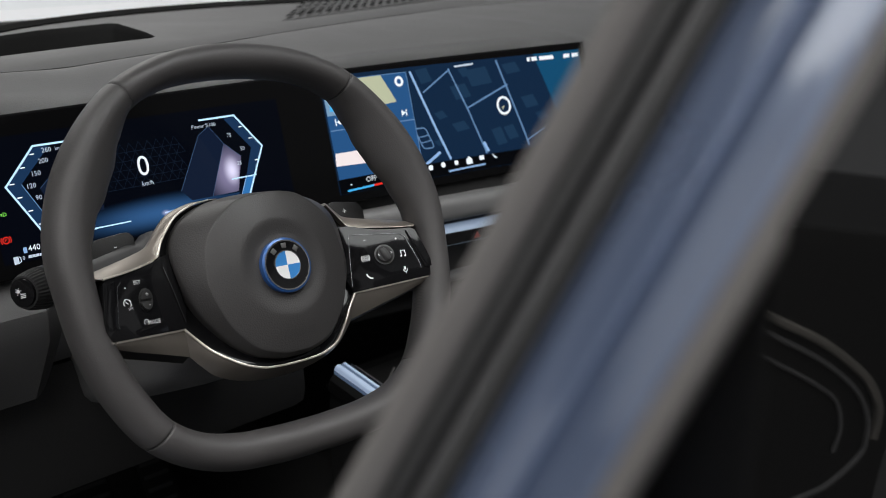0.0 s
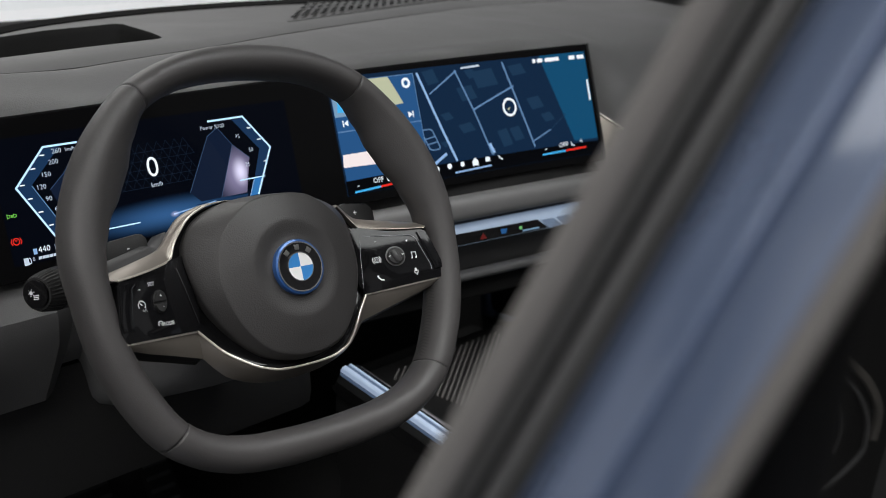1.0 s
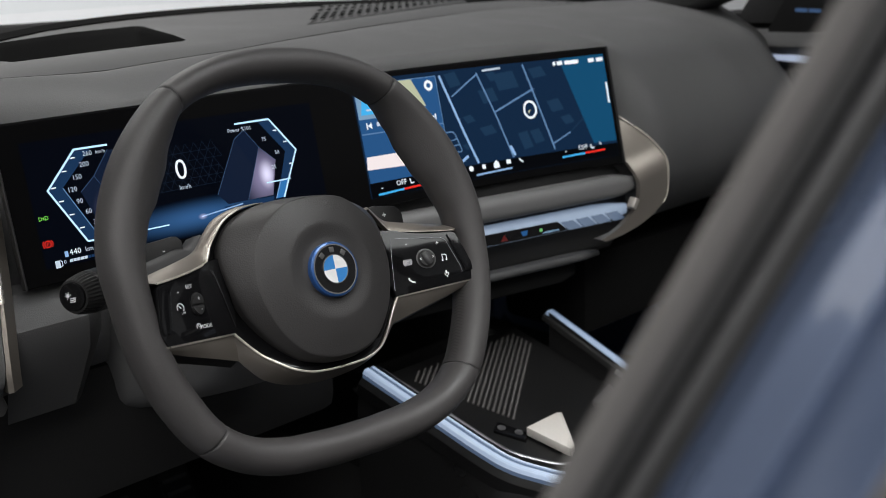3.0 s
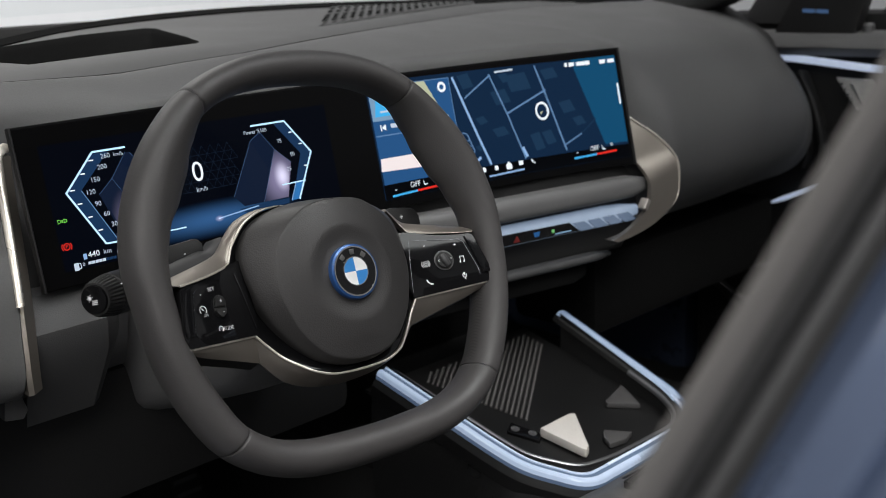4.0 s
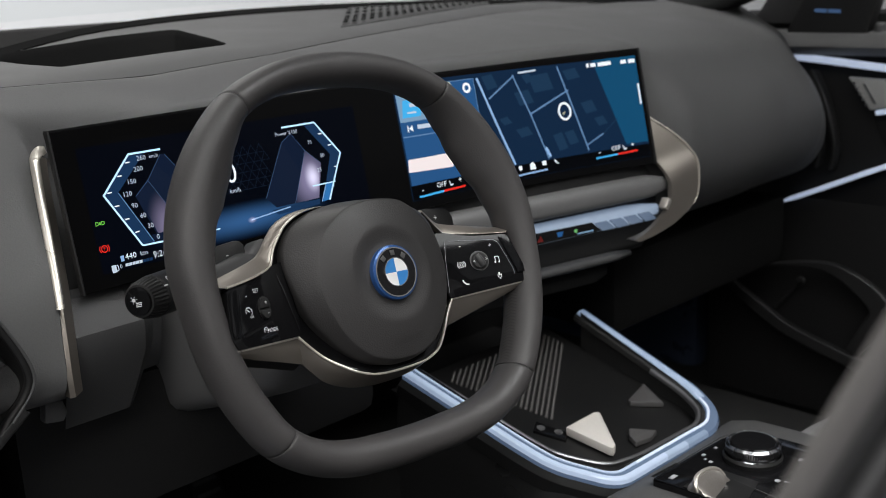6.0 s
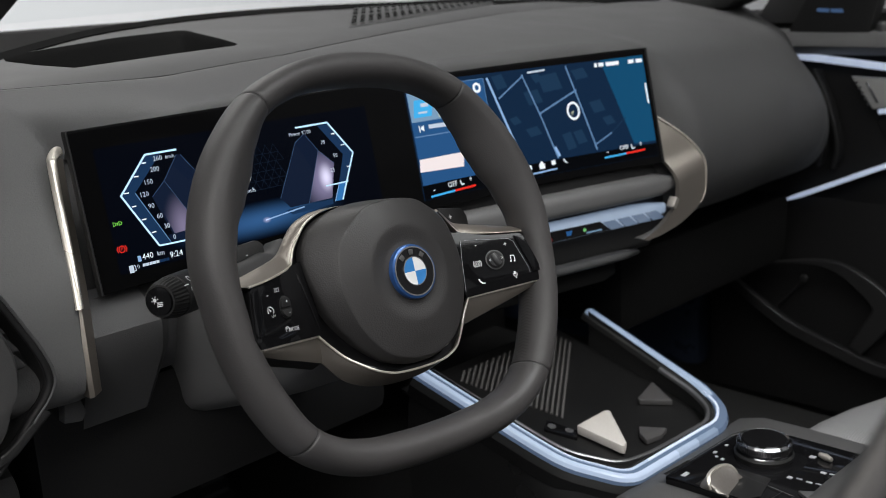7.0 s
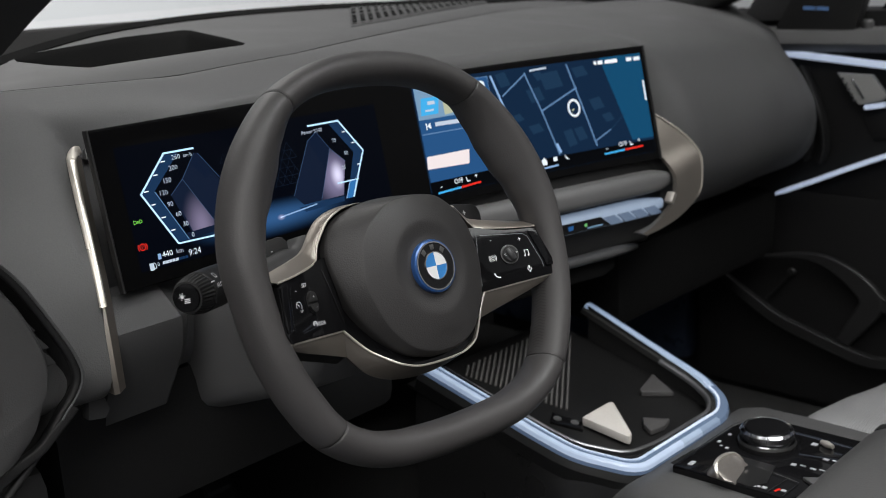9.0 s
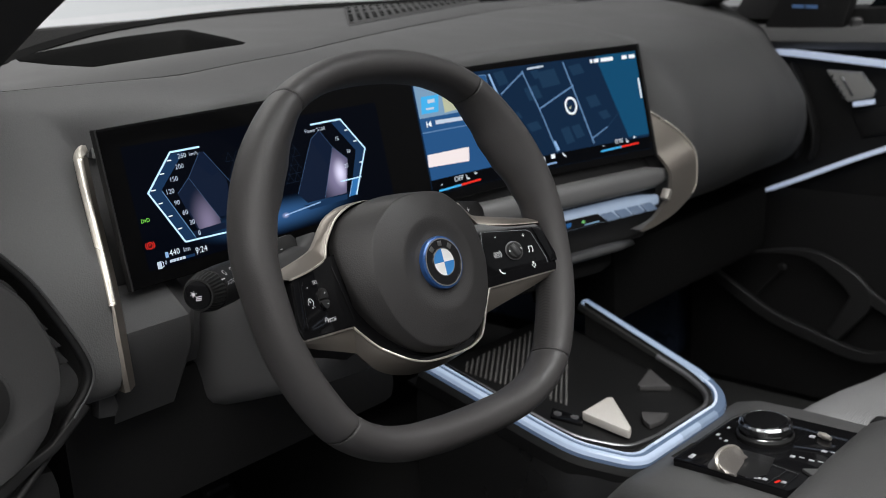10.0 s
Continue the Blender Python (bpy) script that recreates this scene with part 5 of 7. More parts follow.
part("lettering", text_bm("AUTO", 0.0052, lambda a, b: stalk_pt(a - 0.0105, b - 0.003)), PRINT, st, flat=True)
part("lettering", text_bm("REAR", 0.0046, lambda a, b: stalk_pt(a + 0.0045, b - 0.001)), PRINT, st, flat=True)
part("symbol", line_poly([(-0.010, 0.004), (-0.013, 0.004), (-0.0142, 0.0062), (-0.013, 0.0084), (-0.010, 0.0084), (-0.010, 0.004)], 0.0007, stalk_pt), PRINT, st, flat=True)
part("symbol", line_poly([(0.004, 0.004), (0.001, 0.004), (-0.0002, 0.0062), (0.001, 0.0084), (0.004, 0.0084), (0.004, 0.004)], 0.0007, stalk_pt), PRINT, st, flat=True)
part("index_line", line_poly([(-0.024, 0.0015), (-0.018, 0.0015)], 0.001, stalk_pt), PRINT, st, flat=True)

# ---- curved display ----
def screen_y(x, z):
    return 0.247 - 0.283 * max(0, x - 0.1) ** 2 - 0.20 * (1.14 - z)


def scr(layer=1):
    """Point on the glass at x across and z up, lifted a hair for each layer."""
    return lambda a, b, h=0.0: Vector((a, screen_y(a, b) - 0.00025 * layer - h, b))


disp = thing("curved_display", "wide curved black glass display showing gauges and a map", "display", (0.2, 0.22, 1.0))
DX0, DX1 = -0.166, 0.594


def d_bot(x):
    return 0.9995 + 0.002 * (x > 9)


def d_top(x):
    return 1.1395 + 0.0085 * (x - DX0) / (DX1 - DX0)


secs = []
for i in range(61):
    x = lerp(DX0, DX1, i / 60)
    c = 0.003 if 0 < i < 60 else 0.0
    ring = []
    zb, zt = d_bot(x), d_top(x)
    for z, dy in ((zb, 0.006), (zb, 0.002), (zb + 0.0015, 0.0), (zt - 0.0015, 0.0), (zt, 0.002), (zt, 0.006)):
        ring.append(Vector((x, screen_y(x, z) + dy, z)))
    secs.append(ring)
glass = part("glass", loft(secs, ring=True), GLASSBLK, disp, "glossy black cover glass", angle=30)
part("rear_case", loft([[Vector((p.x, p.y + 0.009, p.z + d)) for p, d in ((s[0], 0.012), (s[5], -0.008))] + [Vector((p.x, p.y + 0.024, p.z + d)) for p, d in ((s[5], -0.008), (s[0], 0.012))] for s in secs[4:57]], ring=True), DARKPL, disp)
for e in (0, 60):
    part("edge_frame", sweep([secs[e][1] + Vector((0, -0.0005, 0)), secs[e][4] + Vector((0, -0.0005, 0))], round_profile(0.0011, 0.004, 0.0008), (0, -1, 0.2)), DARKPL, disp)


def patch(name, x0, z0, x1, z1, mat, layer, label="", n=10, skew=0.0):
    """Rectangle that follows the glass."""
    bm = loft([[scr(layer)(lerp(x0, x1, i / n) + skew * (z - z0), z) for z in (z0, (z0 + z1) / 2, z1)] for i in range(n + 1)])
    return part(name, bm, mat, disp, label, flat=True)


def ink(name, pts, width, mat, layer, closed=False, label="", cut=6):
    """Drawn line that follows the glass."""
    dense = []
    loop = pts + ([pts[0]] if closed else [])
    for a, b in zip(loop, loop[1:]):
        k = max(1, min(cut, int(abs(b[0] - a[0]) / 0.01)))
        dense += [(lerp(a[0], b[0], i / k), lerp(a[1], b[1], i / k)) for i in range(k)]
    if not closed:
        dense.append(loop[-1])
    return part(name, line_poly(dense, width, scr(layer), closed), mat, disp, label, flat=True)


def shape(name, pts, mat, layer, label=""):
    return part(name, flat_poly(pts, scr(layer)), mat, disp, label, flat=True)


def word(text, x, z, size, mat=S_TEXT, layer=4, spacing=1.0):
    return part("lettering", text_bm(text, size, lambda a, b: scr(layer)(x + a, z + b), spacing), mat, disp, "lit lettering", flat=True)


# instrument side
patch("instrument_image", -0.145, 1.013, 0.165, 1.122, S_NAVY, 0.6, "dark navy instrument image", 20)
patch("horizon_glow", -0.10, 1.012, 0.12, 1.050, S_GLOWB, 1.0, "", 12)
gl = [(-0.066, 1.1105), (-0.098, 1.1105), (-0.129, 1.079), (-0.103, 1.030), (-0.060, 1.0290)]
ink("gauge_edge", gl[:4], 0.0018, S_EDGE, 4)
ink("gauge_edge", [(-0.103, 1.030), (-0.055, 1.0288)], 0.0016, S_EDGE, 4)
shape("gauge_band", [(-0.0975, 1.109), (-0.128, 1.079), (-0.103, 1.031), (-0.091, 1.031), (-0.115, 1.079), (-0.083, 1.109)], S_STRIP, 2)
ink("gauge_edge", [(-0.115, 1.079), (-0.091, 1.031)], 0.0008, S_ROAD, 3)
shape("gauge_facet", [(-0.067, 1.106), (-0.0846, 1.085), (-0.0616, 1.0441), (-0.045, 1.0441), (-0.0439, 1.0757), (-0.0629, 1.1054)], S_FACET, 1.8)
shape("gauge_facet", [(-0.0629, 1.1054), (-0.0735, 1.098), (-0.0600, 1.082), (-0.0500, 1.085)], S_FACET2, 1.9)
shape("gauge_facet", [(-0.0846, 1.085), (-0.0995, 1.0731), (-0.0870, 1.0372), (-0.0616, 1.0382), (-0.0616, 1.0441)], S_FACET, 1.8)
shape("gauge_glow", [(-0.0846, 1.0850), (-0.0960, 1.0700), (-0.0855, 1.0374), (-0.0610, 1.0384), (-0.0610, 1.0436)], S_GLOWP, 2.2)
shape("gauge_band", [(-0.0925, 1.0372), (-0.0560, 1.0380), (-0.0560, 1.0325), (-0.0900, 1.0318)], S_FACET, 1.9)
ink("gauge_line", [(-0.0629, 1.1054), (-0.0380, 1.0700)], 0.0006, S_FAINT, 3)
ink("gauge_line", [(-0.067, 1.106), (-0.0846, 1.085), (-0.0995, 1.0731)], 0.0005, S_FAINT, 3)
ink("gauge_line", [(-0.0846, 1.085), (-0.0600, 1.0415)], 0.0005, S_FAINT, 3)
for txt, x, z in (("200", -0.0915, 1.0965), ("150", -0.1005, 1.0865), ("120", -0.107, 1.0765), ("90", -0.1025, 1.0655), ("60", -0.0965, 1.0555), ("30", -0.0915, 1.0455), ("0", -0.0865, 1.0345)):
    word(txt, x, z, 0.0062)
word("260", -0.0865, 1.1055, 0.0062)
word("km/h", -0.0740, 1.1055, 0.0047)
for f in (0.22, 0.55, 0.95):
    x, z = lerp(-0.098, -0.129, f), lerp(1.1105, 1.079, f)
    ink("tick", [(x + 0.002, z), (x + 0.0065, z)], 0.0011, S_WHITE, 4)
for f in (0.22, 0.48, 0.74):
    x, z = lerp(-0.129, -0.103, f), lerp(1.079, 1.030, f)
    ink("tick", [(x + 0.002, z), (x + 0.0065, z)], 0.0011, S_WHITE, 4)
gr_ = [(0.070, 1.1115), (0.111, 1.1115), (0.137, 1.077), (0.112, 1.032)]
ink("gauge_edge", gr_, 0.0018, S_EDGE, 4)
shape("gauge_band", [(0.1105, 1.110), (0.136, 1.077), (0.122, 1.050), (0.112, 1.050), (0.124, 1.077), (0.098, 1.110)], S_STRIP, 2)
shape("gauge_band", [(0.121, 1.0485), (0.112, 1.032), (0.102, 1.032), (0.111, 1.0485)], S_BAND, 2)
ink("gauge_edge", [(0.094, 1.0492), (0.124, 1.0492)], 0.0012, S_EDGE, 4)
ink("gauge_edge", [(0.111, 1.0485), (0.102, 1.032)], 0.0008, S_ROADL, 4)
shape("gauge_facet", [(0.0668, 1.0972), (0.0796, 1.1043), (0.0930, 1.0855), (0.1102, 1.0702), (0.0995, 1.0362), (0.0460, 1.0362), (0.0360, 1.0470)], S_FACET, 1.8)
shape("gauge_facet", [(0.0668, 1.0972), (0.0796, 1.1043), (0.0930, 1.0855), (0.0823, 1.0668)], S_FACET2, 1.9)
shape("gauge_glow", [(0.0930, 1.0855), (0.1102, 1.0702), (0.0995, 1.0362), (0.0690, 1.0362)], S_GLOWV, 2.2)
shape("gauge_glow", [(0.0930, 1.0855), (0.1085, 1.0702), (0.0985, 1.0362), (0.0740, 1.0362)], S_GLOWW, 2.3)
shape("gauge_band", [(0.0400, 1.0345), (0.1000, 1.0350), (0.0990, 1.0300), (0.0470, 1.0290)], S_STRIP, 1.9)
ink("gauge_line", [(0.0796, 1.1043), (0.0668, 1.0972), (0.0360, 1.0470)], 0.0006, S_FAINT, 3)
ink("gauge_line", [(0.0796, 1.1043), (0.0930, 1.0855), (0.1102, 1.0702)], 0.0005, S_FAINT, 3)
ink("gauge_line", [(0.0930, 1.0855), (0.0690, 1.0362)], 0.0005, S_FAINT, 3)
word("Power %100", 0.0745, 1.1055, 0.0054)
for txt, x, z in (("75", 0.101, 1.0925), ("50", 0.1135, 1.0775), ("25", 0.1065, 1.0635), ("0", 0.099, 1.0495)):
    word(txt, x, z, 0.0056)
for f in (0.35, 0.72):
    x, z = lerp(0.111, 0.137, f), lerp(1.1115, 1.077, f)
    ink("tick", [(x - 0.0065, z), (x - 0.002, z)], 0.0011, S_WHITE, 4)
ink("tick", [(0.1255, 1.064), (0.130, 1.064)], 0.0011, S_WHITE, 4)
word("0", 0.002, 1.0765, 0.0265, S_WHITE)
word("km/h", 0.003, 1.0605, 0.0062)
# faint triangle lattice between the gauges
lat = bmesh.new()
for i in range(9):
    for j in range(5):
        cx, cz = -0.036 + 0.0095 * i + 0.00475 * (j % 2), 1.062 + 0.0082 * j
        for k in range(3):
            t0, t1 = radians(90 + 120 * k), radians(210 + 120 * k)
            a = Vector((cx + 0.0054 * math.cos(t0), cz + 0.0054 * math.sin(t0)))
            b = Vector((cx + 0.0054 * math.cos(t1), cz + 0.0054 * math.sin(t1)))
            nrm = Vector((-(b - a).y, (b - a).x)).normalized() * 0.0002
            lat.faces.new([lat.verts.new(scr(1.5)(*q)) for q in (a + nrm, b + nrm, b - nrm, a - nrm)])
part("lattice", lat, glow("screen_lattice", (0.008, 0.015, 0.030), 1.0), disp, flat=True)
ink("lane_line", [(-0.055, 1.029), (-0.022, 1.0288)], 0.0012, S_EDGE, 4)
ink("lane_line", [(0.014, 1.0300), (0.028, 1.0312), (0.062, 1.034)], 0.0012, S_ROADL, 4)
patch("lane_spark", 0.009, 1.0265, 0.021, 1.0335, S_GLOW, 4.2, "", 3)
word("9:24", -0.0885, 1.0195, 0.0078, S_WHITE)
word("440", -0.1165, 1.0235, 0.0074, S_WHITE)
word("km", -0.1035, 1.0235, 0.0062)
for k in range(8):
    x = -0.1235 + 0.0034 * k
    shape("range_bar", [(x, 1.0155), (x + 0.0030, 1.0155), (x + 0.0034, 1.0180), (x + 0.0004, 1.0180)], S_TEXT if k < 5 else S_STRIP, 4)
word("0", -0.1275, 1.0165, 0.0048)
word("1", -0.0938, 1.0175, 0.0048)
shape("range_icon", [(-0.1365, 1.0125), (-0.1320, 1.0125), (-0.1320, 1.0190), (-0.1365, 1.0190)], S_TEXT, 4)
ink("range_icon", [(-0.1318, 1.0135), (-0.1302, 1.0140), (-0.1302, 1.0175), (-0.1315, 1.0188)], 0.0008, S_TEXT, 4)
shape("range_icon", [(-0.1265, 1.0205), (-0.1232, 1.0205), (-0.1232, 1.0255), (-0.1265, 1.0255)], S_ROADL, 4)
ring = [(-0.139 + 0.0028 * math.cos(t * math.pi / 8), 1.0345 + 0.0028 * math.sin(t * math.pi / 8)) for t in range(16)]
ink("brake_lamp", ring, 0.0009, S_RED, 4, True, "red parking brake lamp")
word("P", -0.139, 1.0345, 0.0040, S_RED)
ink("brake_lamp", [(-0.1426, 1.0374), (-0.1436, 1.0345), (-0.1426, 1.0316)], 0.0008, S_RED, 4)
ink("brake_lamp", [(-0.1354, 1.0374), (-0.1344, 1.0345), (-0.1354, 1.0316)], 0.0008, S_RED, 4)
for dx in (-0.0035, 0.0035):
    ink("side_lamp", [(-0.138 + dx * 0.8 - 0.0012, 1.0550), (-0.138 + dx * 0.8 - 0.0012, 1.0582), (-0.138 + dx * 0.8 + 0.0012, 1.0575), (-0.138 + dx * 0.8 + 0.0012, 1.0557)], 0.0006, S_GREEN, 4, True, "green side lamp sign")
ink("side_lamp", [(-0.1388, 1.0565), (-0.1372, 1.0565)], 0.0022, S_GREEN, 4)

# map side
patch("map_image", 0.222, 1.0105, 0.588, 1.1385, S_NAVY2, 0.6, "dark blue street map", 30)
shape("map_water", [(0.520, 1.1385), (0.588, 1.1395), (0.588, 1.030), (0.553, 1.030)], S_BLUE, 1.2, "blue open land on map")
for x0, z0, w, h in ((0.356, 1.118, 0.016, 0.018), (0.400, 1.095, 0.022, 0.018), (0.425, 1.108, 0.030, 0.022), (0.372, 1.075, 0.012, 0.010), (0.394, 1.058, 0.018, 0.012), (0.448, 1.035, 0.014, 0.022), (0.466, 1.040, 0.014, 0.018), (0.498, 1.075, 0.018, 0.016), (0.478, 1.118, 0.020, 0.014), (0.515, 1.058, 0.014, 0.012), (0.365, 1.045, 0.010, 0.008), (0.415, 1.120, 0.012, 0.012)):
    shape("map_block", [(x0, z0), (x0 + w, z0 + 0.002), (x0 + w - 0.006, z0 + h), (x0 - 0.006, z0 + h - 0.002)], S_BLOCK, 1.3)
ink("road", [(0.343, 1.1335), (0.365, 1.065), (0.378, 1.028)], 0.0030, S_ROADL, 1.6)
ink("road", [(0.396, 1.132), (0.414, 1.082), (0.430, 1.028)], 0.0020, S_ROAD, 1.6)
ink("road", [(0.465, 1.136), (0.479, 1.085), (0.493, 1.030)], 0.0022, S_ROAD, 1.6)
ink("road", [(0.356, 1.108), (0.398, 1.131)], 0.0018, S_ROAD, 1.6)
ink("road", [(0.414, 1.084), (0.476, 1.106)], 0.0020, S_ROAD, 1.6)
ink("road", [(0.490, 1.036), (0.520, 1.048)], 0.0016, S_ROAD, 1.6)
ink("road", [(0.520, 1.048), (0.585, 1.090)], 0.0010, S_BLOCK, 1.6)
ink("road", [(0.428, 1.042), (0.433, 1.030)], 0.0038, S_ROADL, 1.7)
ink("road", [(0.330, 1.020), (0.365, 1.038)], 0.0034, S_ROADL, 1.6)
loop_pts = []
for cx, cz, st in ((0.004, 0.0085, 0), (-0.004, 0.0085, 90), (-0.004, -0.0085, 180), (0.004, -0.0085, 270)):
    loop_pts += [(0.3467 + cx + 0.0035 * math.cos(radians(st + 30 * q)) - 0.35 * (cz + 0.0035 * math.sin(radians(st + 30 * q))), 1.0565 + cz + 0.0035 * math.sin(radians(st + 30 * q))) for q in range(4)]
ink("race_loop", loop_pts, 0.0014, S_ROAD, 1.6, True)
for dz in (-0.0045, 0.002):
    ink("race_loop", [(0.3392 - 0.35 * dz, 1.0560 + dz), (0.3542 - 0.35 * dz, 1.0575 + dz)], 0.0012, S_ROAD, 1.6)
ink("car_marker", [(0.4655 + 0.0088 * math.cos(t * math.pi / 12), 1.0815 + 0.0098 * math.sin(t * math.pi / 12)) for t in range(24)], 0.0028, S_WHITE, 2.4, True, "white position ring")
shape("car_marker", [(0.462, 1.080), (0.4665, 1.0815), (0.463, 1.0765)], S_CREAM, 2.4)
ink("map_handle", [(0.405, 1.1335), (0.432, 1.1345)], 0.0022, S_TEXT, 2.4)
ink("map_handle", [(0.5855, 1.104), (0.5855, 1.078)], 0.0024, S_WHITE, 2.4)
patch("menu_bar", 0.2225, 1.0108, 0.5875, 1.0268, S_BLACK, 2.1, "black menu bar", 30)
# status line: unreadable signs as plain bars
for x, w in ((0.510, 0.004), (0.5165, 0.008), (0.528, 0.024), (0.556, 0.004), (0.5635, 0.009), (0.576, 0.010)):
    shape("status_sign", [(x, 1.1305), (x + w, 1.1308), (x + w, 1.1355), (x, 1.1352)], S_WHITE, 2.4)
# media pane
patch("media_pane", 0.224, 1.026, 0.338, 1.1335, S_PANE, 1.8, "", 10)
patch("media_cover", 0.2245, 1.096, 0.300, 1.133, S_PANE2, 2.0, "", 8)
shape("media_light", [(0.264, 1.133), (0.303, 1.133), (0.314, 1.111), (0.318, 1.102), (0.264, 1.098)], S_CREAM, 2.1)
ink("pane_frame", [(0.2245, 1.133), (0.3375, 1.1335), (0.3375, 1.027)], 0.0008, S_ROAD, 2.4)
shape("media_tile", [(0.2285, 1.1005), (0.2545, 1.1005), (0.2595, 1.1195), (0.2325, 1.1195)], S_CYAN, 2.3)
ink("media_tile_text", [(0.241, 1.1135), (0.252, 1.1135)], 0.004, S_TEXT, 2.6)
ink("media_tile_text", [(0.236, 1.1055), (0.249, 1.1055)], 0.002, S_TEXT, 2.6)
ink("pane_rule", [(0.225, 1.0800), (0.337, 1.0795)], 0.0012, S_ROAD, 2.4)
shape("white_field", [(0.2233, 1.0417), (0.2868, 1.0392), (0.2902, 1.0552), (0.2253, 1.0554)], S_PINK, 2.6, "warm white field")
ink("skip_sign", [(0.2335, 1.0850), (0.2335, 1.0920)], 0.0015, S_WHITE, 2.6)
shape("skip_sign", [(0.2345, 1.0885), (0.240, 1.0920), (0.240, 1.0850)], S_WHITE, 2.6)
ink("skip_sign", [(0.3285, 1.0850), (0.3285, 1.0920)], 0.0015, S_WHITE, 2.6)
shape("skip_sign", [(0.3275, 1.0885), (0.322, 1.0920), (0.322, 1.0850)], S_WHITE, 2.6)
ink("station_bar", [(0.2468, 1.0893), (0.2900, 1.0885)], 0.0046, S_TEXT, 2.6)
ink("pane_icon", [(0.326 + 0.0045 * math.cos(t * math.pi / 6), 1.124 + 0.0045 * math.sin(t * math.pi / 6)) for t in range(12)], 0.0030, S_WHITE, 2.6, True)
for x0, z0, x1 in ((0.232, 1.0135, 0.299), (0.502, 1.0185, 0.568)):
    dz = 0.0022
    mid_x = (x0 + x1) / 2 + 0.002
    ink("climate_bar", [(x0, z0), (mid_x, z0 + dz / 2)], 0.0022, S_CYAN, 2.6)
    ink("climate_bar", [(mid_x, z0 + dz / 2), (x1, z0 + dz)], 0.0022, S_RED, 2.6)
    word("OFF", mid_x - 0.002, z0 + 0.0085, 0.0082, S_WHITE, 2.6)
    word("-", x0 + 0.006, z0 + 0.007, 0.010, S_WHITE, 2.6)
    word("+", x1 - 0.006, z0 + 0.010, 0.009, S_WHITE, 2.6)
    ink("seat_icon", [(mid_x + 0.010, z0 + 0.011), (mid_x + 0.011, z0 + 0.006), (mid_x + 0.015, z0 + 0.0065)], 0.0012, S_WHITE, 2.6)
MENU = ((0.3478, 1.0222), (0.3656, 1.023), (0.3842, 1.023), (0.4029, 1.0231), (0.4211, 1.024), (0.44, 1.0235))
for i, (x, z) in enumerate(MENU):
    k = 0.0042 if i == 3 else 0.0032
    if i == 3:
        outline = [(-k, -k), (k, -k), (k, 0.3 * k), (0, 1.2 * k), (-k, 0.3 * k)]
    elif i == 4:
        outline = [(-k, -0.8 * k), (k, -0.8 * k), (k, 0.8 * k), (-k, 0.8 * k)]
    elif i == 5:
        outline = [(-k, 0.9 * k), (-0.3 * k, 0.7 * k), (-0.2 * k, 0.1 * k), (0.7 * k, -0.4 * k), (k, -0.9 * k), (0.2 * k, -0.8 * k), (-0.7 * k, 0.0)]
    else:
        outline = [(k * math.cos(q * math.pi / 6) * (1 if i != 2 or q % 3 else 0.75), k * math.sin(q * math.pi / 6) * (1 if i != 2 or q % 3 else 0.75)) for q in range(12)]
    shape("menu_sign", [(x + p, z + q) for p, q in outline], S_WHITE, 2.6)
ink("menu_line", [(0.372, 1.0145), (0.425, 1.0160)], 0.0020, S_ROADL, 2.6)

# ---- centre console ----
con = thing("centre_console", "black centre console with lit acrylic frame and gloss key panel", "console", (0.38, 0.0, 0.45))


def con_z(y):
    return 0.728 + 0.30 * (y + 0.016)


def rounded_line(points, radius, seg=5):
    """A line of straight runs whose corners are rounded off."""
    pts = [Vector((a, b, 0)) for a, b in points]
    out = [pts[0]]
    for p, q, r in zip(pts, pts[1:], pts[2:]):
        k = min(radius, (q - p).length * 0.45, (r - q).length * 0.45)
        a, b = q + (p - q).normalized() * k, q + (r - q).normalized() * k
        out += [(a.lerp(q, i / seg)).lerp(q.lerp(b, i / seg), i / seg) for i in range(seg + 1)]
    return out + [pts[-1]]


def rail_part(name, points, profile, mat, label, dz=0.0, inset=0.0, radius=0.018):
    """A moulding swept along the tray's border."""
    line = [Vector((p.x, p.y, con_z(p.y) + dz)) for p in rounded_line(points, radius)]
    return part(name, sweep(line, [(a + inset, b) for a, b in profile], (0, -0.3, 1)), mat, con, label, angle=24)


LOOP = [(0.2215, 0.240), (0.2352, 0.078), (0.2415, 0.036), (0.2780, -0.0165), (0.4600, -0.0200), (0.4900, -0.0030), (0.5060, 0.034), (0.5265, 0.2225)]
path = [Vector((p.x, p.y, con_z(p.y))) for p in rounded_line(LOOP, 0.018)]
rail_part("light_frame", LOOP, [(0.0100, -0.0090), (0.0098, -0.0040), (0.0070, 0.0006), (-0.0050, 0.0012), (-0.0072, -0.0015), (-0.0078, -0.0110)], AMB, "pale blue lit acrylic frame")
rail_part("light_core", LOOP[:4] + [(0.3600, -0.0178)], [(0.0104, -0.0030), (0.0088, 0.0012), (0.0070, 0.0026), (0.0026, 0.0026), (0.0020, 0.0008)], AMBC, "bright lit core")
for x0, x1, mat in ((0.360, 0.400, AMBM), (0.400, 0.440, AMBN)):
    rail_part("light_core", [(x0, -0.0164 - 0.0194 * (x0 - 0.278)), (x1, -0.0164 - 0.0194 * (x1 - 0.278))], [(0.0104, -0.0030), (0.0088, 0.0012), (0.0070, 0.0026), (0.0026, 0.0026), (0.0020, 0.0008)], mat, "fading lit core")
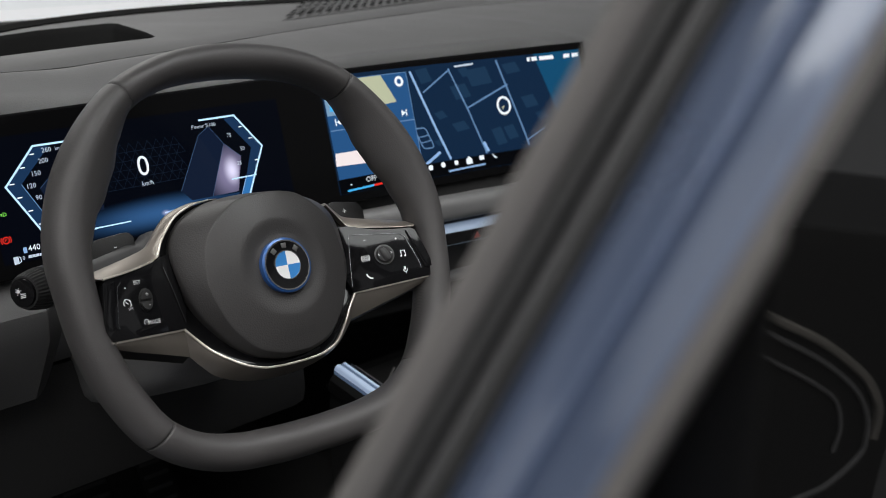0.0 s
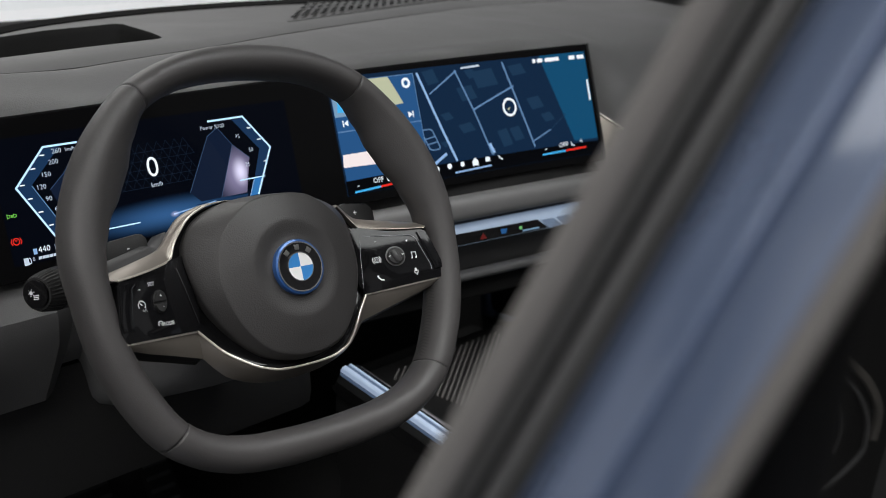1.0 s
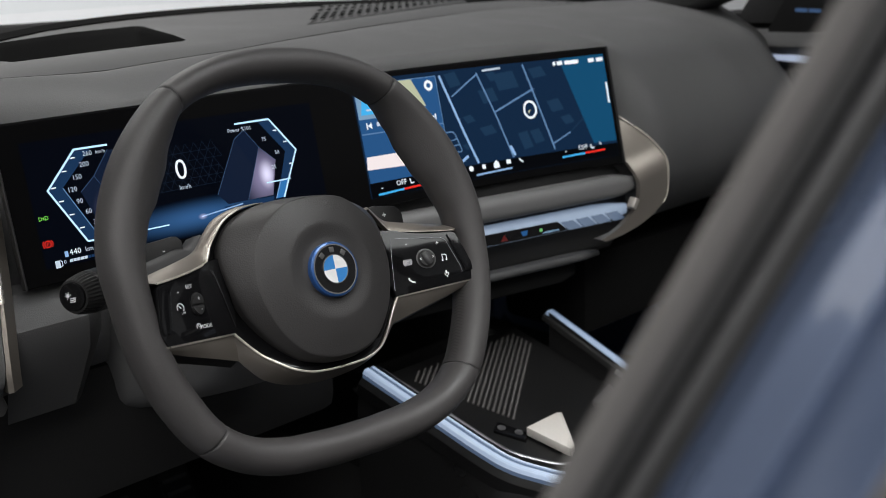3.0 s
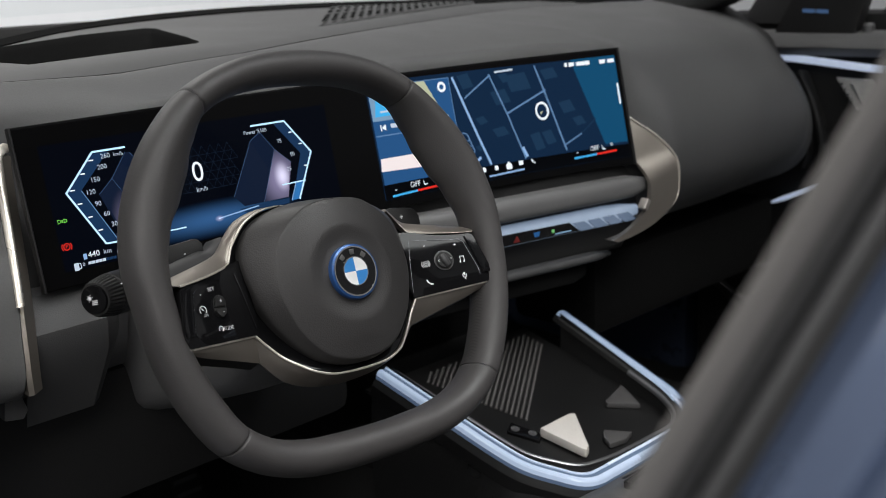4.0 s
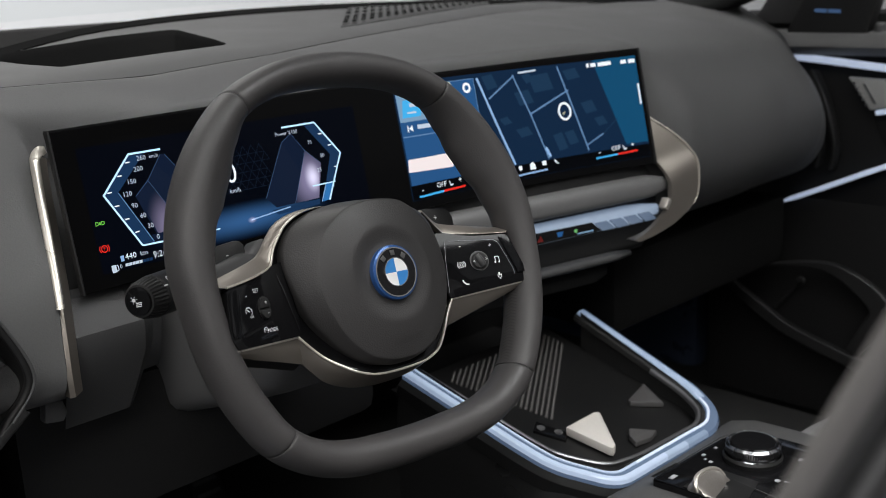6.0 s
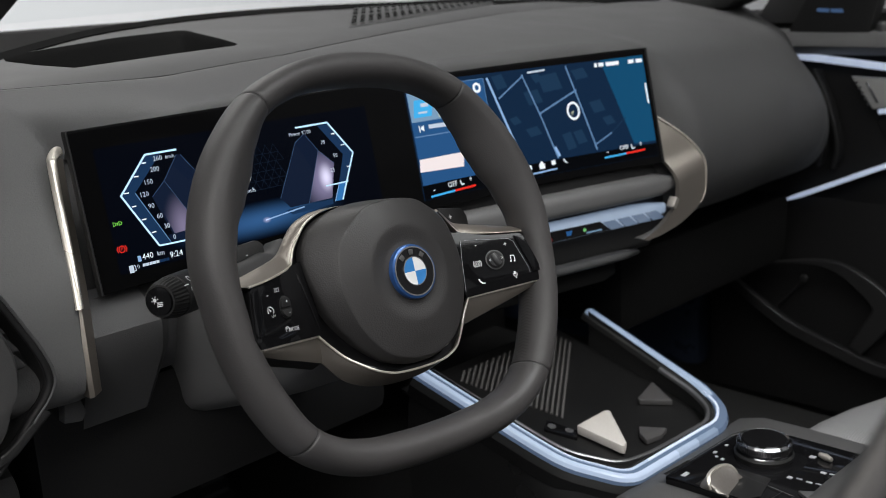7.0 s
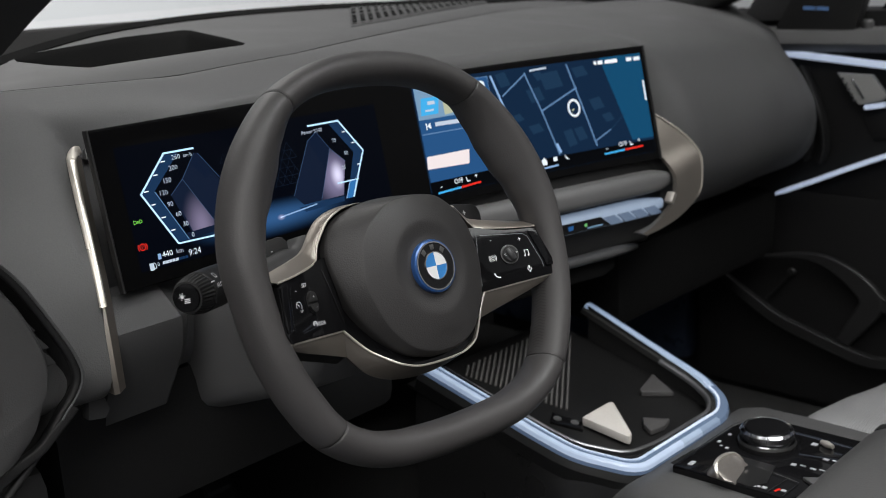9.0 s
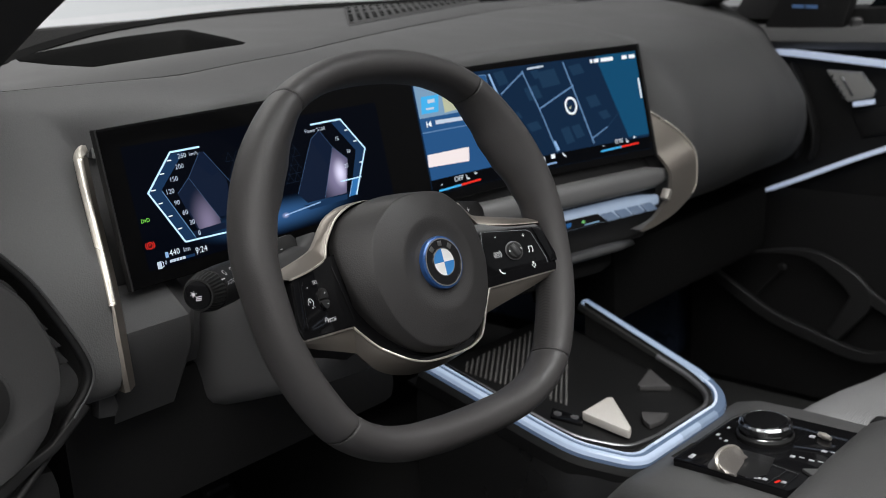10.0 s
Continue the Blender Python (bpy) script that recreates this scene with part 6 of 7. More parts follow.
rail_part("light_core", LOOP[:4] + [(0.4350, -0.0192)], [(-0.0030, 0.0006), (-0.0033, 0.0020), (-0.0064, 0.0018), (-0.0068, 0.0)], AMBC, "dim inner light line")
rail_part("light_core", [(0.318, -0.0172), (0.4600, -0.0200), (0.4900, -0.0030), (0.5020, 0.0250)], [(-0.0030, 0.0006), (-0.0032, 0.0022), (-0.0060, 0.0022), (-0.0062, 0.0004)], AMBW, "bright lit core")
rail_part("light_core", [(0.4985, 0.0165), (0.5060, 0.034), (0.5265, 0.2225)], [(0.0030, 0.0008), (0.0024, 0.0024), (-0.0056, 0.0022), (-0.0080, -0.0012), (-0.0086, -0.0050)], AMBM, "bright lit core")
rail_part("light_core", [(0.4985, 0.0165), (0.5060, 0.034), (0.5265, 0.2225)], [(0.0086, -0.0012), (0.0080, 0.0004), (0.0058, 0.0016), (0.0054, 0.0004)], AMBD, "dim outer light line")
INNER = [(0.2375, 0.235), (0.2530, 0.078), (0.2590, 0.048), (0.2920, 0.0055), (0.3400, -0.0030), (0.4530, -0.0062), (0.4790, 0.0080), (0.4930, 0.0400), (0.4985, 0.0900)]
rail_part("frame_edge", INNER, [(0.0024, -0.0050), (0.0022, 0.0), (0.0008, 0.0010), (-0.0014, 0.0008), (-0.0026, -0.0008), (-0.0026, -0.0050)], material("brushed_grey_metal", (0.30, 0.30, 0.31), 0.36, metal=0.9, tint=0.06), "satin metal inner edge", dz=-0.003)
rail_part("frame_gap", LOOP, [(-0.0074, -0.0010), (-0.0074, -0.0020), (-0.0125, -0.0035), (-0.0135, -0.0100), (-0.0074, -0.0100)], RUBBER, "dark joint")
rail_part("frame_skirt", LOOP, [(0.0160, -0.030), (0.0155, -0.0150), (0.0135, -0.0120), (0.0098, -0.0080), (0.0098, -0.030)], DOORBLK, "black skirt under the frame")
CONBLACK = material("console_black", (0.014, 0.014, 0.0143), 0.32, tint=0.1)
# body below the frame
secs = []
for dz, k in ((-0.014, 1.06), (-0.04, 1.10), (-0.10, 1.12), (-0.28, 1.10)):
    secs.append([Vector((0.38 + (p.x - 0.38) * k, 0.14 + (p.y - 0.14) * (1 + (k - 1) * 0.6), max(0.45, p.z + dz))) for p in path])
part("body", loft(secs), CONBLACK, con, "gloss black console side")
part("rear_body", box((0.385, -0.38, 0.565), (0.25, 0.68, 0.23), 0.02), DARKPL, con)
# tray
TRAYM = material("tray_floor_plastic", (0.0095, 0.0095, 0.0097), 0.36, tint=0.12)
floor_pts = [Vector((lerp(0.38, p.x, 0.93), lerp(0.13, p.y, 0.93), 0)) for p in path]
tz = lambda y: 0.7085 + 0.20 * y
part("tray", loft([[Vector((lerp(0.38, p.x, 0.94), lerp(0.13, p.y, 0.94), con_z(p.y) + 0.002)) for p in path], [Vector((q.x, q.y, tz(q.y))) for q in floor_pts]]), DARKPL, con, "dark storage tray")
part("tray_floor", prism([(q.x, q.y) for q in floor_pts] + [(0.52, 0.285), (0.23, 0.285)], lambda a, b, h: Vector((a, b, tz(b) + h)), -0.004, 0.0003), TRAYM, con, "dark tray floor")
RIBM = material("ribbed_rubber", (0.115, 0.112, 0.109), 0.42, tint=0.1)
for i in range(21):
    fx, fy = 0.322 + 0.0111 * i, 0.2655
    s_near = (fx - 0.3030 - 0.30 * (0.2518 - fy)) / 0.987
    s_far = max(0, (fx - 0.498) / 0.82)
    x0, y0 = fx - 0.82 * s_near, fy - 0.572 * s_near
    x1, y1 = fx - 0.82 * s_far, fy - 0.572 * s_far
    part("rib", sweep([Vector((x0, y0, tz(y0) + 0.001)), Vector(((x0 + x1) / 2, (y0 + y1) / 2, tz((y0 + y1) / 2) + 0.002)), Vector((x1, y1, tz(y1) + 0.003))], round_profile(0.0014, 0.0010, 0.0005, 1), (0, 0, 1)), RIBM, con)
tri = lambda pts, z0, hh, mat, lab: part("holder_flap", prism(pts, lambda a, b, h: Vector((a, b, tz(b) + z0 + h)), 0.0, hh, 0.002), mat, con, lab)
HOLDER = material("holder_grey", (0.072, 0.070, 0.070), 0.35, tint=0.1)
tri([(0.3244, 0.0888), (0.378, 0.0890), (0.3845, 0.0851), (0.3434, 0.0325), (0.3350, 0.0290), (0.3325, 0.0330)], 0.003, 0.011, material("white_flap_plastic", (0.62, 0.59, 0.55), 0.4, tint=0.05), "pearl white holder flap")
tri([(0.4462, 0.0879), (0.4435, 0.0829), (0.477, 0.0568), (0.4973, 0.1006)], 0.001, 0.007, HOLDER, "dark grey holder flap")
tri([(0.3927, 0.0492), (0.4175, 0.0263), (0.3991, 0.0218), (0.374, 0.0261), (0.3802, 0.040)], 0.001, 0.007, HOLDER, "dark grey holder flap")
part("key_pair", prism([(0.300, 0.118), (0.318, 0.128), (0.330, 0.090), (0.316, 0.082)], lambda a, b, h: Vector((a, b, tz(b) + h)), 0, 0.004, 0.001), PIANO, con)
for cx, cy in ((0.311, 0.115), (0.321, 0.097)):
    part("round_key", prism([(cx + p, cy + q) for p, q in disc(0.005, 16)], lambda a, b, h: Vector((a, b, tz(b) + 0.004 + h)), 0, 0.001), GREYPL, con)

SIGNM = material("grey_print", (0.42, 0.42, 0.45), 0.5, tint=0.05)
# key panel with rotary knob and gear switch
PZ = 0.735
pt = lambda a, b, h=0.0: Vector((a, b, PZ - 0.02 * (b + 0.1) + h))
kp_out = [(0.294, -0.051), (0.420, -0.0555), (0.436, -0.060), (0.462, -0.105), (0.462, -0.190), (0.452, -0.208), (0.430, -0.215), (0.356, -0.200), (0.294, -0.181)]
keyp = part("key_panel", prism(kp_out, pt, -0.016, 0.0, 0.002), PIANO, con, "gloss black key panel")
part("panel_rim", line_poly([(0.294, -0.0505), (0.337, -0.0535)], 0.0045, lambda a, b: pt(a, b, 0.0012)), CHROME, con, flat=True)
part("panel_rim", line_poly([(0.337, -0.0535), (0.422, -0.0555), (0.437, -0.0600)], 0.0014, lambda a, b: pt(a, b, 0.0012)), CHROME, con, flat=True)
kc = pt(0.397, -0.108)
kb = part("rotary_knob", lathe([(0.0, 0.0), (0.0295, 0.0), (0.0295, 0.004), (0.0272, 0.008), (0.0288, 0.011), (0.0288, 0.018), (0.0265, 0.0205), (0.0245, 0.0195), (0.0, 0.0195)], Matrix.Translation(kc), 48), CHROME, con, "knurled chrome rotary knob")
part("knob_top", lathe([(0.0, 0.0197), (0.0242, 0.0197), (0.0230, 0.0210), (0.0, 0.0212)], Matrix.Translation(kc), 40), PIANO, kb, "gloss black knob top")
part("knob_collar", lathe([(0.0305, 0.0), (0.0315, 0.005), (0.0298, 0.008), (0.0298, 0.0)], Matrix.Translation(kc), 48), DARKPL, kb)
kr = bmesh.new()
for i in range(72):
    t = 2 * math.pi * i / 72
    d = Vector((math.cos(t), math.sin(t), 0))
    e = Vector((-d.y, d.x, 0)) * 0.0006
    o = kc + d * 0.0290
    kr.faces.new([kr.verts.new(o + e + Vector((0, 0, z))) if s else kr.verts.new(o - e + Vector((0, 0, z))) for s, z in ((1, 0.0115), (0, 0.0115), (0, 0.0175), (1, 0.0175))])
part("knurl", kr, DARKPL, kb, flat=True)
ridge = curve_through([(0.2890, -0.1085, 0.004), (0.2900, -0.1050, 0.010), (0.2960, -0.1010, 0.0145), (0.3080, -0.1000, 0.0165), (0.3220, -0.1020, 0.0160), (0.3300, -0.1065, 0.0130), (0.3330, -0.1120, 0.0060)], 24)
gear = loft([[pt(p.x * 1.0 + 0.004, p.y + 0.012, 0.0), pt(p.x + 0.002, p.y + 0.004, p.z * 0.8), pt(p.x, p.y, p.z), pt(p.x - 0.0015, p.y - 0.0035, p.z * 0.97), pt(p.x - 0.0020, p.y - 0.0080, p.z * 0.62 + 0.001), pt(p.x * 0.8 + 0.0600, -0.1190 - 0.15 * (0.318 - p.x), 0.0025), pt(p.x * 0.8 + 0.0600, -0.1215 - 0.15 * (0.318 - p.x), 0.0)] for p in ridge], ring=True)
gs = part("gear_switch", gear, material("satin_champagne_switch", (0.34, 0.315, 0.29), 0.34, metal=0.8, tint=0.08), con, "champagne metal gear switch", angle=28)
part("bright_ridge", sweep([pt(p.x, p.y, p.z + 0.0004) for p in ridge], round_profile(0.0022, 0.0014, 0.0010, 2), (0, 0, 1)), PEARL, gs, "polished ridge")
part("gear_well", prism([(0.296, -0.086), (0.352, -0.090), (0.352, -0.140), (0.312, -0.150), (0.296, -0.140)], pt, 0.0005, 0.0012), CONBLACK, con)
part("key_ridge", prism([(0.340, -0.175), (0.354, -0.197), (0.346, -0.199), (0.331, -0.190)], pt, 0.0, 0.004, 0.001), GREYPL, con)
part("key_roller", lathe([(0.0, -0.008), (0.0025, -0.008), (0.0040, 0.0), (0.0025, 0.008), (0.0, 0.008)], Matrix.Translation(pt(0.427, -0.163, 0.003)) @ pose(0, 0, 0, 0, 90, 72), 16), PEARL, con, "pearl volume roller")
SIGNS = ((0.309, -0.066, 0.010, 0.0050), (0.419, -0.066, 0.004, 0.003), (0.396, -0.064, 0.004, 0.003), (0.373, -0.063, 0.005, 0.0035), (0.365, -0.070, 0.0025, 0.0025), (0.363, -0.078, 0.004, 0.0035),
         (0.425, -0.150, 0.006, 0.006), (0.440, -0.190, 0.002, 0.006), (0.422, -0.189, 0.002, 0.006), (0.397, -0.175, 0.004, 0.006), (0.399, -0.184, 0.002, 0.006), (0.367, -0.153, 0.005, 0.005), (0.370, -0.162, 0.0018, 0.006), (0.369, -0.173, 0.003, 0.006), (0.371, -0.182, 0.0018, 0.006),
         (0.298, -0.136, 0.003, 0.005), (0.300, -0.143, 0.002, 0.003), (0.302, -0.1465, 0.003, 0.003), (0.303, -0.152, 0.004, 0.005), (0.308, -0.170, 0.004, 0.005))
for x, y, w, h in SIGNS:
    part("key_sign", prism([(x - w / 2, y - h / 2), (x + w / 2, y - h / 2), (x + w / 2, y + h / 2), (x - w / 2, y + h / 2)], pt, 0.0, 0.0006), SIGNM, keyp)
part("brake_light", prism([(0.302, -0.1625), (0.309, -0.1645), (0.309, -0.1665), (0.302, -0.1645)], pt, 0.0, 0.0010), S_RED, keyp, "red lit sign")
for a, b in (((0.294, -0.159), (0.332, -0.163)), ((0.294, -0.175), (0.331, -0.176)), ((0.344, -0.092), (0.330, -0.176))):
    part("key_edge", line_poly([a, b], 0.0009, lambda p, q: pt(p, q, 0.0018)), CHROME if a[0] < 0.3 else GREYPL, keyp, flat=True)
# armrest round the panel
arm = thing("armrest", "grey leather padded armrest beside the key panel", "armrest", (0.3, -0.2, 0.68))
part("cushion", loft([[Vector((x, y + dy, z + dz)) for y, z in ((0.010, 0.690), (-0.020, 0.716), (-0.050, 0.725), (-0.10, 0.727), (-0.20, 0.727), (-0.42, 0.727))] for x, dy, dz in ((0.235, -0.02, -0.06), (0.238, 0.0, -0.02), (0.248, 0.0, -0.006), (0.262, 0.0, 0.0), (0.30, 0.0, 0.0), (0.38, 0.0, -0.001), (0.46, 0.0, 0.0), (0.505, 0.0, 0.0), (0.518, 0.0, -0.006), (0.525, 0.0, -0.03))]), ARMREST, arm, "grey leather padding", angle=60)
part("lid", loft([[Vector((x, y, z + dz)) for y, z in ((-0.185, 0.735), (-0.195, 0.745), (-0.22, 0.758), (-0.28, 0.768), (-0.6, 0.77))] for x, dz in ((0.255, -0.03), (0.262, -0.010), (0.285, 0.0), (0.38, 0.002), (0.48, 0.0), (0.505, -0.010), (0.512, -0.03))]), ARMREST, arm, "grey leather armrest lid", angle=60)

# ---- passenger seat ----
seat = thing("passenger_seat", "light grey leather front seat with perforated cushion", "seat", (0.80, -0.35, 0.45))
PERF = material("perforated_leather", (0.25, 0.25, 0.252), 0.5, grain=0.6, scale=330, tint=0.08)
pn = PERF.node_tree
pb = pn.nodes["Principled BSDF"]
ribs = pn.nodes.new("ShaderNodeTexWave")
ribs.bands_direction = "Y"
ribs.inputs["Scale"].default_value = 95.0
ribs.inputs["Distortion"].default_value = 0.4
coords = pn.nodes.new("ShaderNodeTexCoord")
rib_bump = pn.nodes.new("ShaderNodeBump")
rib_bump.inputs["Strength"].default_value = 0.55
rib_bump.inputs["Distance"].default_value = 0.0012
pn.links.new(coords.outputs["Object"], ribs.inputs["Vector"])
pn.links.new(ribs.outputs["Fac"], rib_bump.inputs["Height"])
for link in list(pb.inputs["Normal"].links):
    pn.links.new(link.from_socket, rib_bump.inputs["Normal"])
pn.links.new(rib_bump.outputs["Normal"], pb.inputs["Normal"])
edge_line = curve_through([(-0.020, 0.50, 0), (-0.026, 0.56, 0), (-0.036, 0.62, 0), (-0.050, 0.662, 0), (-0.072, 0.688, 0), (-0.105, 0.701, 0), (-0.16, 0.706, 0), (-0.30, 0.704, 0), (-0.60, 0.690, 0)], 48)
cush = []
for x, drop, back in ((0.536, 0.20, 0.060), (0.539, 0.10, 0.040), (0.544, 0.045, 0.026), (0.552, 0.016, 0.013), (0.564, 0.003, 0.005), (0.585, 0.0, 0.0), (0.62, 0.002, 0.0), (0.68, 0.003, 0.010), (0.74, 0.005, 0.025), (0.80, 0.006, 0.036), (0.88, 0.006, 0.042), (0.96, 0.004, 0.036), (1.02, 0.002, 0.030), (1.045, 0.016, 0.013), (1.055, 0.06, 0.03), (1.06, 0.20, 0.06)):
    cush.append([Vector((x, p.x - back, max(0.47, p.y - drop))) for p in edge_line])
part("cushion", loft(cush), PERF, seat, "perforated light grey cushion", angle=70)
part("backrest", loft([[Vector((x, -0.58 - dy - 0.30 * s, 0.62 + 0.62 * s)) for s in (0, 0.2, 0.4, 0.6, 0.8, 1.0)] for x, dy in ((0.54, 0.10), (0.56, 0.0), (0.62, 0.02), (0.80, 0.05), (0.98, 0.02), (1.04, 0.0), (1.06, 0.10))]), SEATGREY, seat, "light grey backrest", angle=70)
buckle = thing("seat_belt_buckle", "small black plastic seat belt buckle beside the seat", "buckle", (0.545, -0.20, 0.70))
part("buckle_body", prism(round_profile(0.014, 0.020, 0.008), lambda a, b, h: Vector((0.532 + h, -0.190 + a, 0.708 + b)), -0.008, 0.008, 0.002), DARKPL, buckle)
part("stem", sweep([Vector((0.533, -0.185, 0.70)), Vector((0.534, -0.19, 0.60)), Vector((0.536, -0.20, 0.50))], round_profile(0.010, 0.003, 0.002), (1, 0, 0)), DARKPL, buckle)
part("base_frame", box((0.80, -0.32, 0.53), (0.48, 0.52, 0.14), 0.03), DARKPL, seat)

# ---- passenger door ----
DOORGREY = material("door_grey_plastic", (0.0145, 0.0145, 0.015), 0.5, grain=0.2, scale=800, tint=0.1)
pdoor = thing("passenger_door", "closed black door panel with lit trim strips and map pocket", "car door", (1.2, 0.0, 0.45))
part("shell", box((1.235, -0.25, 0.80), (0.08, 1.30, 0.72), 0.02), DOORBLK, pdoor)
part("upper_sill", loft([[Vector((x, y, z)) for y in (0.34, 0.2, 0.0, -0.3, -0.8) for z in (zz,)] for x, zz in ((1.215, 1.085), (1.155, 1.090), (1.140, 1.105), (1.150, 1.122), (1.19, 1.130), (1.24, 1.130))]), DASH, pdoor, "grey soft window sill", angle=50)
s_up = curve_through([(1.165, 0.280, 1.088), (1.160, 0.20, 1.082), (1.155, 0.05, 1.068), (1.155, -0.2, 1.045), (1.16, -0.6, 1.02)], 20)
part("light_strip", sweep(s_up, round_profile(0.005, 0.0060, 0.003), (0.0, 0, 1)), AMBW, pdoor, "white lit trim strip")
s_lo = curve_through([(1.170, 0.270, 0.826), (1.160, 0.20, 0.857), (1.155, 0.05, 0.924), (1.155, -0.1, 0.975), (1.16, -0.6, 1.00)], 20)
part("light_strip", sweep(s_lo, round_profile(0.004, 0.0042, 0.002), (0.0, 0, 1), taper=lambda f: min(1, 0.35 + 6 * f)), AMBW, pdoor, "white lit trim strip")
part("insert", loft([[Vector((1.178, y, z)) for z in (lerp(zl, zu, k / 4) for k in range(5))] for y, zl, zu in ((0.30, 0.815, 1.08), (0.20, 0.85, 1.075), (0.05, 0.92, 1.06), (-0.15, 0.97, 1.04), (-0.6, 0.99, 1.01))]), DOORBLK, pdoor, "black insert")
vt = curve_through([(1.165, 0.215, 1.062), (1.150, 0.185, 1.02), (1.148, 0.168, 0.97), (1.155, 0.165, 0.93), (1.165, 0.175, 0.90)], 14)
part("vent_edge", sweep(vt, round_profile(0.004, 0.012, 0.003), (-1, 0, 0)), DARKPL, pdoor)
part("vent_edge", sweep([p + Vector((0.004, 0.028, 0.0)) for p in vt], round_profile(0.003, 0.010, 0.002), (-1, 0, 0)), RUBBER, pdoor)
mem = part("memory_panel", prism([(0.150, 1.056), (0.090, 1.054), (0.064, 1.022), (0.070, 1.012), (0.110, 1.003)], lambda a, b, h: Vector((1.162 - h, a, b)), 0.0, 0.012, 0.003), material("grey_switch_panel", (0.30, 0.30, 0.295), 0.45, tint=0.06), pdoor, "grey seat memory switch panel")
for i in range(5):
    part("round_switch", prism([(0.138 - 0.0055 * i + p, 1.046 - 0.0085 * i + q) for p, q in disc(0.0028, 12)], lambda a, b, h: Vector((1.150 - h, a, b)), 0.0, 0.002), CHROME, mem, "round switch")
part("slide_switch", prism([(0.124, 1.047), (0.119, 1.047), (0.098, 1.014), (0.103, 1.014)], lambda a, b, h: Vector((1.150 - h, a, b)), 0.0, 0.003, 0.001), CHROME, mem)
part("bright_edge", prism([(0.102, 1.0030), (0.066, 1.0095), (0.066, 1.0010), (0.100, 0.9950)], lambda a, b, h: Vector((1.160 - h, a, b)), 0.0, 0.010, 0.002), AMBW, pdoor)
part("handle_cup", prism([(0.112, 0.985), (0.052, 0.998), (0.040, 0.95), (0.09, 0.94)], lambda a, b, h: Vector((1.178 - h, a, b)), -0.02, 0.006, 0.004), DOORBLK, pdoor)
part("arm_pad", loft([[Vector((x, y, z)) for x, z in ((1.18, zl + 0.17), (1.13, zl + 0.15), (1.105, zl + 0.09), (1.11, zl + 0.02), (1.16, zl))] for y, zl in ((-0.02, 0.80), (-0.10, 0.785), (-0.5, 0.78))]), DASH, pdoor, "grey padded armrest", angle=60)
part("lower_panel", loft([[Vector((x, y, z)) for x, z in ((1.17, 0.84), (1.16, 0.74), (1.15, 0.62), (1.155, 0.45))] for y in (0.40, 0.2, 0.0, -0.3, -0.8)]), DOORBLK, pdoor)
def band(name, pts, label, x=1.12):
    """Flat moulded band of changing width on the door's inner face."""
    line = curve_through([(a, b, w) for a, b, w in pts], 40)
    secs = []
    for i, p in enumerate(line):
        d = Vector((line[min(i + 1, 40)].x - line[max(i - 1, 0)].x, line[min(i + 1, 40)].y - line[max(i - 1, 0)].y)).normalized()
        nx, nz = -d.y * p.z / 2, d.x * p.z / 2
        secs.append([Vector((x + dx, p.x + nx * k, p.y + nz * k)) for k, dx in ((1, 0.012), (1, 0.002), (0.85, 0.0), (-0.85, 0.0), (-1, 0.002), (-1, 0.012))])
    part(name, loft(secs, ring=True), DOORGREY, pdoor, label, angle=30)


band("pocket_rim", [(0.364, 0.688, 0.010), (0.329, 0.665, 0.018), (0.277, 0.633, 0.022), (0.232, 0.609, 0.022), (0.195, 0.596, 0.022), (0.137, 0.580, 0.022), (0.080, 0.565, 0.022), (0.040, 0.562, 0.020), (0.0, 0.573, 0.018), (-0.06, 0.60, 0.018)], "dark grey map pocket rim")
band("pull_loop", [(0.334, 0.703, 0.003), (0.235, 0.726, 0.005), (0.181, 0.734, 0.010), (0.143, 0.730, 0.018), (0.106, 0.713, 0.028), (0.070, 0.687, 0.036), (0.060, 0.662, 0.040), (0.080, 0.627, 0.034), (0.105, 0.588, 0.024)], "dark grey pull loop", 1.123)
band("pull_loop", [(0.085, 0.705, 0.02), (0.045, 0.672, 0.022), (0.0, 0.650, 0.020), (-0.06, 0.64, 0.02)], "", 1.124)
band("strut", [(0.253, 0.640, 0.003), (0.203, 0.701, 0.004)], "", 1.126)
part("bolt", lathe([(0.0, 0.0), (0.008, 0.0), (0.006, 0.004), (0.0, 0.005)], pose(1.126, 0.203, 0.701, 0, -90, 0), 12), DOORGREY, pdoor)
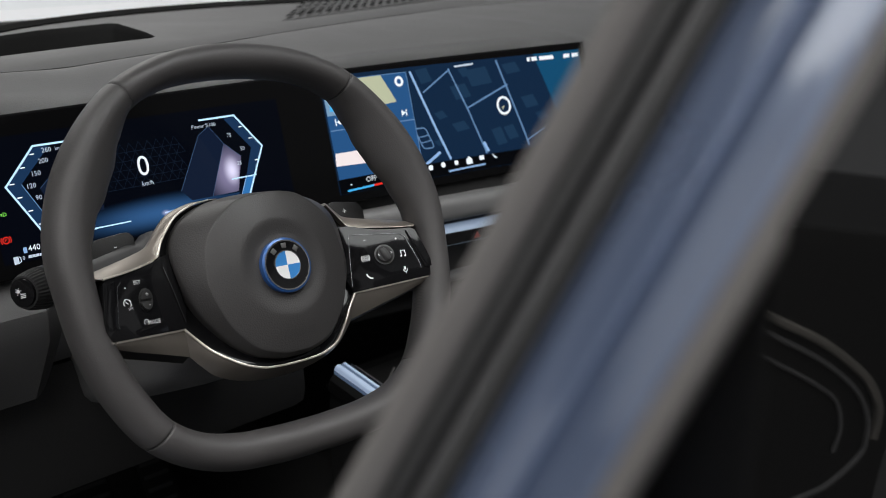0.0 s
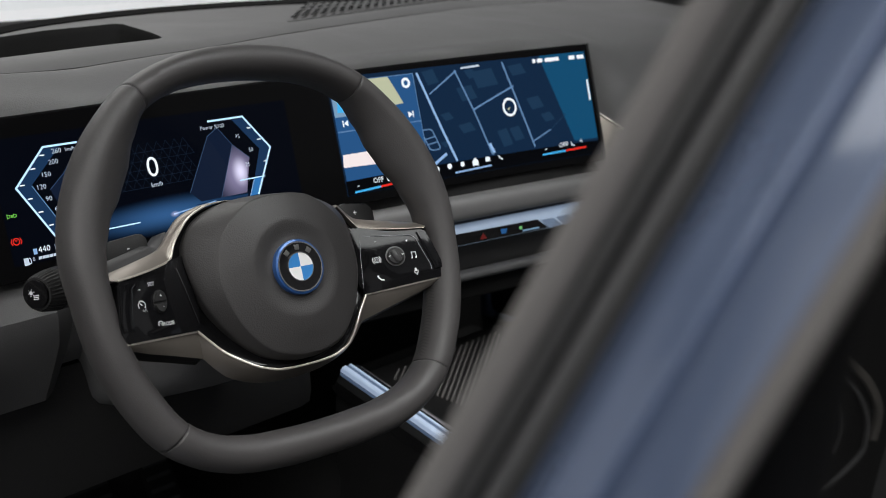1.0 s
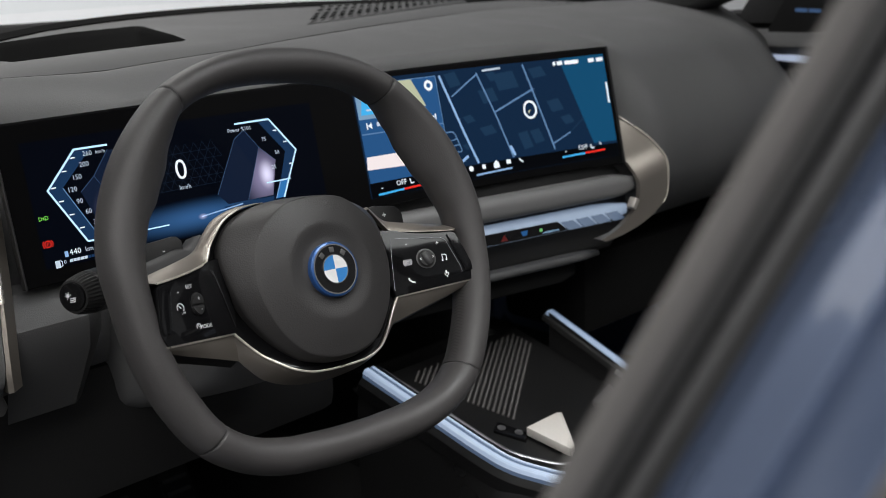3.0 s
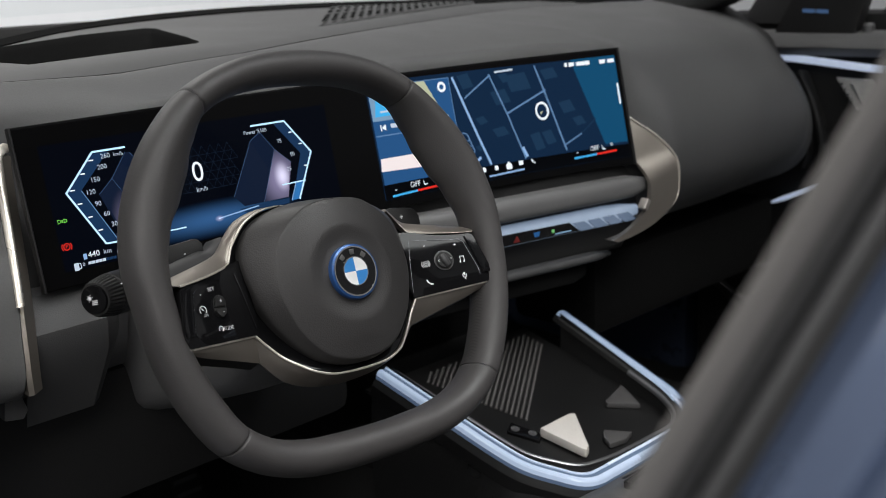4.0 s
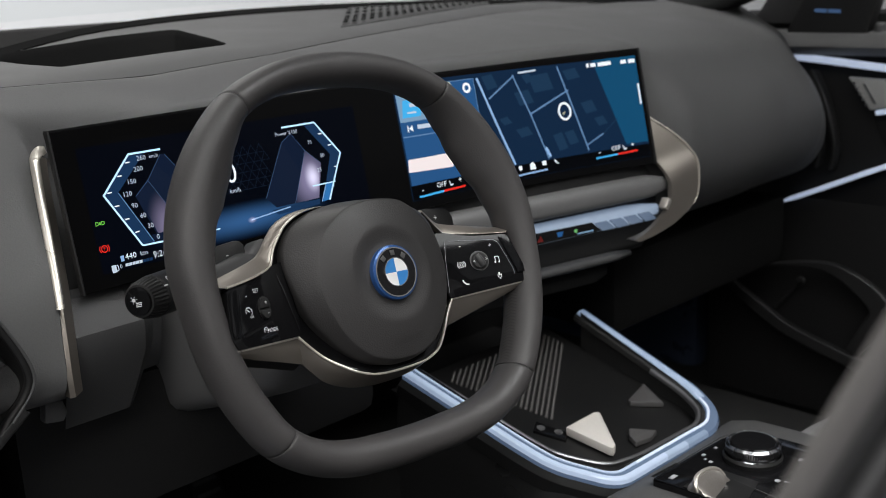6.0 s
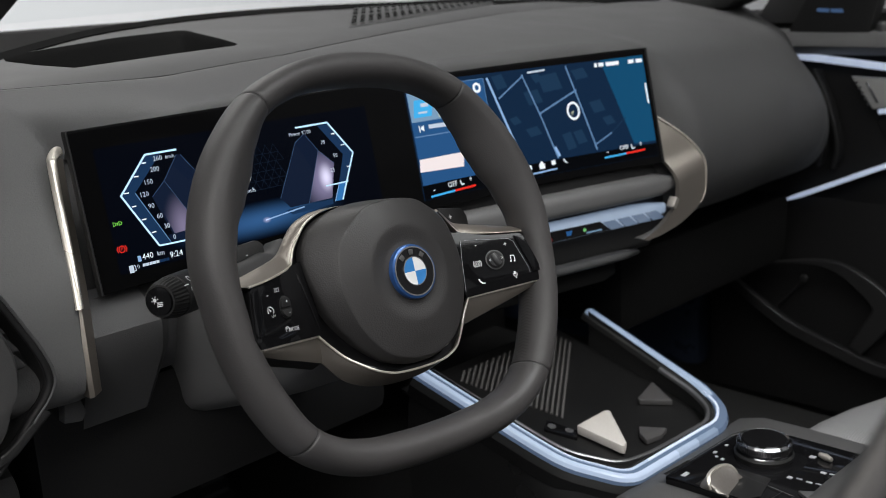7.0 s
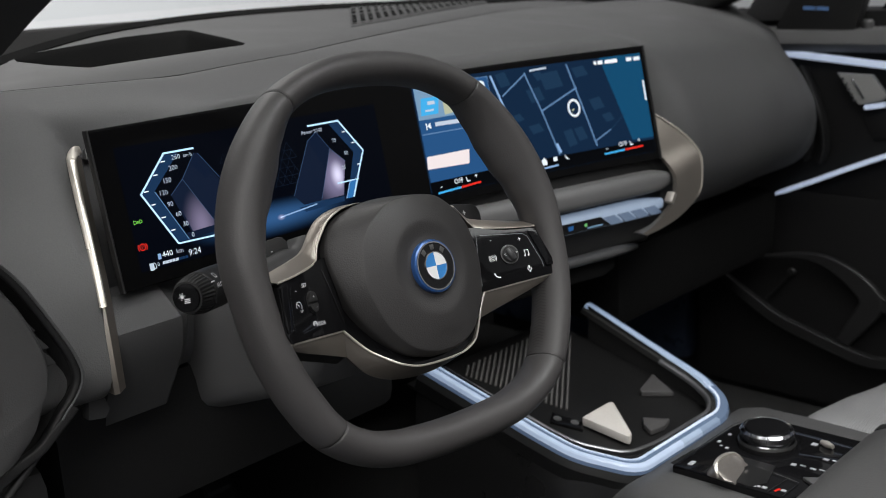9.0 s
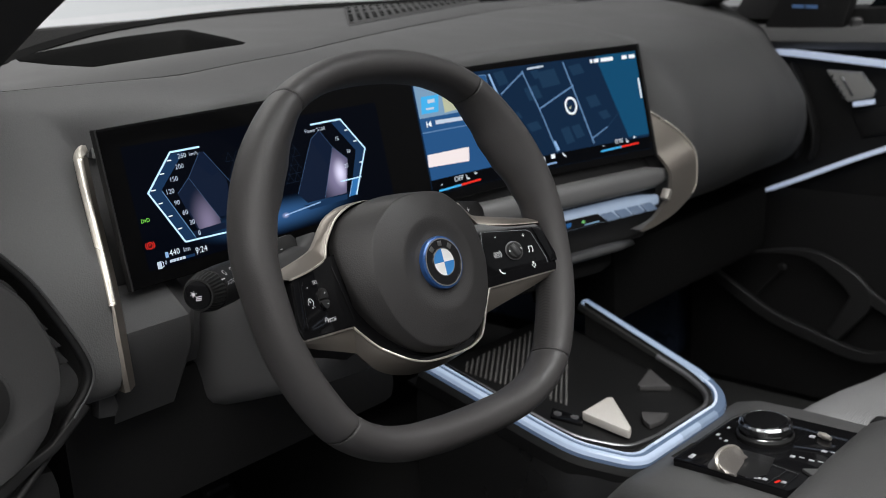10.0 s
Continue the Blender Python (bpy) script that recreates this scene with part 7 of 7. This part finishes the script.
# tweeter corner and window
tw = thing("tweeter_cover", "black triangular tweeter cover in the window corner", "loudspeaker", (1.18, 0.3, 1.12))
part("grille", prism([(0.275, 1.125), (0.135, 1.112), (0.110, 1.20), (0.130, 1.30), (0.235, 1.20)], lambda a, b, h: Vector((1.20 - h, a, b)), 0.0, 0.03, 0.006), DARKPL, tw, "black woven grille")
for i in range(2):
    part("plain_mark", prism([(0.222 - 0.024 * i, 1.160 - 0.001 * i), (0.201 - 0.024 * i, 1.159 - 0.001 * i), (0.201 - 0.024 * i, 1.165 - 0.001 * i), (0.222 - 0.024 * i, 1.166 - 0.001 * i)], lambda a, b, h: Vector((1.170 - h, a, b)), 0.0, 0.001), S_FAINT, tw, "faint blue plain mark")
part("corner_frame", prism([(0.36, 1.128), (0.275, 1.128), (0.235, 1.205), (0.10, 1.36), (0.08, 1.40), (0.12, 1.40), (0.30, 1.22)], lambda a, b, h: Vector((1.215 - h, a, b)), 0.0, 0.02, 0.004), LEDGE, tw)
win = thing("side_window", "dark tinted side window pane in the closed door", "window", (1.21, -0.2, 1.12))
pane = part("pane", prism([(0.14, 1.115), (-0.8, 1.115), (-0.7, 1.55), (-0.25, 1.58)], lambda a, b, h: Vector((1.225 - h - 0.25 * max(0, b - 1.115), a, b)), 0.0, 0.004), TINTED, win)
pane.visible_shadow = False
part("lock_pin", lathe([(0.0, 0.0), (0.010, 0.0), (0.010, 0.012), (0.007, 0.016), (0.0, 0.016)], Matrix.Translation((1.185, 0.115, 1.126)), 16), GREYPL, win)

# ---- pedals ----
for x, y, z, w in ((0.17, 0.655, 0.53, 0.05), (0.075, 0.70, 0.55, 0.075)):
    pd = thing("pedal", "dark ribbed rubber foot pedal on its arm", "pedal", (x, y, 0.45), "pedals")
    part("pad", prism(round_profile(w / 2, 0.045, 0.008), lambda a, b, h, x=x, y=y, z=z: Vector((x + a, y + 0.5 * b - h * 0.8, z + 0.85 * b + h * 0.4)), 0.0, 0.012, 0.002), DARKPL, pd)
    for i in range(4):
        part("rib", prism(round_profile(w / 2 - 0.006, 0.003, 0.002), lambda a, b, h, x=x, y=y, z=z, i=i: Vector((x + a, y + 0.5 * (b - 0.03 + 0.02 * i) - h * 0.8, z + 0.85 * (b - 0.03 + 0.02 * i) + h * 0.4)), 0.012, 0.015), GREYPL, pd)
    part("arm", sweep([Vector((x, y + 0.01, z)), Vector((x, y + 0.10, z + 0.16)), Vector((x, y + 0.18, z + 0.30))], round_profile(0.008, 0.006, 0.002), (1, 0, 0)), DARKPL, pd)
